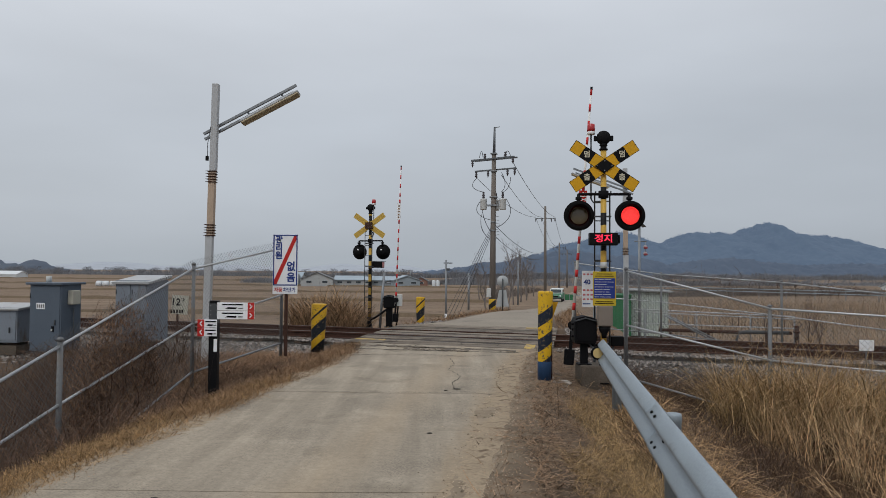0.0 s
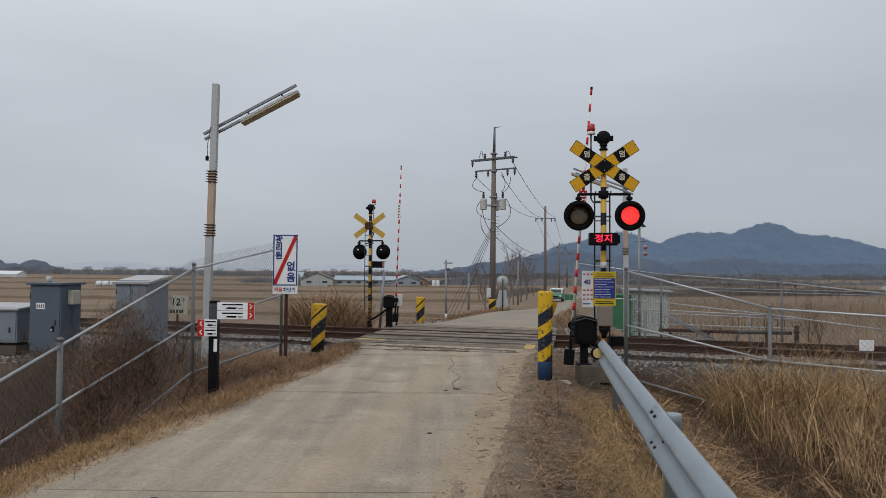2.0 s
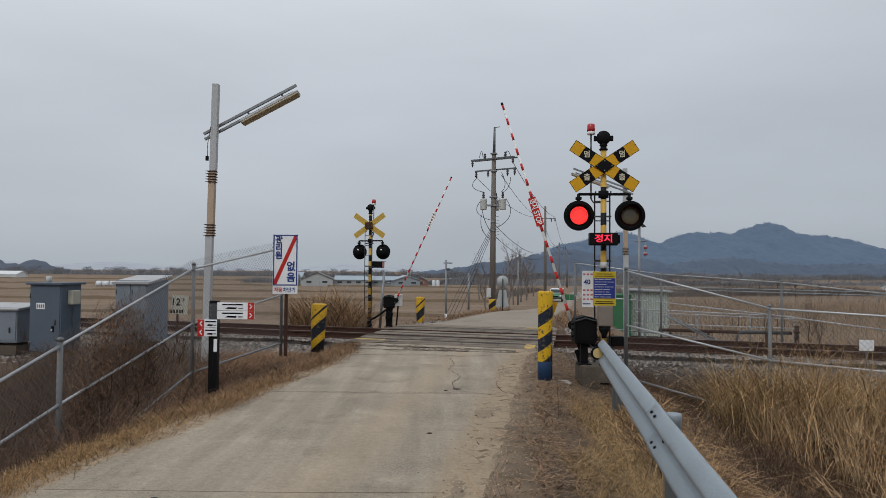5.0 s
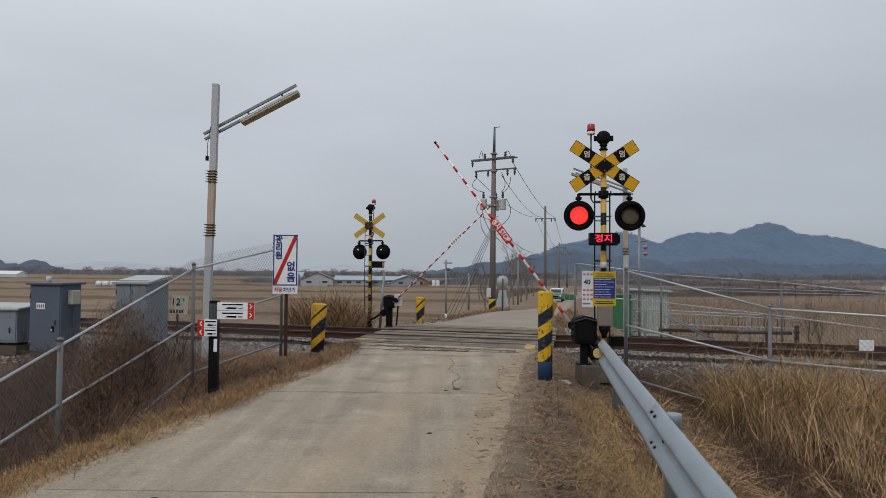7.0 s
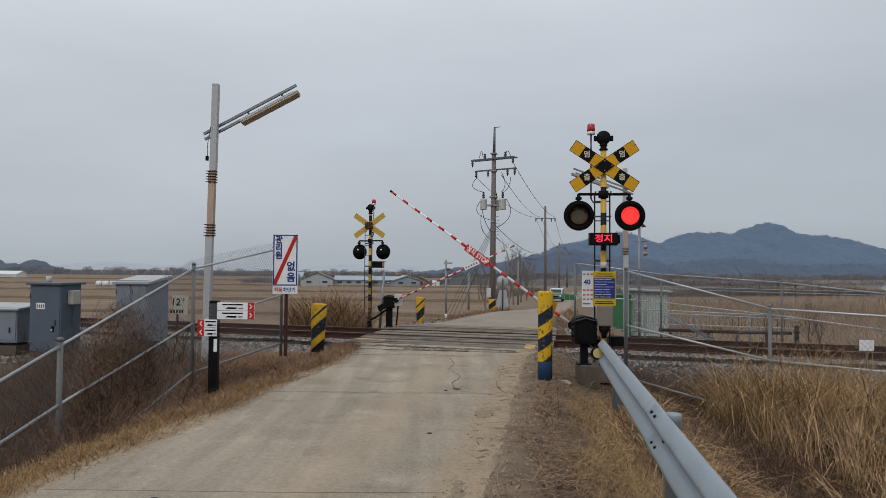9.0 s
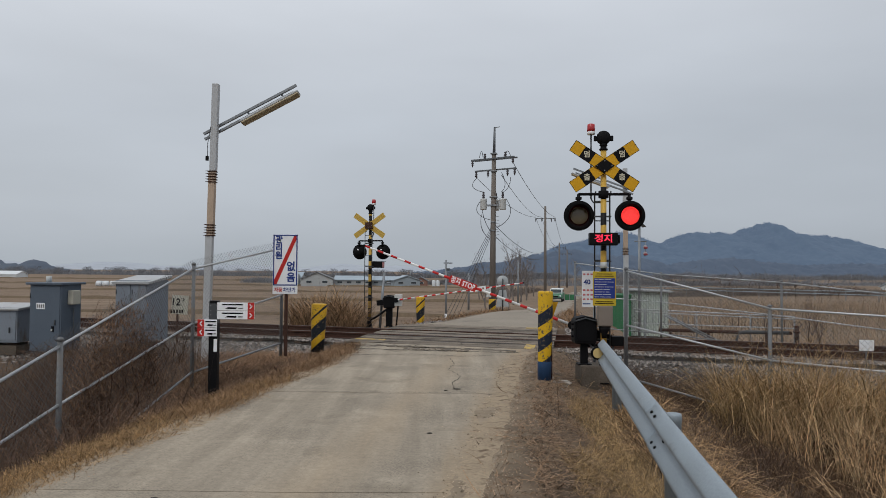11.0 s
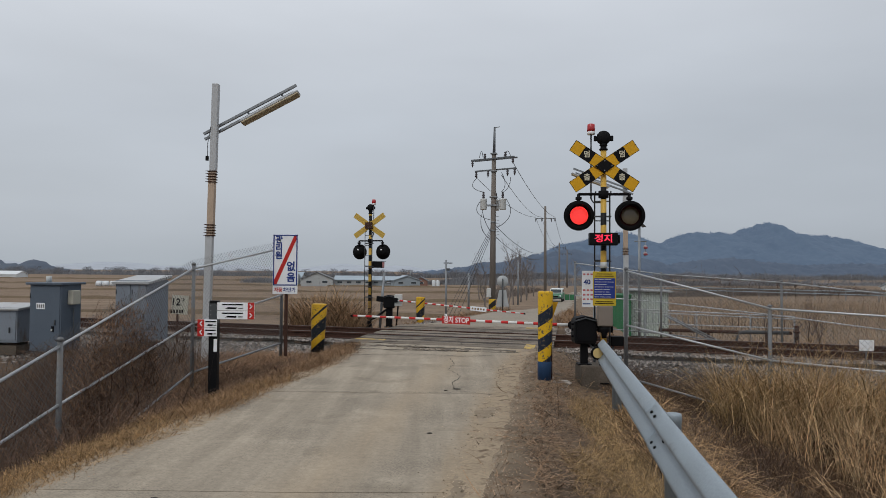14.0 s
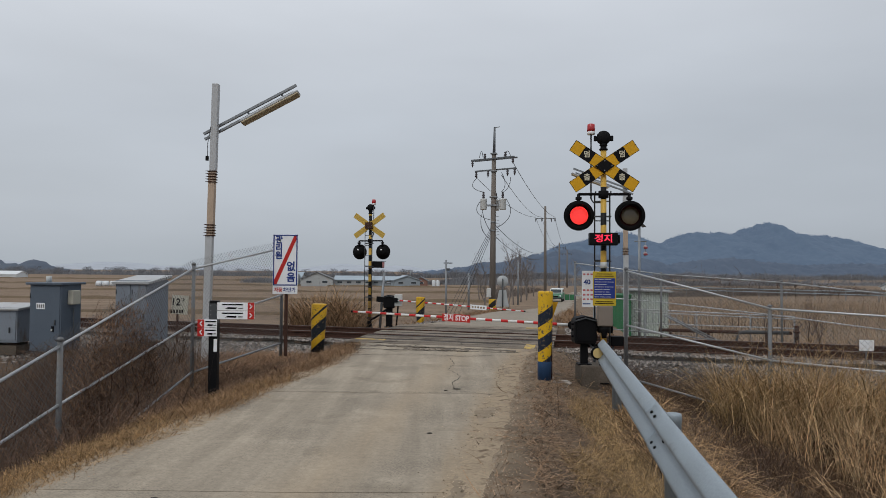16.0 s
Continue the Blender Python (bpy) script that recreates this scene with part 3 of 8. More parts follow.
def slab(a, b, material, name="concrete_slab", skew_a=0.0, skew_b=0.0, cols=14):
    """One slab from y = a to b; its ends may run parallel to the track."""
    rows = max(2, int((b - a) / 0.5))
    top, low = [], []
    for j in range(rows + 1):
        v = j / rows
        for i in range(cols + 1):
            u = i / cols * 2 - 1
            y = a + (b - a) * v
            skew = skew_a + (skew_b - skew_a) * v
            for _ in range(2):
                x = float(lane_x(y)) + u * (float(lane_half(y)) + 0.02 * math.sin(2.3 * y + 3 * u) + 0.012 * math.sin(7.1 * y))
                yy = y - skew * x * 0.34
            top.append((x, yy, float(lane_z(yy)) + 0.004 * math.sin(1.9 * x + 1.3 * yy)))
            low.append((x, yy, float(lane_z(yy)) - 0.16))
    w = cols + 1
    k = len(top)
    faces = [(j * w + i, j * w + i + 1, (j + 1) * w + i + 1, (j + 1) * w + i) for j in range(rows) for i in range(cols)]
    rim = [i for i in range(w)] + [j * w + cols for j in range(1, rows + 1)] + [rows * w + i for i in range(cols - 1, -1, -1)] + [j * w for j in range(rows - 1, 0, -1)]
    faces += [(rim[(i + 1) % len(rim)], rim[i], rim[i] + k, rim[(i + 1) % len(rim)] + k) for i in range(len(rim))]
    ob = new(name, raw_mesh(name, top + low, faces, material))
    ob.parent = lane
    return ob


for a, b in ((-12, -7.6), (-7.6, -3.4), (-3.4, 0.9), (0.9, 5.15), (5.15, 9.32)):
    slab(a + 0.008, b - 0.008, LANE_MAT)
slab(9.33, 15.2, LANE_MAT, skew_b=1.0)
slab(21.2, 26.0, FAR_LANE_MAT, skew_a=1.0)
for a, b in ((26, 32), (32, 40), (40, 50), (50, 62), (62, 80), (80, 110), (110, 160), (160, 250)):
    slab(a + 0.01, b, FAR_LANE_MAT, cols=6)


def crack_line(pts, w, name="crack", z=0.0075, wander=0.02):
    """A thin wandering crack, 3 mm proud of the slab."""
    rng = random.Random(len(pts) + int(pts[0][1] * 100))
    path = []
    for (x0, y0), (x1, y1) in zip(pts, pts[1:]):
        k = max(2, int(math.hypot(x1 - x0, y1 - y0) / 0.08))
        for i in range(k):
            f = i / k
            path.append((x0 + (x1 - x0) * f + rng.uniform(-wander, wander), y0 + (y1 - y0) * f + rng.uniform(-wander, wander), rng.uniform(0.3, 1.3) * w))
    vs, fs = [], []
    for i, (x, y, ww) in enumerate(path):
        nx, ny = (1, 0) if abs(pts[-1][1] - pts[0][1]) > abs(pts[-1][0] - pts[0][0]) else (0, 1)
        vs += [(x - nx * ww / 2, y - ny * ww / 2, z), (x + nx * ww / 2, y + ny * ww / 2, z)]
        if i:
            fs.append((2 * i - 2, 2 * i - 1, 2 * i + 1, 2 * i))
    ob = new(name, raw_mesh(name, vs, fs, CRACK))
    ob.parent = lane
    return ob


crack_line([(0.15, 13.0), (0.2, 12.2), (0.1, 11.5), (0.28, 10.8), (0.14, 10.1), (0.2, 9.5)], 0.012)
crack_line([(0.2, 9.5), (0.75, 9.1)], 0.018)
crack_line([(-2.3, 9.36), (-1.2, 9.33), (0.2, 9.33)], 0.014)
crack_line([(-1.9, 13.4), (-0.6, 13.6), (0.4, 13.3), (1.3, 13.6)], 0.025)
crack_line([(-2.2, 14.6), (-0.6, 14.3), (1.6, 13.9)], 0.07)
for x, y, w, l in ((-0.12, 7.0, 0.06, 0.05), (0.2, 9.62, 0.13, 0.07), (-2.0, 4.97, 0.07, 0.04), (0.05, 9.5, 0.05, 0.04)):
    bm = bmesh.new()
    add_lathe(bm, [(w * 0.5, 0.0), (w * 0.4, 0.005), (0, 0.007)], 7, pose(x, y, 0.004) @ Matrix.Diagonal((1, l / w, 1, 1)))
    part("stone_chip", bm, CRACK, lane)


SCRAPE = mat("pale_scraped_concrete", (0.42, 0.375, 0.31), 0.9, var=0.25, scale=12)
for pts, w in (([(-1.2, 8.75), (-1.05, 9.4)], 0.007), ([(-1.02, 9.5), (-0.86, 10.3)], 0.008)):
    crack_line(pts, w, "scrape", 0.006, 0.003).data.materials[0] = SCRAPE


def deck_strip(t0, t1, material, name="deck_panel", z=0.0, x0=None, x1=None):
    """A strip across the lane, parallel to the rails, between two distances from the track's centre."""
    bm = bmesh.new()
    k = 60 if material is BROKEN else 12
    ragged = random.Random(int(100 * t0))
    lo, hi = (x0 if x0 is not None else -2.15), (x1 if x1 is not None else 2.28)
    vs = []
    for i in range(k + 1):
        for t in (t0, t1):
            ty = t / 0.9467 + (0.05 * math.sin(1.1 * i + 9 * t) + ragged.uniform(-0.07, 0.07) if material is BROKEN else 0.0)
            shift = 0.18 * (t + 2.5)
            x = lo + shift + (hi - lo) * i / k
            vs.append((x, 18.09 - 0.34 * x + ty, z + 0.006 * math.sin(2.7 * x + 5 * t)))
    top = [bm.verts.new(v) for v in vs]
    low = [bm.verts.new((v[0], v[1], v[2] - 0.13)) for v in vs]
    for i in range(k):
        a = 2 * i
        bm.faces.new((top[a], top[a + 2], top[a + 3], top[a + 1]))
        bm.faces.new((top[a], low[a], low[a + 2], top[a + 2]))
        bm.faces.new((top[a + 1], top[a + 3], low[a + 3], low[a + 1]))
    for a in (0, 2 * k):
        bm.faces.new((top[a], top[a + 1], low[a + 1], low[a]))
    return part(name, bm, material, lane)


for t0, t1 in ((-2.72, -2.3), (-2.28, -1.93), (-1.70, -1.36), (-1.34, -1.02), (-0.53, -0.12), (0.12, 0.53), (1.02, 1.4), (1.42, 1.7), (1.92, 2.35), (2.37, 2.9)):
    deck_strip(t0 + 0.014, t1 - 0.014, DECK_MAT, "deck_plank", 0.004)
for t0, t1, z in ((-1.92, -1.71, 0.0), (-1.01, -0.80, 0.0), (-0.70, -0.54, -0.055), (-0.11, 0.11, 0.0), (0.54, 0.70, -0.055), (0.80, 1.01, 0.0), (1.71, 1.91, 0.0)):
    deck_strip(t0, t1, DECK_DARK, "tarred_plank", z)
for t0, t1, a, b in ((-2.15, -1.95, -2.1, -1.4), (-2.7, -1.95, 1.72, 1.92)):
    deck_strip(t0, t1, PATCH_YELLOW, "painted_line", 0.016, a, b)


# broken joints and cracks across the deck
for pts, w in (([(-0.9, 16.0), (0.1, 15.75), (0.5, 15.9), (1.3, 15.4)], 0.03), ([(-1.6, 15.6), (-1.1, 15.9), (-1.0, 16.3)], 0.025), ([(0.4, 15.3), (0.45, 15.8), (0.3, 16.2)], 0.025),
               ([(-1.9, 15.05), (-0.4, 14.75), (0.7, 14.5), (1.5, 14.1)], 0.05), ([(1.15, 15.0), (1.25, 15.5), (1.1, 16.0)], 0.02), ([(-0.6, 14.8), (-0.5, 15.3), (-0.7, 15.7)], 0.02)):
    crack_line(pts, w, z=0.02)
for t0, t1, a, b in ((2.4, 2.7, 1.45, 1.75),):
    deck_strip(t0, t1, PATCH_YELLOW, "painted_line", 0.016, a, b)


# ---------------------------------------------------------------- railway track
track = thing("railway_track", pose(0, 18.09, 0, 0, 0, -math.degrees(TRACK_ANGLE)),
              "single railway track with rusty rails on concrete sleepers", "railway track", kind="structure")
RAIL_PROFILE = [(-0.065, -0.150), (0.065, -0.150), (0.065, -0.140), (0.012, -0.122), (0.010, -0.045), (0.036, -0.036),
                (0.036, -0.006), (0.028, 0.0), (-0.028, 0.0), (-0.036, -0.006), (-0.036, -0.036), (-0.010, -0.045), (-0.012, -0.122), (-0.065, -0.140)]


def rail(t):
    bm = bmesh.new()
    ends = []
    for x in (-160, -12, 12, 160):
        ends.append([bm.verts.new((x, t + a, z + 0.015)) for a, z in RAIL_PROFILE])
    for q, w in zip(ends, ends[1:]):
        for i in range(len(q)):
            j = (i + 1) % len(q)
            bm.faces.new((q[i], q[j], w[j], w[i]))
    ob = part("rail", bm, RUST, track)
    bm = bmesh.new()
    add_box(bm, (0, t, 0.0165), (320, 0.05, 0.003))
    part("rail_head", bm, RAIL_TOP, ob, "worn bright running surface")


for t in (-0.753, 0.753):
    rail(t)
SLEEPER_MAT = mat("stained_concrete_sleeper", (0.17, 0.13, 0.105), 0.9, var=0.25, scale=3, objrand=0.2, dirt=(0.09, 0.055, 0.04), dirt_amount=0.25)
bm = bmesh.new()
add_box(bm, (0, 0, -0.215), (0.24, 2.3, 0.16), 0.02)
sleeper_mesh = mesh_of(bm, "sleeper", SLEEPER_MAT)
bm = bmesh.new()
add_box(bm, (0, 0, -0.12), (0.14, 0.28, 0.035), 0.008)
for dy in (-0.1, 0.1):
    add_lathe(bm, [(0.022, -0.11), (0.022, -0.07), (0.0, -0.06)], 6, pose(0, dy, 0))
clip_mesh = mesh_of(bm, "rail_clip", RUST)
for i in range(-62, 63):
    x = i * 0.6 + 0.1
    if -2.6 < x < 2.55:
        continue
    s = new("sleeper", sleeper_mesh)
    s.parent, s.location = track, (x, 0, 0)
    for t in (-0.753, 0.753):
        if abs(x) < 14:
            c = new("rail_clip", clip_mesh)
            c.parent, c.location = s, (0, t, 0)


def stones(name, pts, sizes, material, label, category):
    """Broken stones scattered on the ground, joined into one sheet."""
    ico = bmesh.new()
    hub = [ico.verts.new(c) for c in ((1, 0, 0), (0, 1, 0), (-1, 0, 0), (0, -1, 0), (0, 0, 1), (0, 0, -1))]
    ico.verts.index_update()
    for k in range(4):
        ico.faces.new((hub[k], hub[(k + 1) % 4], hub[4]))
        ico.faces.new((hub[(k + 1) % 4], hub[k], hub[5]))
    base = np.array([v.co[:] for v in ico.verts])
    tri = np.array([[v.index for v in f.verts] for f in ico.faces])
    ico.free()
    rng = np.random.default_rng(7)
    n = len(pts)
    k = len(base)
    jitter = rng.uniform(0.75, 1.4, (n, k, 1))
    ang = rng.uniform(0, 6.28, n)
    sc = np.stack([sizes * rng.uniform(0.8, 1.4, n), sizes * rng.uniform(0.7, 1.1, n), sizes * rng.uniform(0.5, 0.9, n)], -1)
    v = base[None] * jitter * sc[:, None]
    ca, sa = np.cos(ang)[:, None], np.sin(ang)[:, None]
    v = np.stack([v[..., 0] * ca - v[..., 1] * sa, v[..., 0] * sa + v[..., 1] * ca, v[..., 2]], -1) + pts[:, None]
    f = tri[None] + (np.arange(n) * k)[:, None, None]
    ob = new(name, raw_mesh(name, v.reshape(-1, 3).tolist(), f.reshape(-1, 3).tolist(), material))
    return tagged(ob, label, category, kind="stuff")


deck_strip(-3.62, -3.44, BROKEN, "asphalt_patch", 0.009, -0.6, 0.7)
deck_strip(-3.3, -3.12, BROKEN, "asphalt_patch", 0.009, -1.8, 1.6)


BALLAST = mat("crushed_granite", (0.21, 0.187, 0.17), 0.9, var=0.2, scale=8, island=0.7, bump=0.2)


def ballast():
    rng = np.random.default_rng(3)
    n = 130000
    x, y = rng.uniform(-13, 12, n), rng.uniform(9, 24, n)
    t, s = track_t(x, y), x - lane_x(y)
    reach = 2.3 + 3.5 * ease(4.1, 5.6, -x)
    keep = (np.abs(s) > lane_half(y) + np.where(np.abs(t) < 1.8, 0.2, 0.5)) & np.where(t < 0, -t < reach + rng.uniform(-0.4, 0.8, n), t < 3.0) & (rng.random(n) < np.where(np.abs(t) < 0.7, 0.35, 0.8))
    x, y, t = x[keep], y[keep], t[keep]
    z = ground_z(x, y) + np.where(np.abs(t) < 1.5, 0.11, 0.0)
    return stones("ballast", np.stack([x, y, z], -1), rng.uniform(0.018, 0.045, len(x)), BALLAST,
                  "grey crushed stone ballast along the rails", "ballast")


ballast()


# ---------------------------------------------------------------- grass and brush
SHOULDER_LITTER = mat("matted_brown_stalks", (0.245, 0.165, 0.108), 0.9, var=0.3, scale=1.5, island=0.85, bump=0)
LITTER_MIX = mat("mixed_dead_stalks", (0.225, 0.138, 0.078), 0.9, var=0.3, scale=1.5, island=0.8, bump=0)


def blades(name, pts, height, width, lean, material, label, category, seed=0, heading=None, droop=0.35, sideways=1.0):
    """Dry blades: each a narrow strip of three steps that bends over; one mesh for the lot."""
    rng = np.random.default_rng(seed)
    n = len(pts)
    h = height if isinstance(height, np.ndarray) else np.full(n, height)
    a = rng.uniform(0, 6.283, n) if heading is None else heading + rng.normal(0, sideways, n)
    d = np.stack([np.cos(a), np.sin(a), np.zeros(n)], -1)
    fa = rng.uniform(0, 3.1416, n)
    side = np.stack([np.cos(fa), np.sin(fa), np.zeros(n)], -1) * (width * rng.uniform(0.6, 1.3, n) / 2)[:, None]
    tilt = lean * rng.uniform(0.2, 1.5, n)
    up = np.array([0, 0, 1.0])
    bend = droop * rng.uniform(0.1, 1.6, n)
    levels = []
    for f in (0.0, 0.4, 0.75, 1.0):
        out = tilt * f + bend * f * f
        rise = np.maximum(f - 0.45 * np.clip(out, 0, 2) ** 2 * f, 0.16 * f)
        c = pts + d * (h * out)[:, None] + up * (h * rise)[:, None]
        levels.append(c)
    v = np.stack([levels[0] - side, levels[0] + side, levels[1] - side * 0.9, levels[1] + side * 0.9,
                  levels[2] - side * 0.6, levels[2] + side * 0.6, levels[3]], 1).reshape(-1, 3)
    b = np.arange(n) * 7
    quads = np.concatenate([np.stack([b, b + 1, b + 3, b + 2], -1), np.stack([b + 2, b + 3, b + 5, b + 4], -1)]).tolist()
    tris = np.stack([b + 4, b + 5, b + 6], -1).tolist()
    ob = new(name, raw_mesh(name, v.tolist(), quads + tris, material))
    return tagged(ob, label, category, kind="stuff")


def scatter(n, x0, x1, y0, y1, keep, seed):
    rng = np.random.default_rng(seed)
    x, y = rng.uniform(x0, x1, n), rng.uniform(y0, y1, n)
    k = keep(x, y) > rng.random(n)
    x, y = x[k], y[k]
    return np.stack([x, y, ground_z(x, y) - 0.02], -1)


def left_verge(x, y):
    s = -(x - lane_x(y)) - lane_half(y)
    return ease(-0.12, 0.12, s) * ease(1.1, 0.5, s + 0.3 * lumpy(x * 2, y * 2)) * np.clip(0.6 + 0.7 * lumpy(x * 1.6, y * 1.6, 2), 0.35, 1)


def left_bank(x, y):
    s = -(x - lane_x(y)) - lane_half(y)
    return ease(0.6, 1.2, s) * ease(7.0, 4.5, s) * (track_t(x, y) < -5.5 + 0.6 * lumpy(x, y, 3)) * 0.95


def left_brush(x, y):
    return left_bank(x, y) * (1 - 0.8 * ease(8.0, 9.6, y) * ease(-6.5, -5.5, x))


def right_shoulder(x, y):
    s = x - lane_x(y) - lane_half(y)
    return ease(0.03, 0.36, s + 0.24 * lumpy(x * 2, y * 2, 1)) * ease(1.35, 0.95, s + 0.2 * lumpy(x * 1.5, y, 8)) * np.clip(0.8 + 0.6 * lumpy(x * 2.6, y * 2.6, 7), 0.3, 1) * ease(15, 13.5, y)


def right_tuft(x, y):
    s = x - lane_x(y) - lane_half(y)
    return ease(0.9, 1.08, s + 0.22 * lumpy(x * 2, y * 1.2, 3)) * ease(1.8, 1.6, s) * ease(11, 9.5, y) * 0.95


def fence_line(x):
    """Where the track-side fence stands on the right bank."""
    return np.where(x < 5.27, 12.35 - (x - 3.2) * 0.459, 11.4 - (x - 5.27) * 0.4)


def right_bank(x, y):
    s = x - lane_x(y) - lane_half(y)
    return ease(1.55, 1.75, s) * (track_t(x, y) < -3.2) * np.clip(0.75 + 0.4 * lumpy(x * 1.4, y * 1.4, 5), 0.2, 1)


def reed_bed(x, y):
    """Tall reeds stand in front of the fence, thick in the middle and thin towards both ends."""
    gap = fence_line(x) - y
    thick = ease(4.3, 4.9, x + 0.35 * lumpy(x * 1.5, y * 1.5, 3)) * (1 - 0.55 * ease(5.5, 6.8, x))
    return thick * ease(-0.25, 0.15, gap) * ease(1.3 + 1.8 * ease(4.6, 6.0, x), 0.7 + 1.6 * ease(4.6, 6.0, x), gap) * np.clip(0.5 + 0.75 * lumpy(x * 2.1, y * 2.1, 9), 0, 1)


def left_margin(x, y):
    s = -(x - lane_x(y)) - lane_half(y)
    return ease(-0.14, 0.06, s + 0.1 * lumpy(x * 4, y * 4, 1)) * ease(0.5, 0.2, s + 0.15 * lumpy(x * 2, y * 2, 3))


GREY_TWIG = mat("grey_brown_dead_brush", (0.17, 0.132, 0.11), 0.9, var=0.3, scale=1.5, island=0.6, bump=0)
TAN_WEEDS = mat("tan_dead_weeds", (0.30, 0.19, 0.118), 0.9, var=0.3, scale=1.5, island=0.6, bump=0)
RUSTY = mat("rust_brown_dead_stems", (0.19, 0.112, 0.068), 0.9, var=0.3, scale=1.5, island=0.6, bump=0)
REED = mat("ochre_reed_stalks", (0.55, 0.37, 0.21), 0.85, var=0.3, scale=0.8, island=0.65, bump=0)
OCHRE = mat("ochre_tuft_grass", (0.47, 0.305, 0.16), 0.85, var=0.3, scale=1.1, island=0.6, bump=0)
MATTED = mat("matted_ochre_grass", (0.185, 0.114, 0.064), 0.9, var=0.35, scale=1.1, island=0.75, bump=0)
p = scatter(270000, -7, 0, 3.0, 10.5, left_verge, 11)
rng = np.random.default_rng(1)
blades("verge_grass", p, rng.uniform(0.05, 0.18, len(p)), 0.0042, 0.9, STRAW, "flattened golden dead grass along the lane's edge", "grass", 2, droop=0.6)
p = scatter(90000, -6, 0.5, 3.0, 15.5, left_margin, 19)
blades("verge_litter", p, rng.uniform(0.03, 0.12, len(p)), 0.006, 1.5, LITTER_MIX, "trodden brown litter at the lane's edge", "plant litter", 20, droop=0.6)
p = scatter(62000, -5, -1, 7.6, 15.5, left_verge, 17)
blades("verge_litter", p, rng.uniform(0.06, 0.24, len(p)), 0.0065, 0.95, LITTER_MIX, "rust-brown dead litter along the lane's edge", "plant litter", 18, droop=0.6)
p = scatter(200000, -1.4, 3.2, 3.5, 15, right_shoulder, 12)
blades("dead_litter", p, rng.uniform(0.02, 0.09, len(p)), 0.0085, 2.4, SHOULDER_LITTER, "matted brown dead stalks on the lane shoulder", "plant litter", 3, droop=0.5)
TUFT = mat("pale_tuft_grass", (0.37, 0.25, 0.125), 0.85, var=0.3, scale=1.5, island=0.7, bump=0)
p = scatter(150000, -1, 4, 3, 12, right_tuft, 13)
blades("tufted_grass", p, rng.uniform(0.06, 0.2, len(p)), 0.0048, 0.8, TUFT, "golden dry grass tufts under the guard rail", "grass", 4, droop=0.7)
p = scatter(80000, -11, -2, 2, 15, left_brush, 14)
blades("dry_brush", p, rng.uniform(0.25, 0.8, len(p)), 0.008, 0.55, TWIG, "tangled dark brown dry brush on the bank behind the fence", "brush", 5, droop=0.9)
p = scatter(20000, -11, -2, 2, 15, left_bank, 24)
blades("dry_weeds", p, rng.uniform(0.2, 0.6, len(p)), 0.007, 0.7, RUSTY, "matted brown weeds on the bank behind the fence", "weeds", 25, droop=0.9)
# the bank beside the guard rail: a low mat, dark stems in it, reeds in front of the fence
p = scatter(95000, 1.8, 8.6, 7.2, 13.0, right_bank, 15)
blades("bank_grass", p, rng.uniform(0.08, 0.34, len(p)), 0.0055, 0.9, MATTED, "matted ochre and brown grass on the bank below the guard rail", "grass", 7, droop=0.9)
p = scatter(12000, 1.8, 9, 6.5, 13.4, right_bank, 16)
blades("bank_litter", p, rng.uniform(0.15, 0.5, len(p)), 0.007, 0.8, TWIG, "collapsed dark stalks among the matted grass", "plant litter", 8, droop=1.0)
p = scatter(16000, 3.2, 10, 6.0, 12.0, reed_bed, 21)
blades("reed_grass", p, rng.uniform(0.35, 1.15, len(p)), 0.008, 0.15, REED, "ochre dry reed grass in front of the track fence", "reeds", 6, droop=0.45)


def clumped(n, per, spread, x0, x1, y0, y1, keep, seed):
    """Blade feet gathered into clumps on the ground."""
    c = scatter(n, x0, x1, y0, y1, keep, seed)
    r = np.random.default_rng(seed + 1)
    q = np.repeat(c, per, 0)
    q[:, :2] += r.normal(0, spread, (len(q), 2))
    q[:, 2] = ground_z(q[:, 0], q[:, 1]) - 0.02
    return q


p = clumped(330, 34, 0.09, 2.0, 5.4, 7.2, 12.2, lambda x, y: right_bank(x, y) * (y < fence_line(x)) * ease(5.4, 4.0, x) * (1 - 0.9 * np.exp(-((x - 4.2) / 0.6) ** 2 - ((y - 9.4) / 0.9) ** 2)), 221)
blades("grass_tufts", p, rng.uniform(0.15, 0.48, len(p)), 0.009, 0.6, OCHRE, "curling ochre grass tufts beside the guard rail", "grass", 223, droop=1.1)
p = clumped(60, 9, 0.07, 4.6, 8.5, 7.5, 11.6, lambda x, y: ease(3.3, 4.2, x) * (y < fence_line(x) + 0.1), 225)
blades("leaning_reeds", p, rng.uniform(0.6, 1.5, len(p)), 0.009, 0.4, REED, "leaning and broken ochre reeds", "reeds", 227, droop=0.7)


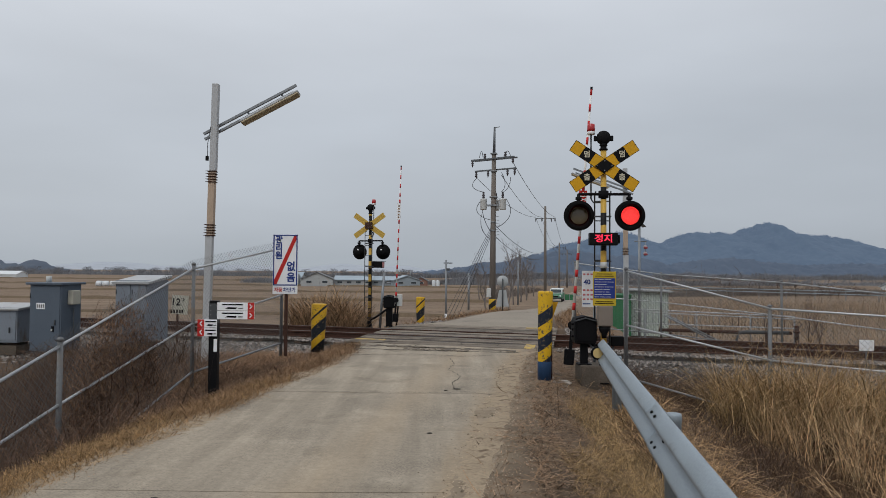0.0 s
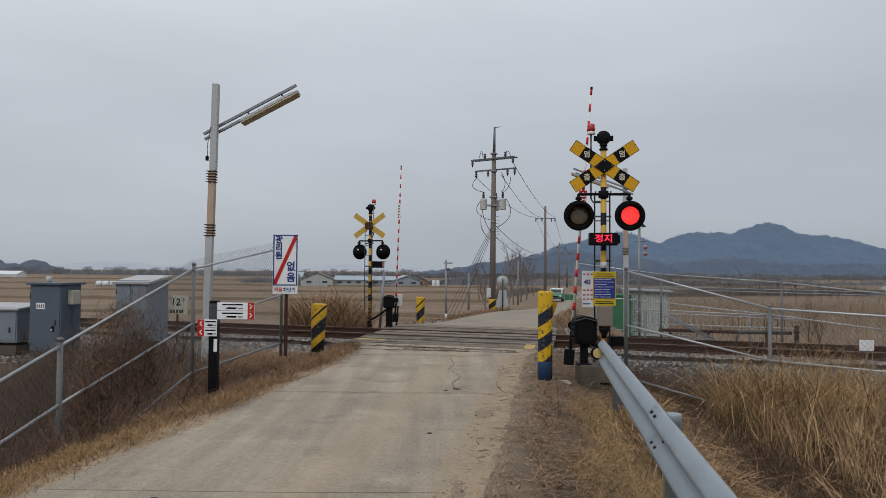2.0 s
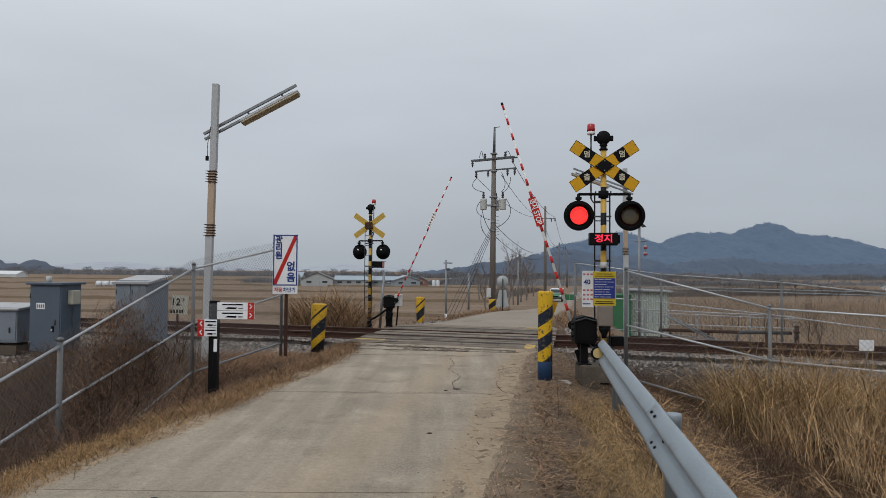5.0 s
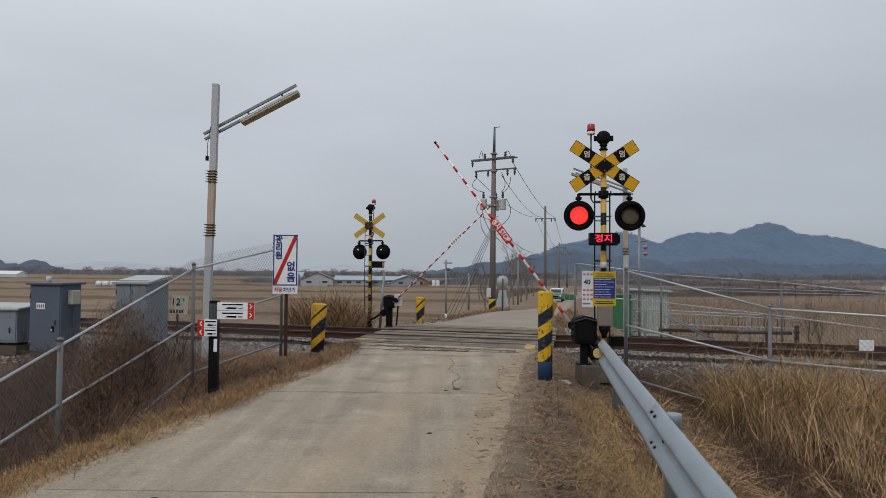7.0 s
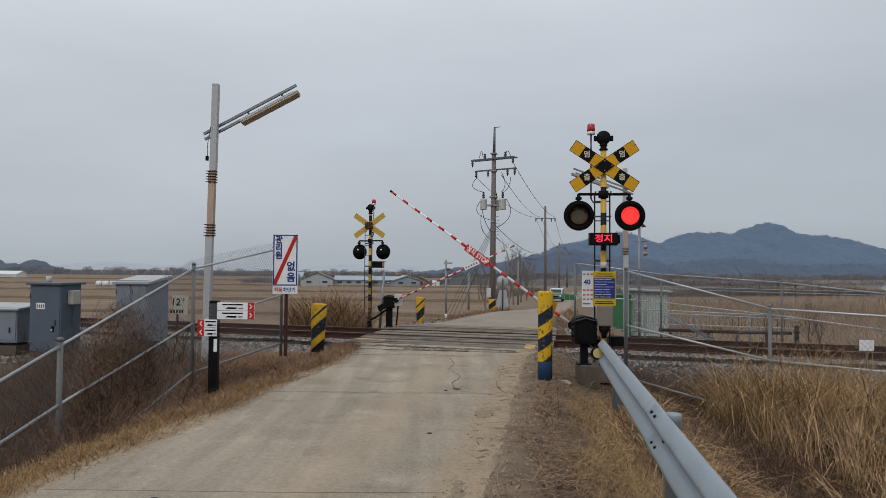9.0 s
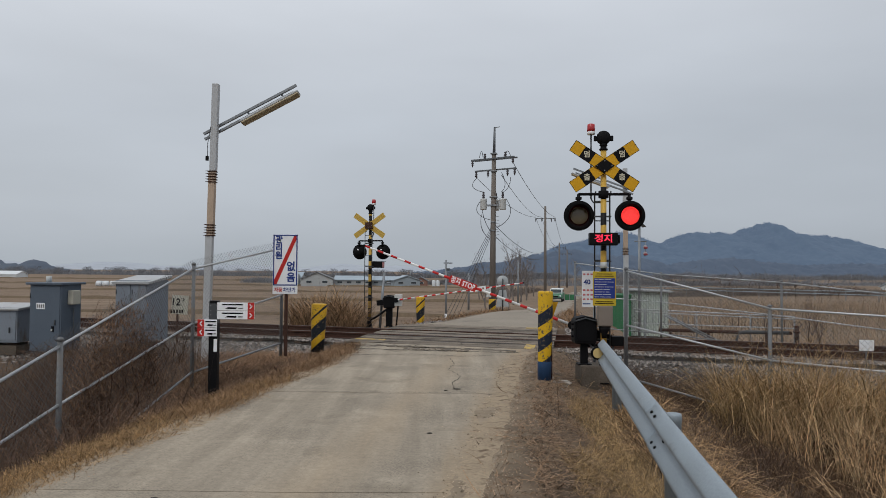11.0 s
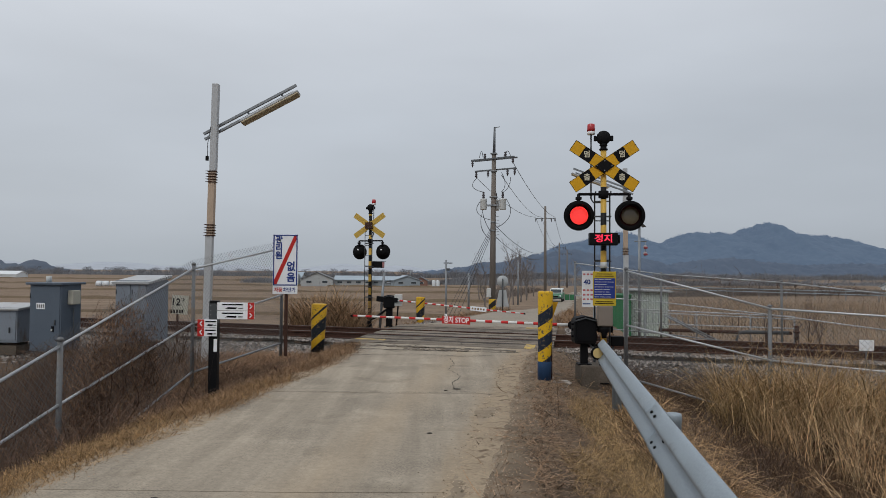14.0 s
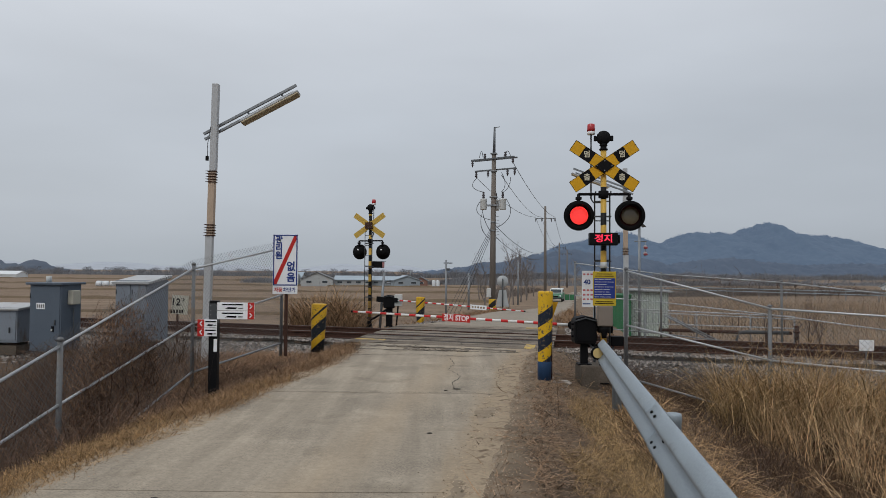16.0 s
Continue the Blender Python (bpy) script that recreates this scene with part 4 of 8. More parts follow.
def tangle(name, pts, length, width, material, label, category, seed, steps=6, wild=0.7, lift=0.55, sink=0.0):
    """Thin twigs that wander and curl, as ribbons of a few steps; one mesh for the lot."""
    rng = np.random.default_rng(seed)
    n = len(pts)
    ln = rng.uniform(*length, n) / steps
    d = rng.normal(0, 1, (n, 3))
    d[:, 2] = np.abs(d[:, 2]) * 1.2 + lift
    d /= np.linalg.norm(d, axis=1)[:, None]
    fa = rng.uniform(0, 3.1416, n)
    side = np.stack([np.cos(fa), np.sin(fa), rng.uniform(-0.5, 0.5, n)], -1) * (rng.uniform(0.5, 1.3, n) * width / 2)[:, None]
    c = pts.copy()
    rows = []
    for k in range(steps + 1):
        w = side * (1 - 0.75 * k / steps)
        rows += [c - w, c + w]
        d = d + rng.normal(0, wild, (n, 3)) * 0.5
        d[:, 2] -= 0.12 * k / steps
        d /= np.linalg.norm(d, axis=1)[:, None]
        c = c + d * ln[:, None]
        c[:, 2] = np.maximum(c[:, 2], pts[:, 2] + 0.02 - sink)
    v = np.stack(rows, 1).reshape(-1, 3)
    m = 2 * (steps + 1)
    b = np.arange(n) * m
    faces = np.concatenate([np.stack([b + 2 * k, b + 2 * k + 1, b + 2 * k + 3, b + 2 * k + 2], -1) for k in range(steps)]).tolist()
    ob = new(name, raw_mesh(name, v.tolist(), faces, material))
    return tagged(ob, label, category, kind="stuff")


p = scatter(16000, -11, -2, 3, 15, left_brush, 61)
tangle("brush_tangle", p, (0.3, 0.8), 0.008, TWIG, "curling dark twigs tangled along the bank", "brush", 62)
p = scatter(1300, -11, -2, 3, 15, left_bank, 63)
tangle("pale_vines", p, (0.5, 1.5), 0.006, LITTER_MIX, "pale curling dry vines among the dark brush", "vines", 64)
p = scatter(42000, -9.5, -4.2, 4.0, 9.5, left_bank, 241)
tangle("brush_tangle", p, (0.25, 0.6), 0.008, TWIG, "dense dark dead brush behind the stepped fence", "brush", 242)
p = scatter(26000, 2.6, 11, 8.5, 14.2, lambda x, y: (track_t(x, y) < -2.7) * (y > fence_line(x) + 0.05) * (0.65 + 0.5 * lumpy(x, y, 4)) * ease(7.5, 4.5, x), 67)
tangle("brush_tangle", p, (0.25, 0.6), 0.009, TWIG, "dark low brush at the foot of the ballast", "brush", 68)
p = scatter(30000, 3.2, 7.0, 8.0, 11.6, lambda x, y: np.maximum((lumpy(x * 1.6, y * 1.6, 15) > 0.25) * 0.4, np.exp(-((x - 4.25) / 0.5) ** 2 - ((y - 9.6) / 0.6) ** 2)) * (y < fence_line(x) - 0.2), 69)
tangle("brush_tangle", p, (0.3, 0.7), 0.008, TWIG, "dark dead brush in hollows between the reeds", "brush", 70)
p = scatter(7500, -1, 3.4, 2.5, 12.5, right_shoulder, 71)
tangle("fallen_stalks", p, (0.18, 0.5), 0.008, LITTER_MIX, "pale broken stalks lying on the shoulder", "plant litter", 72, 4, 0.5, -1.6)
p = scatter(16000, 2.8, 5.2, 8.8, 12.2, lambda x, y: np.exp(-((x - 3.95) / 0.55) ** 2) * (y < fence_line(x) + 0.1) * np.clip(0.55 + 0.7 * lumpy(x * 2.2, y * 2.2, 6), 0.1, 1), 271)
tangle("brush_tangle", p, (0.2, 0.55), 0.007, GREY_TWIG, "grey-brown dead brush against the track fence", "brush", 272)
p = scatter(2600, 3.4, 9.8, 6.5, 11.6, reed_bed, 73)
blades("tall_reeds", p, np.random.default_rng(74).uniform(1.0, 1.75, len(p)), 0.010, 0.12, REED, "tall ochre dry reeds with drooping plumes", "reeds", 75, droop=0.3)
q = scatter(15000, 3.2, 9.5, 6.5, 12.0, reed_bed, 231)
q[:, 2] += np.random.default_rng(232).uniform(0.1, 0.85, len(q))
tangle("reed_leaves", q, (0.12, 0.34), 0.013, OCHRE, "curling dry leaves hanging on the reeds", "reeds", 233, 4, 0.8, -0.6, 0.25)
k = p + np.array([0, 0, 1.25]) + np.random.default_rng(76).normal(0, 0.16, p.shape)
tangle("reed_plumes", np.repeat(k, 7, 0), (0.1, 0.22), 0.006, STRAW_PALE, "feathery pale reed plumes", "reeds", 77, 4, 0.5, 0.1)
p = scatter(60000, -6.0, -2.0, 8.0, 15.6, lambda x, y: ease(0.7, 1.0, -(x - lane_x(y)) - lane_half(y)) * ease(3.6, 2.4, -(x - lane_x(y)) - lane_half(y)) * (track_t(x, y) < -2.3) * (0.6 + 0.4 * lumpy(x, y, 2)), 78)
blades("dry_weeds", p, np.random.default_rng(79).uniform(0.08, 0.34, len(p)), 0.007, 0.9, TAN_WEEDS, "tan and rust-brown dead weeds at the foot of the fence", "weeds", 80, droop=0.8)
PALE_STALK = mat("bleached_stalks", (0.46, 0.35, 0.21), 0.8, var=0.2, scale=1, island=0.35, bump=0)
p = scatter(3000, 3.3, 9.5, 6.5, 11.4, reed_bed, 87)
blades("bleached_reeds", p, np.random.default_rng(88).uniform(0.7, 1.6, len(p)), 0.005, 0.35, PALE_STALK, "bleached straight reed stalks among the grass", "reeds", 89, droop=0.15)

# grass clumps and brush on the fence lines
rng = np.random.default_rng(91)
x = rng.choice(np.array([4.7, 5.1, 5.5, 5.75, 6.2, 6.5, 7.1, 7.3, 7.9, 8.5, 8.9]), 5200) + rng.normal(0, 0.15, 5200)
y = 11.4 - (x - 5.27) * 0.4 - 0.25 + rng.normal(0, 0.22, 5200)
blades("tall_grass", np.stack([x, y, ground_z(x, y) - 0.02], -1), rng.uniform(0.65, 1.6, 5200), 0.009, 0.25, TUFT, "golden drooping grass clumps along the track fence", "grass", 92, droop=0.75)
x = rng.uniform(3.3, 5.1, 2600)
y = 12.35 - (x - 3.2) * 0.46 + rng.uniform(-0.35, 0.9, 2600)
tangle("brush_tangle", np.stack([x, y, ground_z(x, y) - 0.02], -1), (0.3, 0.75), 0.008, TWIG, "dark twiggy brush along the foot of the track fence", "brush", 93)
x = rng.uniform(3.3, 7.5, 2600)
y = 12.35 - (x - 3.2) * 0.44 + rng.uniform(-0.4, 0.9, 2600)
tangle("dry_vines", np.stack([x, y, ground_z(x, y) - 0.02], -1), (0.25, 0.6), 0.008, RUSTY, "rust-brown vines along the foot of the track fence", "vines", 94)


def fence_hedge(n, y0, y1, over, thick, seed):
    """Points inside a hedge that hangs on the stepped fence beside the lane."""
    r = np.random.default_rng(seed)
    fy = r.uniform(y0, y1, n)
    rail = 0.765 + (fy - 8.0) * 0.231
    fx = -4.28 + r.normal(-0.1, thick, n)
    foot = ground_z(fx, fy)
    swell = ease(y0 - 0.2, y0 + 1.0, fy) * ease(y1 + 0.3, y1 - 0.8, fy)
    top = foot + (rail + over - foot) * (0.55 + 0.45 * swell)
    return np.stack([fx, fy, foot + (top - foot) * r.random(n) ** 0.8], -1)


tangle("climbing_brush", fence_hedge(1700, 8.3, 10.6, -0.08, 0.13, 95), (0.15, 0.36), 0.009, TWIG, "dark dry creeper that climbs the stepped fence", "climbing plant", 96, 5, 0.9, 0.1, 0.3)
tangle("climbing_vines", fence_hedge(9000, 8.2, 10.6, -0.08, 0.11, 97), (0.06, 0.16), 0.011, RUSTY, "rust-brown dry creeper leaves and stems on the stepped fence", "climbing plant", 98, 4, 1.0, 0.0, 0.3)

SAND = mat("tan_drift_sand", (0.31, 0.243, 0.168), 0.95, var=0.3, scale=3, fine=45, bump=0.6, bump_dist=0.01, dirt=(0.13, 0.09, 0.06), dirt_amount=0.3, dirt_scale=7)


def sand_drift(y0, y1, side):
    """Soil that laps over the lane's edge in an uneven line."""
    step = 0.05
    ys, ss = np.arange(y0, y1, step), np.arange(-0.6, 0.5, step)
    gs, gy = np.meshgrid(ss, ys)
    gx = lane_x(gy) + side * (lane_half(gy) + gs)
    wander = 0.2 * lumpy(gx * 1.1, gy * 1.1, 3) + 0.09 * lumpy(gx * 5, gy * 5, 7) + 0.05 * lumpy(gx * 13, gy * 13, 2)
    lap = gs + (0.1 if side > 0 else 0.06) + wander * 0.35
    z = lane_z(gy) + np.clip(0.05 * lap, -0.03, 0.012) + 0.004 * lumpy(gx * 17, gy * 17, 5)
    z = np.where(gs > 0.08, np.minimum(z, ground_z(gx, gy) + 0.014 - 0.22 * np.clip(gs - 0.16 + wander * 0.3, 0, 1)), z)
    nx, ny = len(ss), len(ys)
    faces = [(j * nx + i, j * nx + i + 1, (j + 1) * nx + i + 1, (j + 1) * nx + i) for j in range(ny - 1) for i in range(nx - 1)]
    if side < 0:
        faces = [q[::-1] for q in faces]
    ob = new("sand_drift", raw_mesh("sand_drift", np.stack([gx, gy, z], -1).reshape(-1, 3).tolist(), faces, SAND, True))
    return tagged(ob, "thin drift of tan sand lapping over the lane's edge", "sand", kind="stuff")


sand_drift(2.0, 14.2, 1)
sand_drift(2.0, 14.2, -1)

GRIT = mat("sandy_grit", (0.36, 0.29, 0.215), 0.9, var=0.2, scale=8, island=0.5, bump=0)
# loose grit along the lane's sandy edge
rng = np.random.default_rng(101)
y = rng.uniform(3.6, 13.5, 4200)
x = lane_x(y) + lane_half(y) + np.abs(rng.normal(0, 0.25, 4200)) * np.where(rng.random(4200) < 0.12, -0.6, 1.0) + 0.06
on_slab = x - lane_x(y) < lane_half(y)
stones("lane_grit", np.stack([x, y, np.where(on_slab, lane_z(y) + 0.004, ground_z(x, y))], -1), rng.uniform(0.003, 0.009, 4200), GRIT, "loose grit along the edge of the lane", "gravel")


# ---------------------------------------------------------------- warning signal
FACE = pose(0, 0, 0, 90, 0, 0)   # turns a lathe's z axis to look along -y


def crossbuck(parent, y, z, plain=False):
    paint = YELLOW_PALE if plain else YELLOW
    wide = 0.175 if plain else 0.208
    buck = part("crossbuck", board_mesh(0.0), paint, parent, "crossed yellow boards" if plain else "crossed yellow and black boards")
    buck.location = (0, y, z)
    for sgn in (1, -1):
        tilt = pose(0, -0.012 if sgn > 0 else 0.004, 0, 0, 34 * sgn, 0)
        bm = bmesh.new()
        add_box(bm, (0, 0, 0), (1.25, 0.010, wide), 0.003, tilt)
        part("board", bm, paint, buck)
        if plain:
            continue
        bm = bmesh.new()
        for dz in (-0.100, 0.100):
            add_box(bm, (0, -0.006, dz), (1.25, 0.004, 0.006), 0, tilt)
        for dx in (-0.621, 0.621):
            add_box(bm, (dx, -0.006, 0), (0.006, 0.004, wide), 0, tilt)
        part("board_edge", bm, BLACK, buck)
        for dx in (-0.335, 0.335):
            bm = bmesh.new()
            add_box(bm, (dx, -0.0065, 0), (0.195, 0.004, 0.204), 0, tilt)
            part("black_panel", bm, BLACK, buck)
    bm = bmesh.new()
    d = 0.118
    if plain:
        add_box(bm, (0, 0.05, 0), (0.24, 0.06, 0.21), 0.008)
    else:
        add_prism(bm, [(-d * 1.35, 0), (0, d), (d * 1.35, 0), (0, -d)], 0.008, pose(0, -0.032, 0))
    part("centre_plate", bm, RUST if plain else BLACK, buck)
    for dx, dz in ((0.12, 0), (-0.12, 0), (0, 0.08), (0, -0.08)):
        lathed("bolt", [(0.009, 0), (0.009, 0.006), (0.0, 0.01)], GALV, buck, "", 8, pose(dx, -0.033 if not plain else 0.082, dz) @ FACE)
    if not plain:
        for dx, dz, word in ((-0.285, 0.19, "멈"), (0.285, 0.19, "멈"), (-0.285, -0.19, "춤"), (0.285, -0.19, "춤")):
            lettering("letter", word, 0.118, pose(dx, -0.026, dz), CREAM, buck, bold=0.003, depth=0.001)
    return buck


def board_mesh(y):
    bm = bmesh.new()
    add_box(bm, (0, 0.02, 0), (0.1, 0.03, 0.1), 0.004)
    return bm


def lens_disc(parent, at):
    """A round insert with a lit red face on one side and a smoked face on the other."""
    bm = bmesh.new()
    add_lathe(bm, [(0.0, 0.022), (0.085, 0.018), (0.142, 0.006), (0.1487, 0.0)], 32, FACE)
    bm2 = bmesh.new()
    add_lathe(bm2, [(0.0, 0.022), (0.085, 0.018), (0.142, 0.006), (0.1487, 0.0)], 32, pose(0, 0, 0, 0, 0, 180) @ FACE)
    me = bpy.data.meshes.new("lens")
    bm.faces.ensure_lookup_table()
    k = len(bm.faces)
    tmp = bpy.data.meshes.new("tmp")
    bm2.to_mesh(tmp)
    bm.from_mesh(tmp)
    bm.faces.ensure_lookup_table()
    for i, f in enumerate(bm.faces):
        f.material_index = 0 if i < k else 1
    bm.to_mesh(me)
    bm.free(), bm2.free()
    bpy.data.meshes.remove(tmp)
    me.materials.append(RED_LED)
    me.materials.append(DARK_LENS)
    ob = new("lens", me)
    ob.parent = parent
    ob.matrix_basis = at
    return tagged(ob, "round lens, glowing red when lit and smoked when dark")


def warning_lamp(parent, x, y, z, keyed):
    bm = bmesh.new()
    add_lathe(bm, [(0.149, -0.02), (0.153, 0.0), (0.245, 0.004), (0.25, -0.006), (0.245, -0.016), (0.17, -0.03), (0.14, -0.12), (0.07, -0.16), (0, -0.165)], 36, FACE)
    lamp = part("warning_lamp", bm, LAMP_BLACK, parent, "round black lamp target")
    lamp.location = (x, y, z)
    bm = bmesh.new()
    # visor: a sleeve open below
    n = 26
    rings = []
    for i in range(n + 1):
        a = radians(-25 + 230 * i / n)
        c, s = math.cos(a), math.sin(a)
        reach = 0.05 + 0.16 * max(0, s) ** 0.6
        rings.append([bm.verts.new((r * c, yy, r * s)) for r, yy in ((0.168, 0.0), (0.172, -reach), (0.180, -reach), (0.178, 0.0))])
    for q, w in zip(rings, rings[1:]):
        for k in range(3):
            bm.faces.new((q[k], q[k + 1], w[k + 1], w[k])).smooth = True
    part("visor", bm, LAMP_BLACK, lamp)
    bm = bmesh.new()
    add_tube(bm, [(0, 0.06, 0.14), (0, 0.06, 0.3), (0, 0.06, 0.37)], [0.03, 0.03, 0.022], 10)
    add_box(bm, (0, 0.06, 0.29), (0.1, 0.07, 0.05), 0.012)
    part("hanger", bm, BLACK, lamp)
    if not keyed:
        lathed("lens", [(0.0, 0.022), (0.09, 0.018), (0.16, 0.0)], DARK_LENS, lamp, sides=28, m=FACE)
    return lamp


def ladder(parent, x, y, z0, z1, half=0.125):
    lad = tubed("ladder", [(x - half, y, z0), (x - half, y, z1), (x - half, y - 0.12, z1 + 0.06)], 0.013, STEEL_DARK, parent, "thin dark steel ladder")
    tubed("ladder_rail", [(x + half, y, z0), (x + half, y, z1), (x + half, y - 0.12, z1 + 0.06)], 0.013, STEEL_DARK, lad)
    z = z0 + 0.2
    while z < z1:
        tubed("rung", [(x - half, y, z), (x + half, y, z)], 0.010, STEEL_DARK, lad, sides=6)
        z += 0.33


def signal(m, near=True):
    s = thing("crossing_signal", m, "yellow and black banded level crossing signal with two round lamps" if near else
              "banded level crossing signal seen from behind, with black lamp backs", "crossing signal")
    up = 0.27 if near else 0.0
    h = 3.83 + up * 0.5
    tubed("mast", [(0, 0, 0), (0, 0, h - 0.1)], 0.049 if near else 0.052, MAST, s, "black and yellow banded mast", 20)
    lathed("mast_base", [(0.16, 0), (0.1, 0.03), (0.075, 0.06), (0.075, 0.34), (0.06, 0.36)], BLACK_METAL, s)
    z_b = 3.58 + up * 0.5
    bell = lathed("bell", [(0, 0.045), (0.05, 0.042), (0.10, 0.025), (0.118, 0.0), (0.114, -0.05), (0.06, -0.08), (0, -0.085)], BLACK_METAL, s, "round black warning bell", 28,
                  pose(0, -0.02, z_b + 0.34) @ FACE)
    bm = bmesh.new()
    add_lathe(bm, [(0.066, 0.13), (0.075, 0.15), (0.05, 0.17), (0.052, 0.2), (0.07, 0.215), (0.03, 0.26)], 18, pose(0, 0, z_b))
    part("bell_neck", bm, BLACK_METAL, bell)
    for dx in (-1, 1):
        boxed("bell_lug", (0.135 * dx, 0, z_b + 0.33), (0.05, 0.05, 0.09), BLACK_METAL, bell, "", 0.012)
    bx = -0.2 if near else -0.13
    tubed("beacon_pole", [(0, 0.03, 2.98), (bx * 0.8, 0.04, 2.98), (bx, 0.04, 3.04), (bx, 0.04, 4.0 + up * 0.43)], 0.014, STEEL_DARK, s)
    beacon = lathed("beacon", [(0.06, 0), (0.066, 0.02), (0.066, 0.045), (0.058, 0.055)], WHITE, s, "red rotating beacon on a white base", 20, pose(bx, 0.04, 4.0 + up * 0.43))
    lathed("beacon_dome", [(0.064, 0.055), (0.066, 0.10), (0.064, 0.165), (0.05, 0.18), (0, 0.184)], BEACON_RED, beacon, "red plastic dome", 20, pose(bx, 0.04, 4.0 + up * 0.43))
    crossbuck(s, -0.085, 3.30 + up, not near) if near else crossbuck(s, 0.085, 3.33, True)
    zb = 2.84 + up
    bm = bmesh.new()
    add_tube(bm, [(-0.43, -0.04, zb - 0.02), (-0.4, -0.04, zb), (0.4, -0.04, zb), (0.43, -0.04, zb - 0.02)], 0.024, 10)
    add_lathe(bm, [(0.075, -0.06), (0.085, -0.05), (0.085, 0.05), (0.075, 0.06)], 18, pose(0, 0, zb))
    part("lamp_bar", bm, BLACK_METAL, s, "black cross bar that carries the lamps")
    lamps = []
    for dx in (-0.415, 0.415):
        lamps.append(warning_lamp(s, dx, -0.10, 2.48 + up, near))
    ladder(s, 0, 0.14, 0.5, 3.1)
    for z in (1.0, 2.0, 2.75):
        boxed("ladder_bracket", (0, 0.09, z), (0.27, 0.12, 0.02), STEEL_DARK, s)
    return s, lamps


near_signal, near_lamps = signal(pose(2.66, 11.7, -0.22, 0, 0, -4))
near_lenses = [lens_disc(l, pose(0, -0.022, 0)) for l in near_lamps]

# fittings on the near mast
sgn = boxed("led_sign", (-0.03, -0.15, 2.36), (0.46, 0.14, 0.205), BLACK, near_signal, "black message box with glowing red letters", 0.012)
boxed("screen", (-0.03, -0.2215, 2.36), (0.43, 0.004, 0.175), BLACK_METAL, sgn)
lettering("led_letters", "정지", 0.142, pose(-0.03, -0.226, 2.36), RED_TEXT, sgn, bold=0.002, sx=1.15)
boxed("bracket", (0.22, -0.1, 2.36), (0.05, 0.12, 0.14), BLACK_METAL, sgn, "", 0.008)
board = boxed("notice_board", (0.0, -0.09, 1.55), (0.375, 0.012, 0.56), BOARD_YELLOW, near_signal, "yellow and blue notice board with lines of small writing", 0.003)
boxed("blue_panel", (0.0, -0.0985, 1.555), (0.345, 0.004, 0.33), BOARD_BLUE, board)
for w, z in ((0.25, 1.79), (0.3, 1.755), (0.28, 1.335), (0.31, 1.305)):
    boxed("writing", (0, -0.098, z), (w, 0.003, 0.012), BLACK, board)
for i, runs in enumerate(((0.05, 0.09, 0.1), (0.11, 0.07, 0.1), (0.06, 0.12), (0.09, 0.05, 0.13), (0.13, 0.1), (0.04, 0.11, 0.06), (0.12, 0.13), (0.07, 0.08, 0.09))):
    wx = -0.158
    for w in runs:
        boxed("writing", (wx + w / 2, -0.1015, 1.70 - i * 0.041), (w, 0.003, 0.009), PALE_BOX, board)
        wx += w + 0.013
tubed("pale_band", [(0, 0, 1.885), (0, 0, 1.985)], 0.0505, PALE_BOX, near_signal, "whitish worn band on the mast", 20)
jb = boxed("junction_box", (0.01, -0.08, 1.10), (0.235, 0.14, 0.33), GREY_BOX, near_signal, "plain warm grey steel box", 0.012)
boxed("door", (0.01, -0.153, 1.10), (0.205, 0.006, 0.30), GREY_BOX, jb, "", 0.002)
lathed("cable_funnel", [(0.085, 0.93), (0.085, 0.87), (0.045, 0.80), (0.04, 0.74)], BLACK_METAL, near_signal, sides=14, m=pose(0, -0.06, 0))

far_signal, far_lamps = signal(pose(-2.37, 23.0, -0.27, 0, 0, 162), False)
db = boxed("message_box", (-0.19, -0.1, 2.06), (0.46, 0.2, 0.2), BLACK, far_signal, "black message box seen from behind", 0.015)
boxed("message_box_hood", (-0.24, -0.1, 2.17), (0.5, 0.12, 0.012), BLACK, db)
boxed("faded_edge", (-0.425, -0.1, 2.06), (0.012, 0.16, 0.17), PINK_EDGE, db, "faded pink edge of the screen")
for lamp in far_lamps:
    boxed("label_plate", (0, 0.155, 0.06), (0.06, 0.012, 0.05), SIGN_WHITE, lamp, "small white plate")


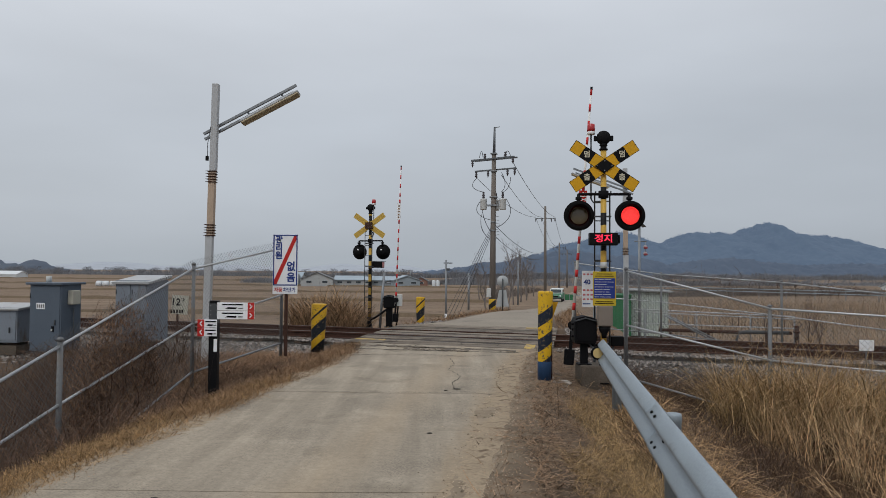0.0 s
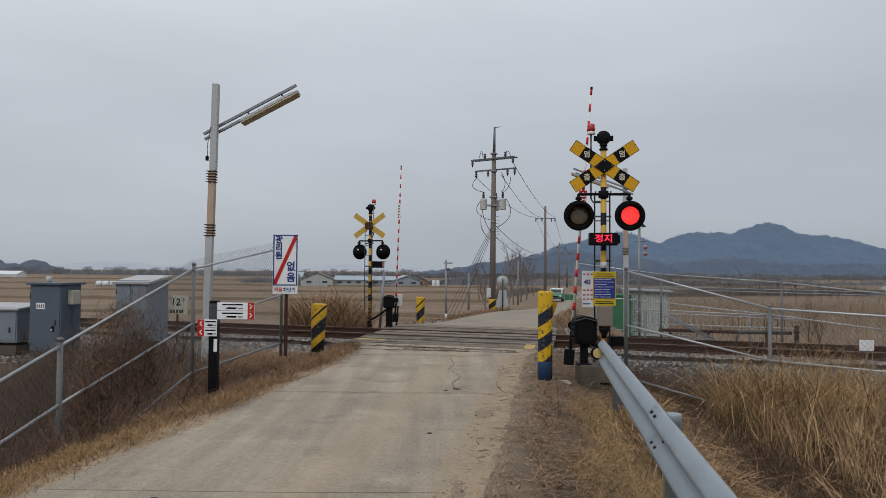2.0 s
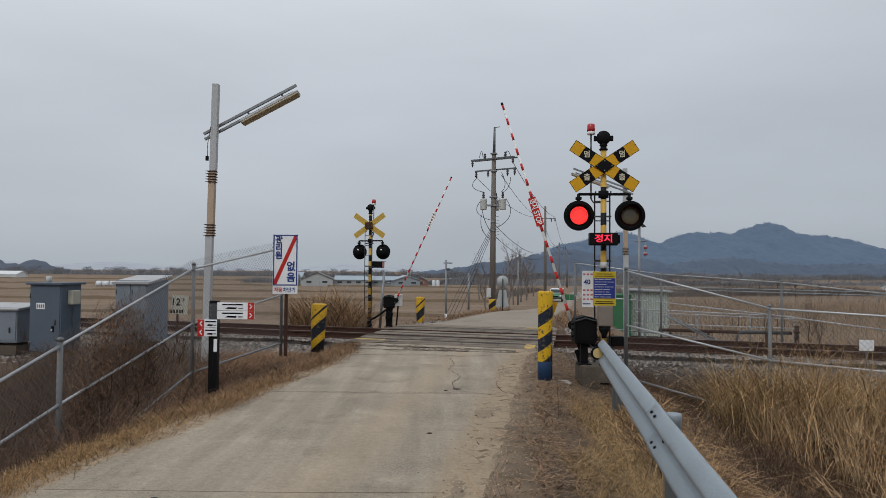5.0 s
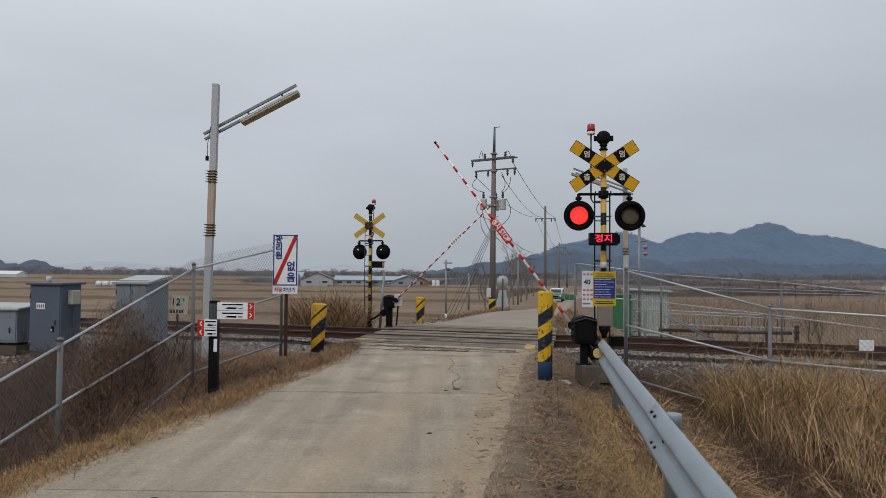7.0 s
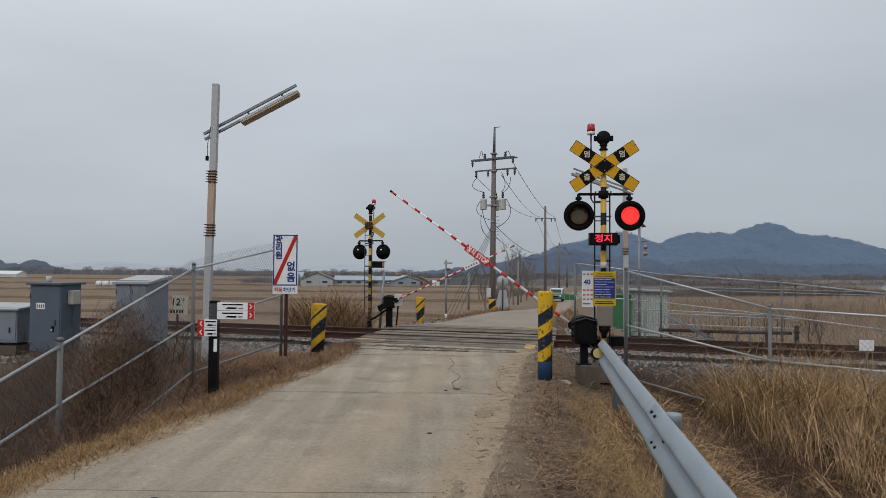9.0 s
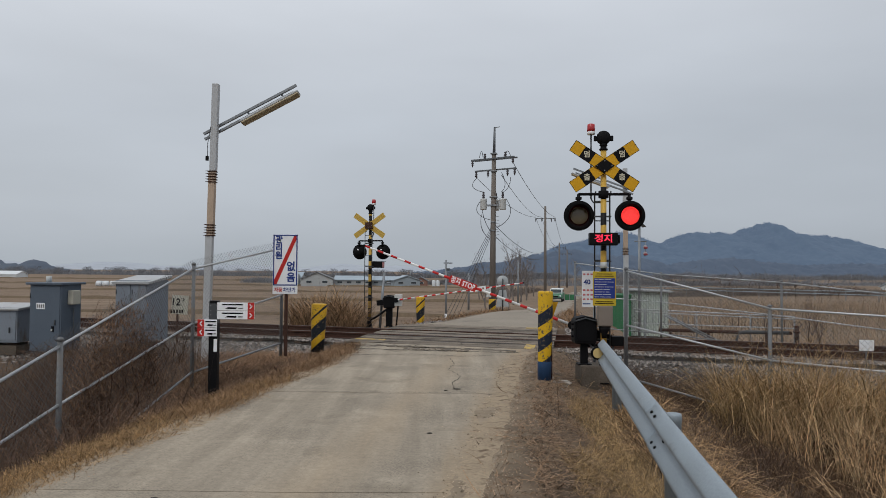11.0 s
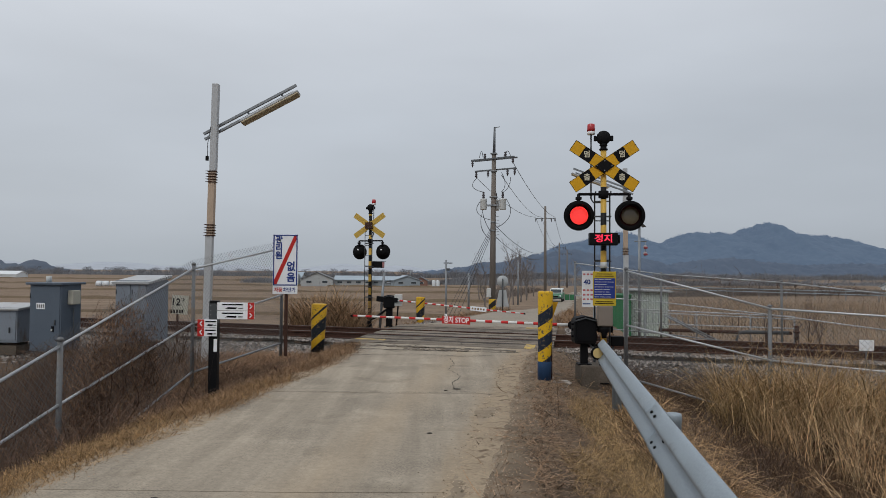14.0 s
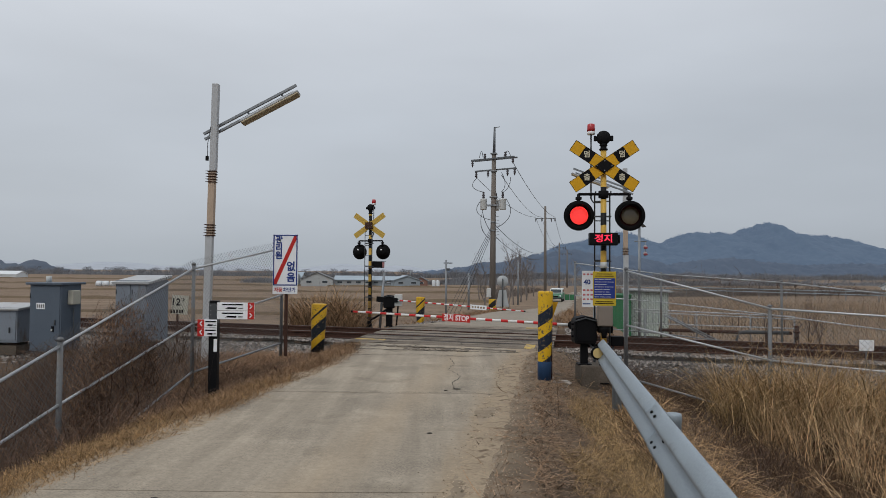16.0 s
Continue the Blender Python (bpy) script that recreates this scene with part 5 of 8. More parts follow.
# ---------------------------------------------------------------- barrier gates
def gate_arm(name, parent, length, label, panel_at, face, panel_white=False):
    arm = tubed(name, [(-0.1, 0, 0), (length, 0, 0)], [0.026, 0.017], WHITE, parent, label, 12)
    boxed("tip_cap", (length + 0.01, 0, 0), (0.05, 0.04, 0.04), BLACK_METAL, arm, "black rubber tip", 0.006)
    n = int(length / 0.285)
    for i in range(n + 1):
        a = length - 0.11 - i * 0.285
        if a < 0.02 or panel_at - 0.1 < a + 0.06 < panel_at + 0.57:
            continue
        r = 0.026 - 0.009 * (a + 0.1) / (length + 0.1) + 0.0015
        tubed("red_band", [(a, 0, 0), (a + 0.125, 0, 0)], r, RED_PAINT, arm, sides=12)
    for a in (panel_at - 0.13, panel_at + 0.49):
        tubed("red_band", [(a, 0, 0), (a + 0.12, 0, 0)], 0.0245, RED_PAINT, arm, sides=12)
    pl = boxed("stop_panel", (panel_at + 0.235, face * 0.034, 0), (0.52, 0.008, 0.135), SIGN_WHITE if panel_white else SIGN_RED, arm,
               "white panel with small dark marks" if panel_white else "red panel lettered in white", 0.002)
    turn = 180 if face > 0 else 0
    if panel_white:
        bm = bmesh.new()
        for i in range(5):
            add_box(bm, (panel_at + 0.05 + i * 0.09, face * 0.039, 0), (0.05, 0.003, 0.055))
        part("marks", bm, LITTER, pl)
    else:
        lettering("letters", "정지 STOP", 0.13, pose(panel_at + 0.235, face * 0.0395, -0.002, 0, 0, turn), SIGN_WHITE, pl, bold=0.003, sx=0.80)
    bm = bmesh.new()
    add_box(bm, (-0.28, 0, 0), (0.5, 0.035, 0.06), 0.006)
    for dy in (-0.035, 0.035):
        add_box(bm, (-0.55, dy, -0.01), (0.26, 0.03, 0.17), 0.008)
    part("counterweight", bm, BLACK_METAL, arm, "black iron counterweight")
    bm = bmesh.new()
    add_lathe(bm, [(0.07, -0.05), (0.075, -0.04), (0.075, 0.04), (0.07, 0.05)], 18, FACE)
    part("hub", bm, BLACK_METAL, arm)
    return arm


def gate_machine(m, label, box_c, box_s, ped):
    g = thing("barrier_gate", m, label, "barrier gate")
    x, y, z = box_c
    w, d, h = box_s
    bm = bmesh.new()
    add_prism(bm, [(x - w * 0.44, z - h / 2), (x + w * 0.44, z - h / 2), (x + w / 2, z - h * 0.38), (x + w / 2, z + h * 0.3), (x + w * 0.42, z + h * 0.42),
                   (x, z + h / 2), (x - w * 0.42, z + h * 0.42), (x - w / 2, z + h * 0.3), (x - w / 2, z - h * 0.38)], d, pose(0, y - d / 2, 0))
    bmesh.ops.bevel(bm, geom=list(bm.edges), offset=0.012, segments=2, affect="EDGES", profile=0.5)
    body = part("machine_box", bm, BLACK_METAL, g, "black cast iron machine box")
    bm = bmesh.new()
    add_prism(bm, [(x - w * 0.36, z - h * 0.4), (x + w * 0.36, z - h * 0.4), (x + w * 0.40, z + h * 0.26), (x, z + h * 0.36), (x - w * 0.40, z + h * 0.26)], 0.02, pose(0, y - d / 2 - 0.018, 0))
    part("cover", bm, BLACK_METAL, body)
    bm = bmesh.new()
    add_prism(bm, [(x - w * 0.46, z + h * 0.30), (x, z + h * 0.41), (x + w * 0.46, z + h * 0.30), (x + w * 0.46, z + h * 0.34), (x, z + h * 0.45), (x - w * 0.46, z + h * 0.34)], 0.05, pose(0, y - d / 2 - 0.045, 0))
    part("hood", bm, STEEL_DARK, body, "worn grey edge of the hood")
    for sx in (-1, 1):
        for zz in (-0.25, 0.0, 0.2):
            lathed("bolt", [(0.02, 0), (0.02, 0.03), (0.0, 0.034)], BLACK_METAL, body, "", 8, pose(x + sx * w / 2, y - 0.05, z + zz * h, 0, 90 * sx, 0))
    pw, p0 = ped
    boxed("pedestal", (x, y, (p0 + z - h / 2) / 2), (pw, pw, z - h / 2 - p0), BLACK_METAL, g, "black steel pedestal", 0.01)
    boxed("foot_plate", (x, y, p0 + 0.012), (pw + 0.1, pw + 0.1, 0.024), BLACK_METAL, g)
    return g


near_gate = gate_machine(pose(2.385, 11.85, 0.055), "black barrier machine on a pedestal, with a red and white arm", (-0.02, 0, 0.59), (0.37, 0.32, 0.46), (0.12, 0.0))
block = boxed("concrete_block", (0, 0, 0), (0.52, 0.54, 0.46), CONCRETE, None, "", 0.02)
block.matrix_basis = pose(2.53, 11.85, -0.165)
tagged(block, "weathered concrete foundation block under the barrier machine", "concrete block")
boxed("contact_box", (0.555, 0.15, 0.385), (0.22, 0.2, 0.16), BLACK_METAL, near_gate, "small black contact box on a strut", 0.012)
tubed("strut", [(0.0, 0.1, 0.30), (0.5, 0.15, 0.33)], 0.025, BLACK_METAL, near_gate, "black steel strut", 8)
tubed("cable_hose", [(0.05, -0.1, 0.36), (0.16, -0.14, 0.2), (0.28, -0.1, 0.12), (0.4, 0.0, 0.1), (0.5, 0.1, 0.3)], 0.016, CABLE, near_gate, "black cable hose", 8)
near_arm = gate_arm("barrier_arm", near_gate, 4.075, "red and white banded barrier arm", 1.82, 1)
far_gate = gate_machine(pose(-1.70, 22.6, -0.2), "black barrier machine with a banded arm, across the track", (0, 0, 0.82), (0.36, 0.34, 0.42), (0.2, 0.0))
far_arm = gate_arm("barrier_arm", far_gate, 4.24, "red and white banded barrier arm", 2.58, -1, True)
bx = boxed("relay_box", (0.29, -0.04, 0.86), (0.24, 0.26, 0.36), PALE_BOX, far_gate, "pale grey relay box", 0.012)
tubed("stay", [(-0.1, 0, 0.55), (-0.45, 0, 0.3), (-0.62, 0, 0.22)], 0.035, BLACK_METAL, far_gate, "black bent stay")
tubed("stay", [(0.28, 0, 0.7), (0.26, 0, 0.4), (0.22, 0, 0.0)], 0.025, BLACK_METAL, far_gate)


# ---------------------------------------------------------------- bollards
def bollard(m, h, r, material, label):
    b = thing("bollard", m, label, "bollard", "bollards at the crossing")
    bm = bmesh.new()
    add_lathe(bm, [(r * 0.9, 0), (r * 0.93, h * 0.3), (r * 1.02, h * 0.7), (r * 1.09, h - 0.03), (r * 1.04, h - 0.008), (r * 0.85, h), (0, h + 0.004)], 22)
    for v in bm.verts:
        v.co.x += 0.006 * math.sin(9 * v.co.z + 4 * v.co.y)
        v.co.y += 0.006 * math.cos(7 * v.co.z + 3 * v.co.x)
    part("post", bm, material, b)
    return b


big = bollard(pose(1.525, 10.6, -0.1, 0, 0.6, 0), 1.41, 0.106, BOLLARD, "yellow and black striped post with chipped paint on the lane shoulder")
lathed("painted_base", [(0.1, 0.02), (0.1045, 0.36), (0.102, 0.365)], BASE_BLUE, big, "dark blue painted base", 22)
bollard(pose(-2.57, 14.6, -0.08, 0, 1.5, 0), 0.99, 0.15, BOLLARD_LOW, "short yellow and black striped post with chipped paint")
bollard(pose(-0.69, 22.0, -0.2, 0, 0, 0), 0.99, 0.13, BOLLARD_LOW, "short yellow and black striped post across the track")
rest = thing("arm_rest", pose(1.655, 10.74, -0.1), "rusty yellow bracket that catches the barrier arm", "bracket")
boxed("post", (0, 0.05, 0.55), (0.035, 0.05, 1.1), RUST, rest, "", 0.006)
bm = bmesh.new()
add_prism(bm, [(-0.09, 0), (0.02, 0), (0.1, 0.24), (-0.04, 0.24)], 0.02, pose(0, 0.02, 1.0))
part("cradle", bm, YELLOW, rest)


RUBBLE = mat("pale_broken_concrete", (0.38, 0.345, 0.30), 0.9, var=0.2, scale=9, fine=60, bump=0.4)


def fragment(x, y, size, turn):
    f = thing("concrete_fragment", pose(x, y, float(ground_z(x, y)) - 0.015, 0, 4, turn), "pale broken piece of concrete on the lane shoulder", "rubble", "concrete pieces by the striped post")
    bm = bmesh.new()
    add_prism(bm, [(-size, 0.0), (size * 0.9, 0.0), (size, size * 0.16), (size * 0.3, size * 0.42), (-size * 0.6, size * 0.36)], size * 1.1, pose(0, -size * 0.5, 0))
    bmesh.ops.bevel(bm, geom=list(bm.edges), offset=size * 0.06, segments=1, affect="EDGES")
    part("piece", bm, RUBBLE, f)


for x, y, size, turn in ((1.62, 10.95, 0.10, 20), (1.86, 10.75, 0.07, 75), (1.9, 11.1, 0.12, -30), (2.05, 10.6, 0.05, 140), (1.42, 11.3, 0.06, 10)):
    fragment(x, y, size, turn)


# ---------------------------------------------------------------- signs on the near left
def vertical_sign():
    s = thing("crossing_sign", pose(-3.12, 14.0, -0.1), "white blue-framed sign with a red diagonal on a rusty post", "sign")
    boxed("post", (0.02, 0.03, 1.12), (0.065, 0.05, 2.24), RUST, s, "rusty red steel post", 0.006)
    pl = boxed("sign_panel", (0.0, -0.01, 1.815), (0.49, 0.018, 1.18), SIGN_WHITE, s, "white sign panel", 0.004)
    bm = bmesh.new()
    w, h, z = 0.455, 0.985, 1.895
    for dx in (-1, 1):
        add_box(bm, (dx * w / 2, -0.021, z), (0.022, 0.004, h))
    for dz in (-1, 1):
        add_box(bm, (0, -0.021, z + dz * h / 2), (w + 0.022, 0.004, 0.022))
    part("blue_frame", bm, SIGN_BLUE, pl)
    bm = bmesh.new()
    add_prism(bm, [(-0.215, 1.42), (-0.215, 1.50), (0.17, 2.375), (0.215, 2.375), (0.215, 2.30), (-0.165, 1.42)], 0.003, pose(0, -0.0235, 0))
    part("red_diagonal", bm, SIGN_RED, pl)
    for word, x, z in (("관", -0.125, 2.29), ("리", -0.125, 2.13), ("원", -0.125, 1.98), ("없", 0.115, 1.76), ("음", 0.115, 1.545)):
        big = word in "없음"
        lettering("letter", word, 0.20 if big else 0.165, pose(x, -0.025, z), SIGN_BLUE, pl, bold=0.006, sx=0.95)
    lettering("letter", "자동", 0.1, pose(-0.13, -0.022, 1.30), SIGN_RED, pl, bold=0.0025, sx=0.92)
    lettering("letter", "차단기", 0.1, pose(0.085, -0.022, 1.30), SIGN_BLUE, pl, bold=0.0025, sx=0.92)
    return s


vertical_sign()


def trail_post():
    s = thing("trail_signpost", pose(-3.09, 9.6, -0.14), "black square trail signpost with two white arrow plates", "signpost")
    boxed("post", (0, 0, 0.66), (0.115, 0.115, 1.32), BLACK, s, "black square post", 0.006)
    boxed("arrow_clamp", (0.01, -0.062, 1.15), (0.13, 0.02, 0.26), STEEL_DARK, s, "dark plate with bolts", 0.003)
    for dx in (-0.03, 0.05):
        for z in (1.06, 1.13, 1.19, 1.25):
            lathed("bolt", [(0.007, 0), (0.006, 0.004), (0, 0.006)], GALV, s, "", 8, pose(dx, -0.073, z) @ FACE)

    def plate(cx, cz, w, red_side):
        for k in (0, 1):
            z = cz + 0.058 - 0.116 * k
            h = 0.108
            pl = boxed("arrow_plate", (cx, -0.08, z), (w, 0.012, h), SIGN_WHITE, s, "white arrow plate with a red end", 0.003)
            rx = cx + red_side * (w / 2 - 0.045)
            boxed("red_end", (rx, -0.0875, z), (0.088, 0.004, h), SIGN_RED, pl)
            bm = bmesh.new()
            for q in (-1, 1):
                add_box(bm, (0, 0, 0), (0.05, 0.003, 0.014), 0, pose(rx + red_side * 0.0, -0.091, z + q * 0.013, 0, 45 * q * red_side, 0))
            part("arrow", bm, SIGN_WHITE, pl)
            bm = bmesh.new()
            tx = cx - red_side * 0.045
            add_box(bm, (tx, -0.0875, z + 0.026), (w * 0.56, 0.003, 0.018))
            add_prism(bm, [(tx - w * 0.2, z - 0.03), (tx + w * 0.1, z - 0.034), (tx + w * 0.12, z - 0.012), (tx - w * 0.12, z - 0.008)], 0.003, pose(0, -0.089, 0))
            add_box(bm, (tx + w * 0.22, -0.0875, z - 0.022), (w * 0.12, 0.003, 0.012))
            part("writing", bm, BLACK, pl)

    plate(0.31, 1.185, 0.50, 1)
    plate(-0.07, 0.955, 0.26, -1)
    boxed("sticker", (0.035, -0.060, 0.72), (0.045, 0.004, 0.17), SIGN_WHITE, s)


trail_post()


# ---------------------------------------------------------------- lane lamp
def street_lamp(m, label, incline=29.4, h=5.46):
    s = thing("street_lamp", m, label, "street lamp")
    boxed("pole", (0.03, 0, (3.64 + h) / 2), (0.135, 0.135, h - 3.64), LAMP_WHITE, s, "square white upper pole", 0.012)
    boxed("lower_pole", (0.0, 0, 0.85), (0.145, 0.145, 2.9), LAMP_WHITE, s, "square pale lower pole", 0.012)
    boxed("stained_section", (0.015, 0, 2.97), (0.135, 0.135, 1.34), TAN_BAND, s, "stained tan middle section", 0.01)
    for z0, k in ((2.30, 5), (3.41, 5)):
        for i in range(k):
            bm = bmesh.new()
            add_box(bm, (0.012, 0, z0 + i * 0.055), (0.175, 0.175, 0.018), 0.004)
            add_tube(bm, [(-0.1, -0.085, z0 + i * 0.055), (0.12, -0.085, z0 + i * 0.055)], 0.007, 6)
            part("clamp_band", bm, RUST, s, "rusted steel band")
    for off, lo, hi, name in ((0.0, -0.26, 1.93, "arm"), (-0.125, -0.23, 1.86, "lower_arm")):
        bm = bmesh.new()
        add_box(bm, ((lo + hi) / 2, 0.1, 0), (hi - lo, 0.06, 0.055), 0.006)
        ob = part(name, bm, GALV, s, "inclined grey steel channel")
        ob.matrix_basis = pose(0.0, 0, 4.555 + off, 0, -incline, 0)
    fx = part("fixture", fixture_mesh(), LAMP_WHITE, s, "long fluorescent lamp housing")
    fx.matrix_basis = pose(0.0, 0.1, 4.555 - 0.175, 0, -incline, 0) @ pose(0, 0, 0, -15 if incline > 25 else 0, 0, 0) @ pose(0, 0.1, 0)
    bm = bmesh.new()
    add_box(bm, (1.31, -0.1, -0.05), (1.33, 0.19, 0.04), 0.018)
    part("diffuser", bm, LAMP_DIFFUSER, fx, "yellowed plastic diffuser")
    bm = bmesh.new()
    for x in (0.85, 1.65):
        add_box(bm, (x, -0.1, 0.07), (0.04, 0.04, 0.12))
    part("bracket", bm, GALV, fx)
    boxed("switch_box", (-0.1, -0.02, 3.9), (0.05, 0.06, 0.09), BLACK_METAL, s, "small black switch")
    tubed("cable", [(-0.08, -0.06, 3.9), (-0.085, -0.06, 4.2), (-0.03, -0.08, 4.55)], 0.007, CABLE, s, sides=5)
    return s


def fixture_mesh():
    bm = bmesh.new()
    add_box(bm, (1.31, -0.1, -0.01), (1.37, 0.21, 0.05), 0.02)
    return bm


street_lamp(pose(-4.865, 14.6, 0.0, 0, 0.9, 0), "pale square street lamp pole with an inclined fluorescent arm, rusty bands")


# ---------------------------------------------------------------- trackside cabinets
def cabinet(m, w, d, h, body_mat, roof_mat, label, lid=0.05, doors=1, roof_tilt=0.0):
    c = thing("equipment_cabinet", m, label, "equipment cabinet", "trackside cabinets")
    boxed("plinth", (0, 0, 0.04), (w * 0.96, d * 0.96, 0.2), CONCRETE, c, "low concrete plinth")
    body = boxed("body", (0, 0, h / 2 + 0.1), (w, d, h - 0.2), body_mat, c, "painted steel body", 0.012)
    boxed("roof", (0, 0, h + lid / 2 - 0.02), (w + 0.12, d + 0.14, lid), roof_mat, c, "overhanging metal roof", 0.01, pose(0, 0, h, roof_tilt, 0, 0) @ pose(0, 0, -h))
    for i in range(doors):
        dw = w / doors - 0.05
        x = -w / 2 + w / doors * (i + 0.5)
        dr = boxed("door", (x, -d / 2 - 0.008, h / 2 + 0.1), (dw, 0.016, h - 0.3), body_mat, c, "", 0.004)
        boxed("handle", (x + dw * 0.36, -d / 2 - 0.03, h * 0.5), (0.025, 0.03, 0.11), STEEL_DARK, dr, "", 0.005)
        for z in (0.3, h - 0.3):
            tubed("hinge", [(x - dw / 2, -d / 2 - 0.02, z), (x - dw / 2, -d / 2 - 0.02, z + 0.1)], 0.012, STEEL_DARK, dr)
    return c


c = cabinet(pose(-8.36, 15.3, -0.36, 0, 0, -10), 0.75, 0.62, 1.63, CAB_DARK, CAB_DARK, "slate blue steel equipment cabinet on the ballast")
lab = boxed("label_plate", (-0.1, -0.329, 1.16), (0.2, 0.004, 0.13), SIGN_WHITE, c, "pale label with dark marks")
bm = bmesh.new()
for i in range(4):
    add_box(bm, (-0.165 + i * 0.045, -0.333, 1.16), (0.022, 0.003, 0.075))
part("marks", bm, STEEL_DARK, lab)
boxed("hatch", (0.2, -0.335, 0.68), (0.06, 0.02, 0.12), BLACK, c, "small black keyhole plate", 0.004)
boxed("padlock", (0.19, -0.35, 0.66), (0.03, 0.02, 0.045), PALE_BOX, c, "bright steel padlock", 0.006)
boxed("meter_box", (0.44, 0.0, 1.34), (0.13, 0.25, 0.3), METER_BEIGE, c, "beige meter box", 0.015)
tubed("conduit", [(0.42, 0.02, 1.1), (0.42, 0.02, 0.2)], 0.012, STEEL_DARK, c, sides=6)
lathed("vent", [(0.06, 0), (0.06, 0.13), (0.05, 0.14), (0, 0.14)], PALE_BOX, c, "pale round vent", 14, pose(-0.26, 0.1, 1.65))
cabinet(pose(-6.74, 15.9, -0.2, 0, 0, -4), 0.72, 1.0, 1.55, CAB_LIGHT, CAB_ROOF, "pale grey steel relay cabinet behind the chain link fence", 0.06, 2, 7)
cabinet(pose(-9.55, 15.6, -0.2, 0, 0, -6), 1.0, 0.8, 0.95, CAB_LIGHT, CAB_ROOF, "low pale grey steel cabinet with a flat roof", 0.05, 1, 5)

km = thing("distance_post", pose(-6.75, 18.0, -0.3), "white numbered railway distance board on a short post", "railway sign")
boxed("post", (0, 0.03, 0.55), (0.05, 0.04, 1.1), RUST, km, "rusty post", 0.005)
pl = boxed("plate", (0, 0, 1.0), (0.42, 0.015, 0.48), METER_BEIGE, km, "weathered cream plate", 0.003, pose(0, 0, 0, 0, 4, 0))
lettering("number", "12", 0.25, pose(-0.03, -0.011, 1.06, 0, 4, 0), BLACK, pl, bold=0.006)
lettering("number", "2", 0.11, pose(0.165, -0.011, 1.12, 0, 4, 0), BLACK, pl, bold=0.004)
bm = bmesh.new()
for i in range(5):
    add_box(bm, (-0.14 + i * 0.07, -0.01, 0.83), (0.045, 0.003, 0.09))
part("marks", bm, BLACK, pl)


# ---------------------------------------------------------------- chain link fences
def mix3(a, b, f):
    return tuple(a[i] + (b[i] - a[i]) * f for i in range(3))


def chain_link(name, label, posts, pitch=0.085, wire=0.0025, over=0.09, foot=0.25, rise=0.03):
    """posts: (x, y, top, middle, bottom) from end to end; rails between them and diagonal wires on each bay."""
    f = thing(name, pose(0, 0, 0), label, "fence")
    for x, y, top, midh, bot in posts:
        tubed("post", [(x, y, bot - foot), (x, y, top + rise)], 0.031, POST_GREY, f, "galvanised round post", 12)
        bm = bmesh.new()
        add_lathe(bm, [(0.038, 0), (0.038, 0.03), (0.02, 0.045), (0, 0.05)], 12, pose(x, y, top + rise - 0.01))
        part("post_cap", bm, POST_GREY, f)
    for a, b in zip(posts, posts[1:]):
        for k in (2, 3, 4):
            tubed("rail", [(a[0], a[1] - 0.03, a[k]), (b[0], b[1] - 0.03, b[k])], 0.018, PIPE if k < 4 else GALV, f, "galvanised rail", 10)
        t0, t1 = (a[0], a[1] + 0.012, a[2] + over), (b[0], b[1] + 0.012, b[2] + over)
        b0, b1 = (a[0], a[1] + 0.012, a[4] - 0.02), (b[0], b[1] + 0.012, b[4] - 0.02)
        ln = math.hypot(b[0] - a[0], b[1] - a[1])
        ht = a[2] - a[4] + over
        bm = bmesh.new()
        run = ht * 0.95
        k = -run
        while k < ln:
            for sgn in (0, 1):
                u0, u1 = (k, k + run) if not sgn else (k + run, k)
                # clip the wire to the bay
                f0, f1 = 0.0, 1.0
                lo, hi = (u0, u1) if u0 < u1 else (u1, u0)
                if hi <= 0 or lo >= ln:
                    continue
                du = u1 - u0
                fa, fb = sorted(((0 - u0) / du, (ln - u0) / du))
                f0, f1 = max(0, fa), min(1, fb)
                pa = mix3(mix3(b0, b1, (u0 + du * f0) / ln), mix3(t0, t1, (u0 + du * f0) / ln), f0)
                pb = mix3(mix3(b0, b1, (u0 + du * f1) / ln), mix3(t0, t1, (u0 + du * f1) / ln), f1)
                if (Vector(pa) - Vector(pb)).length > 0.02:
                    add_tube(bm, [pa, pb], wire, 3, False)
            k += pitch
        part("mesh_panel", bm, WIRE, f, "diamond wire mesh")
    return f


chain_link("chain_link_fence", "galvanised chain link fence that steps down the lane bank",
           [(-3.27, 14.36, 2.04, 1.09, 0.12), (-4.23, 12.0, 1.61, 0.68, -0.14), (-4.31, 8.0, 0.72, 0.06, -0.78), (-4.30, 4.3, -0.06, -0.55, -1.4)], 0.085, 0.0023, 0.16, rise=0.07)
chain_link("chain_link_fence", "galvanised chain link fence along the near side of the track",
           [(3.20, 12.35, 1.62, 0.68, -0.22), (5.27, 11.4, 1.03, 0.20, -0.74), (7.9, 10.35, 0.90, 0.05, -0.85), (10.6, 9.3, 0.85, 0.0, -0.9)])
chain_link("chain_link_fence", "galvanised chain link fence along the far side of the track",
           [(4.21, 22.5, 1.88, 0.86, -0.1), (6.64, 21.5, 1.55, 0.70, -0.25), (9.39, 19.6, 1.35, 0.42, -0.45), (11.9, 18.5, 1.05, 0.1, -0.7), (15.0, 17.2, 0.85, -0.1, -0.9)], 0.1, 0.0025)


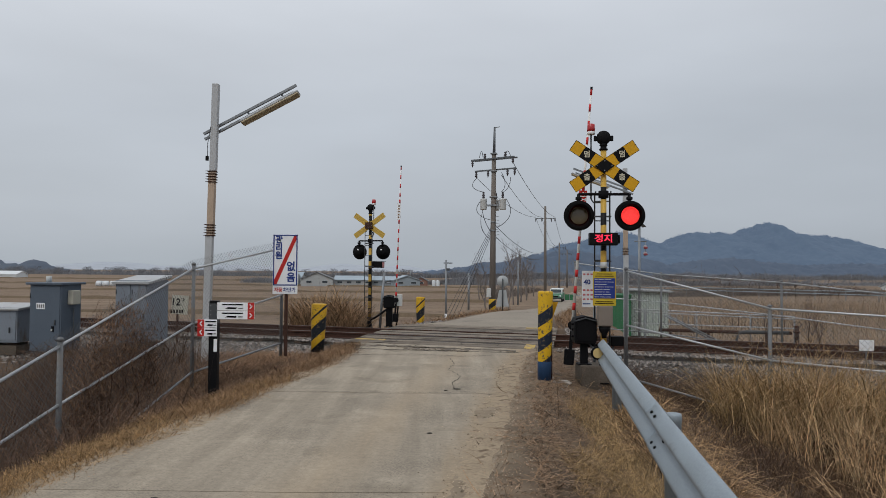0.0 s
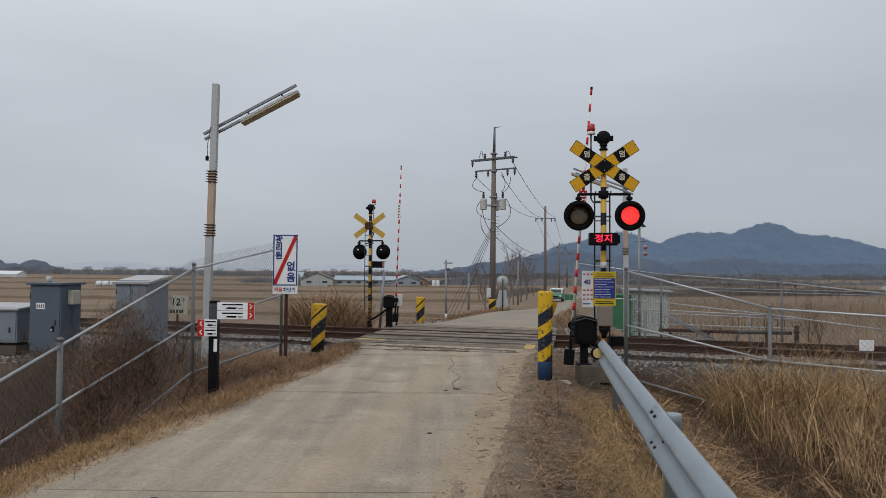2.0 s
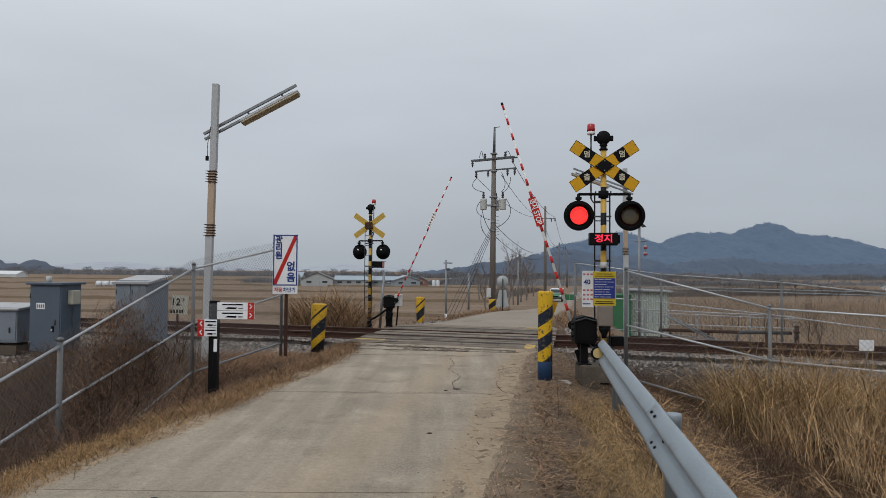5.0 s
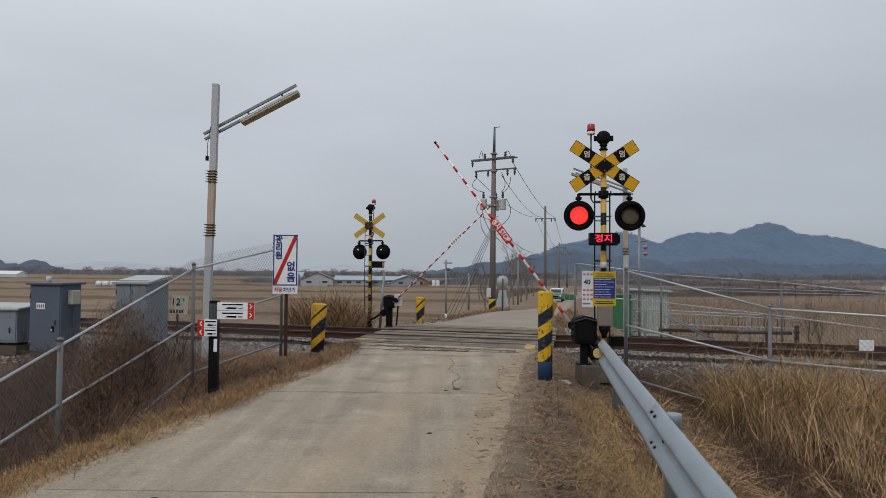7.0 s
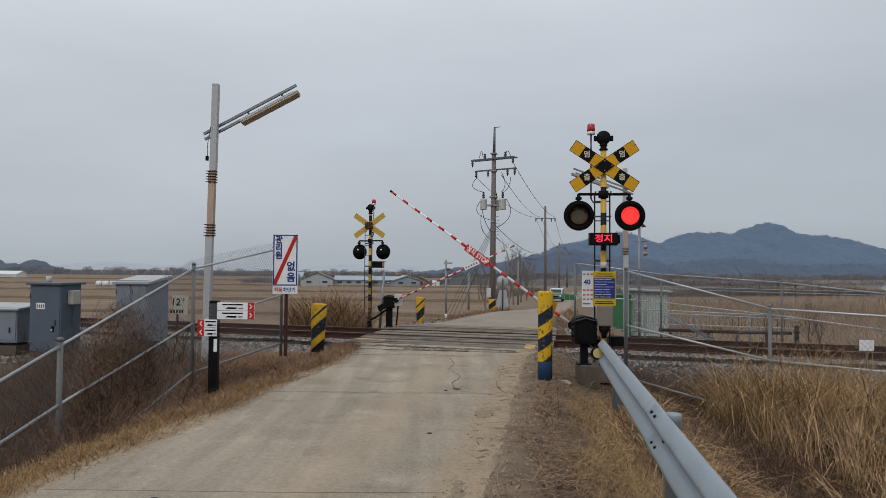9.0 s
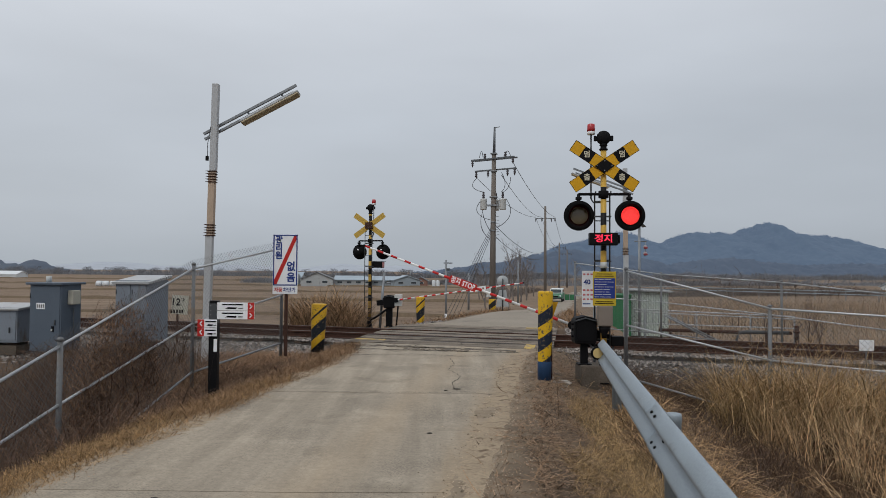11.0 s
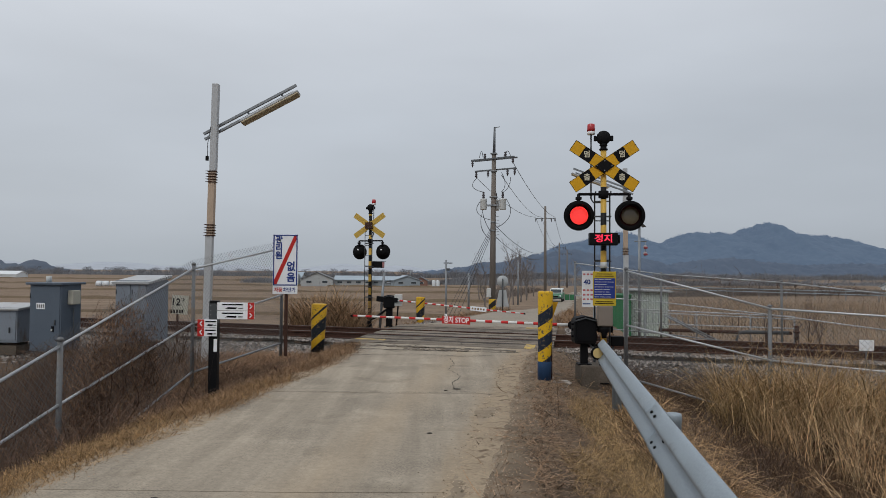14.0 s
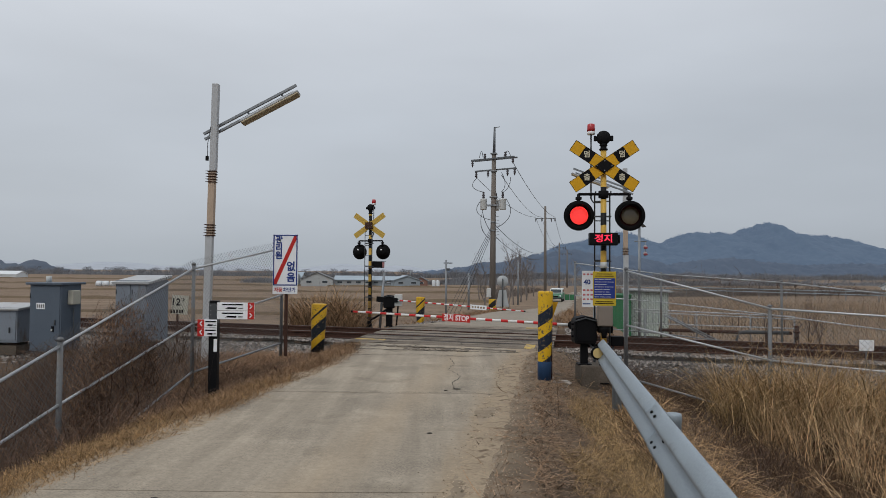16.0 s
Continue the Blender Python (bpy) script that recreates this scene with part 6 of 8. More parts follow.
# ---------------------------------------------------------------- guard rail
def guard_rail():
    g = thing("guard_rail", pose(0, 0, 0), "galvanised W-beam guard rail along the lane shoulder", "guard rail")
    prof = [(0.0, 0.155), (-0.02, 0.150), (-0.035, 0.135), (-0.080, 0.10), (-0.082, 0.075), (-0.035, 0.035), (-0.012, 0.015), (-0.012, -0.015), (-0.035, -0.035),
            (-0.082, -0.075), (-0.080, -0.10), (-0.035, -0.135), (-0.02, -0.150), (0.0, -0.155)]
    prof = prof + [(o + 0.006, z * 0.985) for o, z in prof[::-1]]

    def beam(y0, y1, lift=0.0):
        bm = bmesh.new()
        rings = []
        k = 8
        for i in range(k + 1):
            y = y0 + (y1 - y0) * i / k
            x = 0.85 + 0.1455 * y
            rings.append([bm.verts.new((x + o - lift, y, 0.42 + z * 1.25)) for o, z in prof])
        for q, w in zip(rings, rings[1:]):
            for j in range(len(q)):
                jj = (j + 1) % len(q)
                bm.faces.new((q[j], q[jj], w[jj], w[j])).smooth = True
        bm.faces.new(rings[0])
        bm.faces.new(rings[-1][::-1])
        return part("beam", bm, GALV_BEAM, g, "W-shaped steel beam")

    beam(10.42, 5.0)
    beam(5.36, 2.0, 0.007)
    beam(2.25, -2.0, 0.0)
    beam(-1.75, -6.0, 0.007)
    for y in (9.6, 5.38, 1.75, -2.2, -5.6):
        cap = -0.1 if y > 9 else -0.03
        x = 0.85 + 0.1455 * y + 0.115
        gz = float(ground_z(x, y)) - 0.2
        bm = bmesh.new()
        add_lathe(bm, [(0.062, gz), (0.062, 0.50 + cap), (0.066, 0.505 + cap), (0.066, 0.555 + cap), (0.060, 0.565 + cap), (0.03, 0.57 + cap), (0, 0.572 + cap)], 20, pose(x, y, 0))
        part("post", bm, GALV_BEAM, g, "round galvanised post with a cap")
        bm = bmesh.new()
        add_box(bm, (x - 0.07, y, 0.41), (0.09, 0.12, 0.2), 0.01)
        part("spacer", bm, GALV, g)
    for y, o, z, tilt in ((5.24, -0.060, 0.572, -48), (5.09, -0.060, 0.572, -48), (5.24, -0.061, 0.350, -48), (5.09, -0.061, 0.350, -48), (4.98, -0.018, 0.42, -88)):
        bm = bmesh.new()
        x = 0.85 + 0.1455 * y - 0.007 + o
        add_lathe(bm, [(0.024, 0), (0.023, 0.003), (0.012, 0.006), (0, 0.006)], 12, pose(x, y, z, 0, tilt, 0) @ Matrix.Diagonal((0.55, 1.0, 1, 1)))
        part("bolt", bm, BLACK_METAL, g, "dark bolt in the beam joint")
    # amber reflector at the end
    x = 0.85 + 0.1455 * 10.42
    r = lathed("reflector", [(0.085, 0.0), (0.085, 0.02), (0.072, 0.022), (0.0, 0.026)], REFLECTOR, g, "round amber reflector", 24, pose(x - 0.10, 10.35, 0.42) @ FACE)
    lathed("reflector_rim", [(0.086, -0.01), (0.098, -0.01), (0.098, 0.018), (0.086, 0.022)], BLACK_METAL, r, "", 24, pose(x - 0.10, 10.35, 0.42) @ FACE)


guard_rail()


# ---------------------------------------------------------------- utility poles
ARM_STEEL = mat("weathered_crossarm_steel", (0.11, 0.12, 0.13), 0.5, 0.3, var=0.2)


def utility_pole(m, h, arms, label, arm_turn=0.0):
    p = thing("utility_pole", m, label, "utility pole", "utility poles along the lane")
    tubed("pole", [(0, 0, -0.3), (0, 0, h)], [0.185, 0.115], POLE_CONCRETE, p, "tapered concrete pole", 16)
    ends = []
    for z, half, yoff in arms:
        bm = bmesh.new()
        for dy in (-0.16, 0.16) if yoff else (0.14,):
            add_box(bm, (0.0, dy, z), (half * 2, 0.075, 0.075), 0, pose(0, 0, 0, 0, 0, arm_turn))
        part("crossarm", bm, ARM_STEEL, p, "galvanised steel crossarm")
        for x in (-half * 0.94, -half * 0.35, half * 0.6, half * 0.94):
            hang = abs(x) > half * 0.9 or not yoff
            lathed("insulator", [(0.03, 0.03), (0.08, 0.07), (0.035, 0.12), (0.085, 0.16), (0.035, 0.21), (0.08, 0.25), (0.04, 0.3), (0.0, 0.42 if hang else 0.31)], PORCELAIN, p,
                   "brown porcelain insulator", 10, pose(0, 0, 0, 0, 0, arm_turn) @ pose(x, -0.16 if yoff else 0.14, z, 180 if hang else 0, 0, 0))
    return p


def sag_wire(bm, a, b, sag, r=0.012, k=14):
    pts = [(a[0] + (b[0] - a[0]) * i / k, a[1] + (b[1] - a[1]) * i / k, a[2] + (b[2] - a[2]) * i / k - sag * 4 * (i / k) * (1 - i / k)) for i in range(k + 1)]
    add_tube(bm, pts, r, 4, False)


TURN = -12.0
up1 = utility_pole(pose(2.66, 38.0, -0.95, 0, 0.4, TURN), 8.9, [(8.62, 1.36, True), (8.05, 1.30, False)], "concrete utility pole with transformers and two crossarms", -24.0)
tubed("top_mast", [(0, 0, 8.85), (0.02, 0, 10.35)], [0.085, 0.05], ARM_STEEL, up1, "thin steel extension mast", 8)
tubed("ground_wire_arm", [(0.02, 0, 10.32), (0.3, 0, 10.36)], 0.02, GALV, up1, sides=6)
for k, (dx, dy) in enumerate(((-0.52, -0.12), (0.52, -0.12), (0.08, 0.42))):
    t = lathed("transformer", [(0.165, 5.86), (0.18, 5.9), (0.18, 6.37), (0.19, 6.39), (0.19, 6.43), (0.1, 6.47), (0, 6.48)], PALE_BOX, up1, "pale grey drum transformer", 20, pose(dx, dy, 0))
    lathed("bushing", [(0.05, 6.45), (0.08, 6.5), (0.05, 6.56), (0.08, 6.62), (0.05, 6.7), (0.06, 6.8), (0, 6.84)], PORCELAIN, t, "dark porcelain bushing", 10, pose(dx, dy - 0.05, 0))
    boxed("hanger", (dx * 0.5, dy * 0.5, 6.1), (abs(dx) + 0.05, abs(dy) + 0.1, 0.09), GALV, t)
for z, w in ((7.95, 0.32), (8.9, 0.35), (6.55, 0.4), (5.2, 0.25), (4.75, 0.25)):
    boxed("pole_band", (0, -0.02, z), (w, 0.32, 0.06), GALV, up1, "", 0.01)
for (x0, z0, x1, z1, bul) in ((-0.85, 7.6, -0.5, 6.8, -0.42), (0.95, 7.6, 0.5, 6.75, 0.1), (0.45, 7.85, 0.45, 6.8, 0.2), (-0.68, 6.3, -0.12, 5.3, -0.42), (0.7, 6.45, 0.15, 4.85, 0.5), (-0.62, 6.3, -0.1, 4.7, -0.1),
                              (-0.75, 8.65, -0.55, 8.65, 0.0), (0.55, 8.65, 0.95, 8.65, 0.0), (-0.6, 5.6, -0.15, 4.3, -0.2)):
    pts = []
    for i in range(13):
        f = i / 12
        arc = 4 * f * (1 - f)
        pts.append((x0 + (x1 - x0) * f + bul * arc, -0.25, z0 + (z1 - z0) * f + (0.35 * arc if bul == 0 else -0.1 * arc)))
    tubed("jumper_cable", pts, 0.016, CABLE, up1, sides=5)
rngp = random.Random(5)
for i in range(9):
    z = 4.3 + i * 0.17
    tubed("pole_step", [(0.1, -0.12, z), (0.28 + rngp.random() * 0.1, -0.16, z + 0.08 * rngp.uniform(-1, 1))], 0.012, GALV, up1, sides=5)
boxed("pole_box", (-0.16, -0.2, 1.4), (0.24, 0.2, 0.48), PALE_BOX, up1, "pale grey meter box on the pole", 0.03)
GUARD = striped("pole_guard_bands", (0.58, 0.36, 0.03), (0.02, 0.02, 0.02), 0.6, 0.5, 0.8, 0.0, chip=0.05)
lathed("pole_guard", [(0.195, 0.1), (0.195, 1.15), (0.185, 1.17)], GUARD, up1, "yellow and black reflective wrap", 16, pose(0.0, 0, -0.1))

up2 = utility_pole(pose(11.29, 78.0, -1.75, 0, 0, TURN), 10.6, [(9.25, 1.12, False)], "plain concrete utility pole beyond the crossing")
up3 = utility_pole(pose(20.1, 122.0, -1.75, 0, 0, TURN), 8.4, [(7.6, 1.12, False)], "plain concrete utility pole far along the lane")
up4 = utility_pole(pose(29.0, 165.0, -1.75, 0, 0, TURN), 8.4, [(7.6, 1.12, False)], "plain concrete utility pole far along the lane")
lines = thing("power_line", pose(0, 0, 0), "black overhead power lines strung from pole to pole", "power line", kind="structure")


def pole_point(m, x, z):
    return tuple(m @ Vector((x, 0, z)))


for x, x2, z in ((1.1, 1.05, 8.62), (0.45, -0.4, 8.0), (-1.1, -1.05, 8.05)):
    bm = bmesh.new()
    a, b = tuple(up1.matrix_basis @ Vector((x, -x * 0.44, z - 0.3))), pole_point(up2.matrix_basis, x2, 9.4)
    sag_wire(bm, a, b, 0.55, 0.018)
    c2, d2 = pole_point(up3.matrix_basis, x2, 7.8), pole_point(up4.matrix_basis, x2, 7.8)
    sag_wire(bm, b, c2, 0.9, 0.02)
    sag_wire(bm, c2, d2, 0.9, 0.02)
    part("wire", bm, CABLE, lines)
for z1, z2 in ((5.0, 5.6), (4.4, 5.0)):
    bm = bmesh.new()
    sag_wire(bm, pole_point(up1.matrix_basis, 0.15, z1), pole_point(up2.matrix_basis, -0.1, z2), 0.7, 0.018)
    part("wire", bm, CABLE, lines)
# guy wires down to the field, and the short pole beside them
for i, (x, y, z1) in enumerate(((-0.45, 35.5, 4.9), (-0.2, 36.0, 4.75), (0.05, 36.4, 4.6), (0.4, 36.8, 4.45))):
    bm = bmesh.new()
    add_tube(bm, [pole_point(up1.matrix_basis, -0.12, z1), (x, y, float(ground_z(x, y)) - 0.1)], 0.014, 4, False)
    part("guy_wire", bm, CABLE, lines)
sp = thing("short_pole", pose(0.2, 44.0, -1.6), "thin grey service pole with a small crossarm", "utility pole")
tubed("pole", [(0, 0, -0.2), (0, 0, 3.9)], [0.07, 0.06], GALV, sp, sides=10)
boxed("crossarm", (0.12, 0, 3.7), (0.55, 0.06, 0.06), STEEL_DARK, sp)
tubed("base_wrap", [(0, 0, 0.05), (0, 0, 0.55)], 0.074, SIGN_WHITE, sp, "white wrap at the foot", 10)
boxed("bracket", (0.12, 0, 3.3), (0.2, 0.12, 0.14), STEEL_DARK, sp)


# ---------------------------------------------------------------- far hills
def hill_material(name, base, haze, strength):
    # distance haze is painted in: the hill surface itself gives off a blue glow
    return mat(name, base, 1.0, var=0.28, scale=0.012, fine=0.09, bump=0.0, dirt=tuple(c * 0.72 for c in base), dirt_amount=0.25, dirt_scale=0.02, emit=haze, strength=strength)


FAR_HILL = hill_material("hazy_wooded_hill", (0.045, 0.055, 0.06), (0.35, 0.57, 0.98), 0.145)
MID_HILL = hill_material("hazy_grey_wooded_hill", (0.036, 0.042, 0.05), (0.37, 0.54, 0.86), 0.12)
KNOLL = hill_material("haze_blue_wooded_knoll", (0.04, 0.044, 0.05), (0.42, 0.55, 0.80), 0.12)
FAINT_HILL = hill_material("faint_haze_far_hill", (0.15, 0.16, 0.175), (0.52, 0.58, 0.68), 0.40)


def hill_z(bumps, gx, gy, seed):
    acc = np.zeros_like(gx)
    for x, y, h, rx, ry in bumps:
        acc += (h * np.exp(-((gx - x) / rx) ** 2 - ((gy - y) / ry) ** 2)) ** 3
    z = acc ** (1 / 3)
    return z * (1 + 0.05 * lumpy(gx / 40, gy / 50, seed) + 0.03 * lumpy(gx / 13, gy / 17, seed + 4))


def hills(name, bumps, x0, x1, y0, y1, step, material, label, rough, seed):
    xs, ys = np.arange(x0, x1, float(step)), np.arange(y0, y1, step * 1.5)
    gx, gy = np.meshgrid(xs, ys)
    z = hill_z(bumps, gx, gy, seed)
    rng = np.random.default_rng(seed)
    crown = rng.normal(0, 1, gx.shape)
    crown = (crown + np.roll(crown, 1, 1) + np.roll(crown, 1, 0)) / 1.7
    z = FIELD - 3 + z + rough * crown * np.clip(z / 8, 0, 1)
    nx, ny = len(xs), len(ys)
    faces = [(j * nx + i, j * nx + i + 1, (j + 1) * nx + i + 1, (j + 1) * nx + i) for j in range(ny - 1) for i in range(nx - 1)]
    ob = new(name, raw_mesh(name, np.stack([gx, gy, z], -1).reshape(-1, 3).tolist(), faces, material, True))
    return tagged(ob, label, "hill", kind="structure")


def hill_wood(bumps, n, x0, x1, y0, y1, h0, h1, width, material, label, seed, hill_seed):
    """Bare trees standing on a hill, one upright stroke each."""
    rng = np.random.default_rng(seed)
    x, y = rng.uniform(x0, x1, n), rng.uniform(y0, y1, n)
    z = hill_z(bumps, x, y, hill_seed)
    k = z > 6
    pts = np.stack([x, y, FIELD - 4 + z], -1)[k]
    return blades("hill_wood", pts, rng.uniform(h0, h1, len(pts)), width, 0.25, material, label, "trees", seed, droop=0.2)


RIDGE = [(87, 1420, 13, 120, 140), (186, 1440, 29, 119, 160), (267, 1500, 61, 89, 200), (337, 1500, 73, 88, 200), (397, 1510, 80, 92, 220), (505, 1490, 69, 84, 220),
         (539, 1510, 75, 81, 220), (593, 1500, 83, 60, 220), (648, 1500, 94, 50, 220), (687, 1500, 104, 36, 220), (724, 1500, 83, 50, 220), (761, 1510, 76, 66, 220),
         (809, 1500, 69, 77, 220), (855, 1500, 63, 86, 220), (928, 1510, 47, 120, 200), (560, 1330, 30, 60, 90), (700, 1300, 34, 50, 110), (420, 1340, 26, 60, 90), (830, 1320, 26, 60, 90)]
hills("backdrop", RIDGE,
      -120, 1500, 1150, 1800, 7, FAR_HILL, "long wooded hill ridge, tinted blue-grey for haze", 1.6, 3)
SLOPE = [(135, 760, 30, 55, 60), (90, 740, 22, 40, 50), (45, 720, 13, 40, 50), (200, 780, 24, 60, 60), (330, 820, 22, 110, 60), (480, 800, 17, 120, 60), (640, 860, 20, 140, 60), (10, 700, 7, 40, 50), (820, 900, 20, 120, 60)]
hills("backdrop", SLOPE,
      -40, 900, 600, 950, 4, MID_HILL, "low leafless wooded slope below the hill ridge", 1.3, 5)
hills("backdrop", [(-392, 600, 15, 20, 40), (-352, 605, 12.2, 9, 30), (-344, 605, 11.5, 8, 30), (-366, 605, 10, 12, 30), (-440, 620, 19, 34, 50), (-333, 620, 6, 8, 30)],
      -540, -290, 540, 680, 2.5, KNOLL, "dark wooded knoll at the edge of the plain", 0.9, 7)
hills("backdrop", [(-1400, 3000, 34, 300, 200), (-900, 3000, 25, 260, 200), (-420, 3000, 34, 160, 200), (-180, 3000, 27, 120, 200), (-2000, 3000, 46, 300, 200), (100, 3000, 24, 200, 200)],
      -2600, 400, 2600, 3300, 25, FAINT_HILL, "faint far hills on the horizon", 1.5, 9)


# crest trees carry their haze as blue emission, like the ridge below them
HILL_TREES = mat("haze_glow_hill_trees", (0.06, 0.07, 0.075), 1.0, var=0.2, scale=0.02, fine=0.2, island=0.5, bump=0, emit=(0.40, 0.57, 0.90), strength=0.19)
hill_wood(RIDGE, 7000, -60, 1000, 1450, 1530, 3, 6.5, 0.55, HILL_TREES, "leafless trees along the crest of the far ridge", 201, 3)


def road_rail():
    g = thing("guard_rail", pose(0, 0, 0), "long pale guard rail of a road across the marsh", "guard rail")
    a, b = Vector((30.0, 129.0, -0.8)), Vector((60.0, 90.0, -0.8))
    for dz in (0.0, -0.42):
        tubed("rail", [a + Vector((0, 0, dz)), b + Vector((0, 0, dz))], 0.075, GALV_BEAM, g, "pale steel rail", 8)
    for i in range(13):
        q = a.lerp(b, i / 12)
        tubed("post", [(q.x, q.y, float(ground_z(q.x, q.y)) - 0.2), (q.x, q.y, q.z)], 0.06, GALV, g, sides=8)


road_rail()


# ---------------------------------------------------------------- beyond the track, near
street_lamp(pose(6.22, 24.0, -0.1, 0, 0, 180), "pale square street lamp pole with an inclined arm across the track", 20.0, 5.25)

MARSH_SHED = mat("pale_green_corrugated_sheet", (0.42, 0.47, 0.43), 0.6, var=0.12, scale=1.5, dirt=(0.25, 0.2, 0.15), dirt_amount=0.12, streak=0.3)
GREEN_SHEET = mat("green_painted_sheet", (0.038, 0.15, 0.07), 0.7, var=0.2, scale=2)
SHED_ROOF = mat("grey_sheet_roof", (0.24, 0.25, 0.25), 0.6, 0.1, var=0.15, scale=1.0)


def corrugated(w, h, step=0.11, depth=0.03):
    """A standing corrugated sheet along x, from the origin up."""
    bm = bmesh.new()
    n = int(w / step) * 2
    front = [[bm.verts.new((-w / 2 + w * i / n, depth if i % 2 else 0.0, z)) for z in (0, h)] for i in range(n + 1)]
    back = [[bm.verts.new((-w / 2 + w * i / n, 0.05 + (depth if i % 2 else 0.0), z)) for z in (0, h)] for i in range(n + 1)]
    for q, w2 in zip(front, front[1:]):
        bm.faces.new((q[0], w2[0], w2[1], q[1]))
    for q, w2 in zip(back, back[1:]):
        bm.faces.new((q[0], q[1], w2[1], w2[0]))
    for q, w2 in zip(zip(front, front[1:]), zip(back, back[1:])):
        bm.faces.new((q[0][1], q[1][1], w2[1][1], w2[0][1]))
    return bm


sh = thing("shed", pose(9.75, 34.0, -1.45, 0, 0, -14), "low pale green corrugated metal shed beside the lane", "shed")
for dy, turn in ((0, 0), (3.0, 180)):
    w = part("wall", corrugated(2.1, 2.1), MARSH_SHED, sh, "corrugated sheet wall")
    w.matrix_basis = pose(0, dy, 0, 0, 0, turn)
for dx, turn in ((-1.05, -90), (1.05, 90)):
    w = part("wall", corrugated(3.0, 2.1), MARSH_SHED, sh, "corrugated sheet wall")
    w.matrix_basis = pose(dx, 1.5, 0, 0, 0, turn)
boxed("roof", (0, 1.5, 2.16), (2.4, 3.4, 0.07), SHED_ROOF, sh, "grey sheet roof", 0.01, pose(0, 0, 0, 0, 2, 0))
gp = thing("green_container", pose(8.25, 33.5, -1.4, 0, 0, -14), "green metal container beside the pale shed", "container")
w = part("side_panel", corrugated(1.3, 1.9, 0.2, 0.02), GREEN_SHEET, gp)
w = part("end_panel", corrugated(2.2, 1.9, 0.2, 0.02), GREEN_SHEET, gp)
w.matrix_basis = pose(0.62, 1.12, 0, 0, 0, 90)
w = part("end_panel", corrugated(2.2, 1.9, 0.2, 0.02), GREEN_SHEET, gp)
w.matrix_basis = pose(-0.62, 1.12, 0, 0, 0, -90)
boxed("top_panel", (0, 1.1, 1.92), (1.34, 2.3, 0.05), GREEN_SHEET, gp)


def pipe_bridge():
    g = thing("pipe_bridge", pose(10.1, 25.2, -0.46, 0, 0, -20), "rusty pipe on low supports with a pale handrail above it", "pipe")
    tubed("pipe", [(-2.3, 0, -0.04), (0.45, 0, -0.03), (2.1, 0, -0.0)], 0.06, RUST, g, "brown rusty pipe", 12)
    tubed("pipe_elbow", [(0.30, -0.14, -0.62), (0.34, -0.14, -0.14), (0.44, -0.14, -0.02), (0.62, -0.14, 0.0), (2.0, -0.14, 0.02)], 0.058, STEEL_DARK, g, "dark pipe that bends down to the ground", 12)
    valve = tubed("valve_stand", [(2.25, -0.05, -1.1), (2.25, -0.05, 0.26)], 0.075, RUST, g, "stout rusty valve stand", 12)
    lathed("flange", [(0.12, 0.0), (0.12, 0.05), (0.08, 0.06)], RUST, valve, "", 14, pose(2.25, -0.05, 0.02))
    tubed("valve_wheel", [(2.25 + 0.14 * math.cos(a * math.pi / 6), -0.09, 0.3 + 0.1 * math.sin(a * math.pi / 6)) for a in range(13)], 0.014, RUST, valve, "", 6)
    for x in (-1.9, -0.6, 1.3):
        boxed("support", (x, 0, -0.62), (0.09, 0.12, 1.15), RUST, g, "", 0.01)
    for za, zb, r in ((0.69, 0.56, 0.024), (0.59, 0.47, 0.02), (0.17, 0.15, 0.022)):
        tubed("handrail", [(-3.2, 0.15, za), (2.2, 0.15, zb)], r, PIPE, g, "pale steel handrail", 8)
    for i in range(25):
        x = -2.95 + i * 0.21
        tubed("baluster", [(x, 0.15, 0.16), (x, 0.15, 0.6 - 0.024 * (x + 2.3))], 0.011, RUST if i > 13 else GALV, g, sides=6)
    for x in (-2.8, -1.0, 0.8, 2.2):
        tubed("rail_post", [(x, 0.15, -1.3), (x, 0.15, 0.66 - 0.029 * (x + 2.3))], 0.028, GALV, g, sides=8)


pipe_bridge()
st = thing("fence_stay", pose(6.9, 21.2, 0), "diagonal galvanised stay tube behind the far fence", "fence stay")
tubed("tube", [(-0.26, 0.04, 0.33), (1.3, -0.2, -0.5)], 0.026, GALV, st, "", 8)
tubed("tube", [(-0.16, 0.04, 0.33), (1.46, -0.2, -0.5)], 0.022, GALV, st, "", 8)

HEAD_GREY = mat("pinkish_grey_lamp_head", (0.34, 0.30, 0.31), 0.5, var=0.12)
RED_DULL = mat("dull_red_paint", (0.26, 0.05, 0.06), 0.6, var=0.15)
PINK_MARK = mat("faded_red_print", (0.52, 0.16, 0.17), 0.6, var=0.1)
wp = thing("white_marker", pose(8.08, 13.5, -0.6), "square white marker plate on a thin stake", "railway sign")
boxed("plate", (0, 0, 0.84), (0.28, 0.012, 0.21), SIGN_WHITE, wp, "plain white plate", 0.003)
tubed("stake", [(0, 0.02, -0.1), (0, 0.02, 0.9)], 0.014, STEEL_DARK, wp, sides=6)

nb = thing("notice_sign", pose(2.61, 12.5, -0.27), "white notice sign with red and blue marks behind the signal mast", "sign")
pl = boxed("plate", (0, 0, 1.57), (0.30, 0.012, 0.64), SIGN_WHITE, nb, "white plate", 0.003)
for k, (z, n) in enumerate(((1.83, 4), (1.55, 3), (1.47, 3), (1.39, 3))):
    for i in range(n):
        boxed("red_writing", (-0.11 + i * 0.065, -0.0075, z), (0.042, 0.003, 0.03), PINK_MARK, pl)
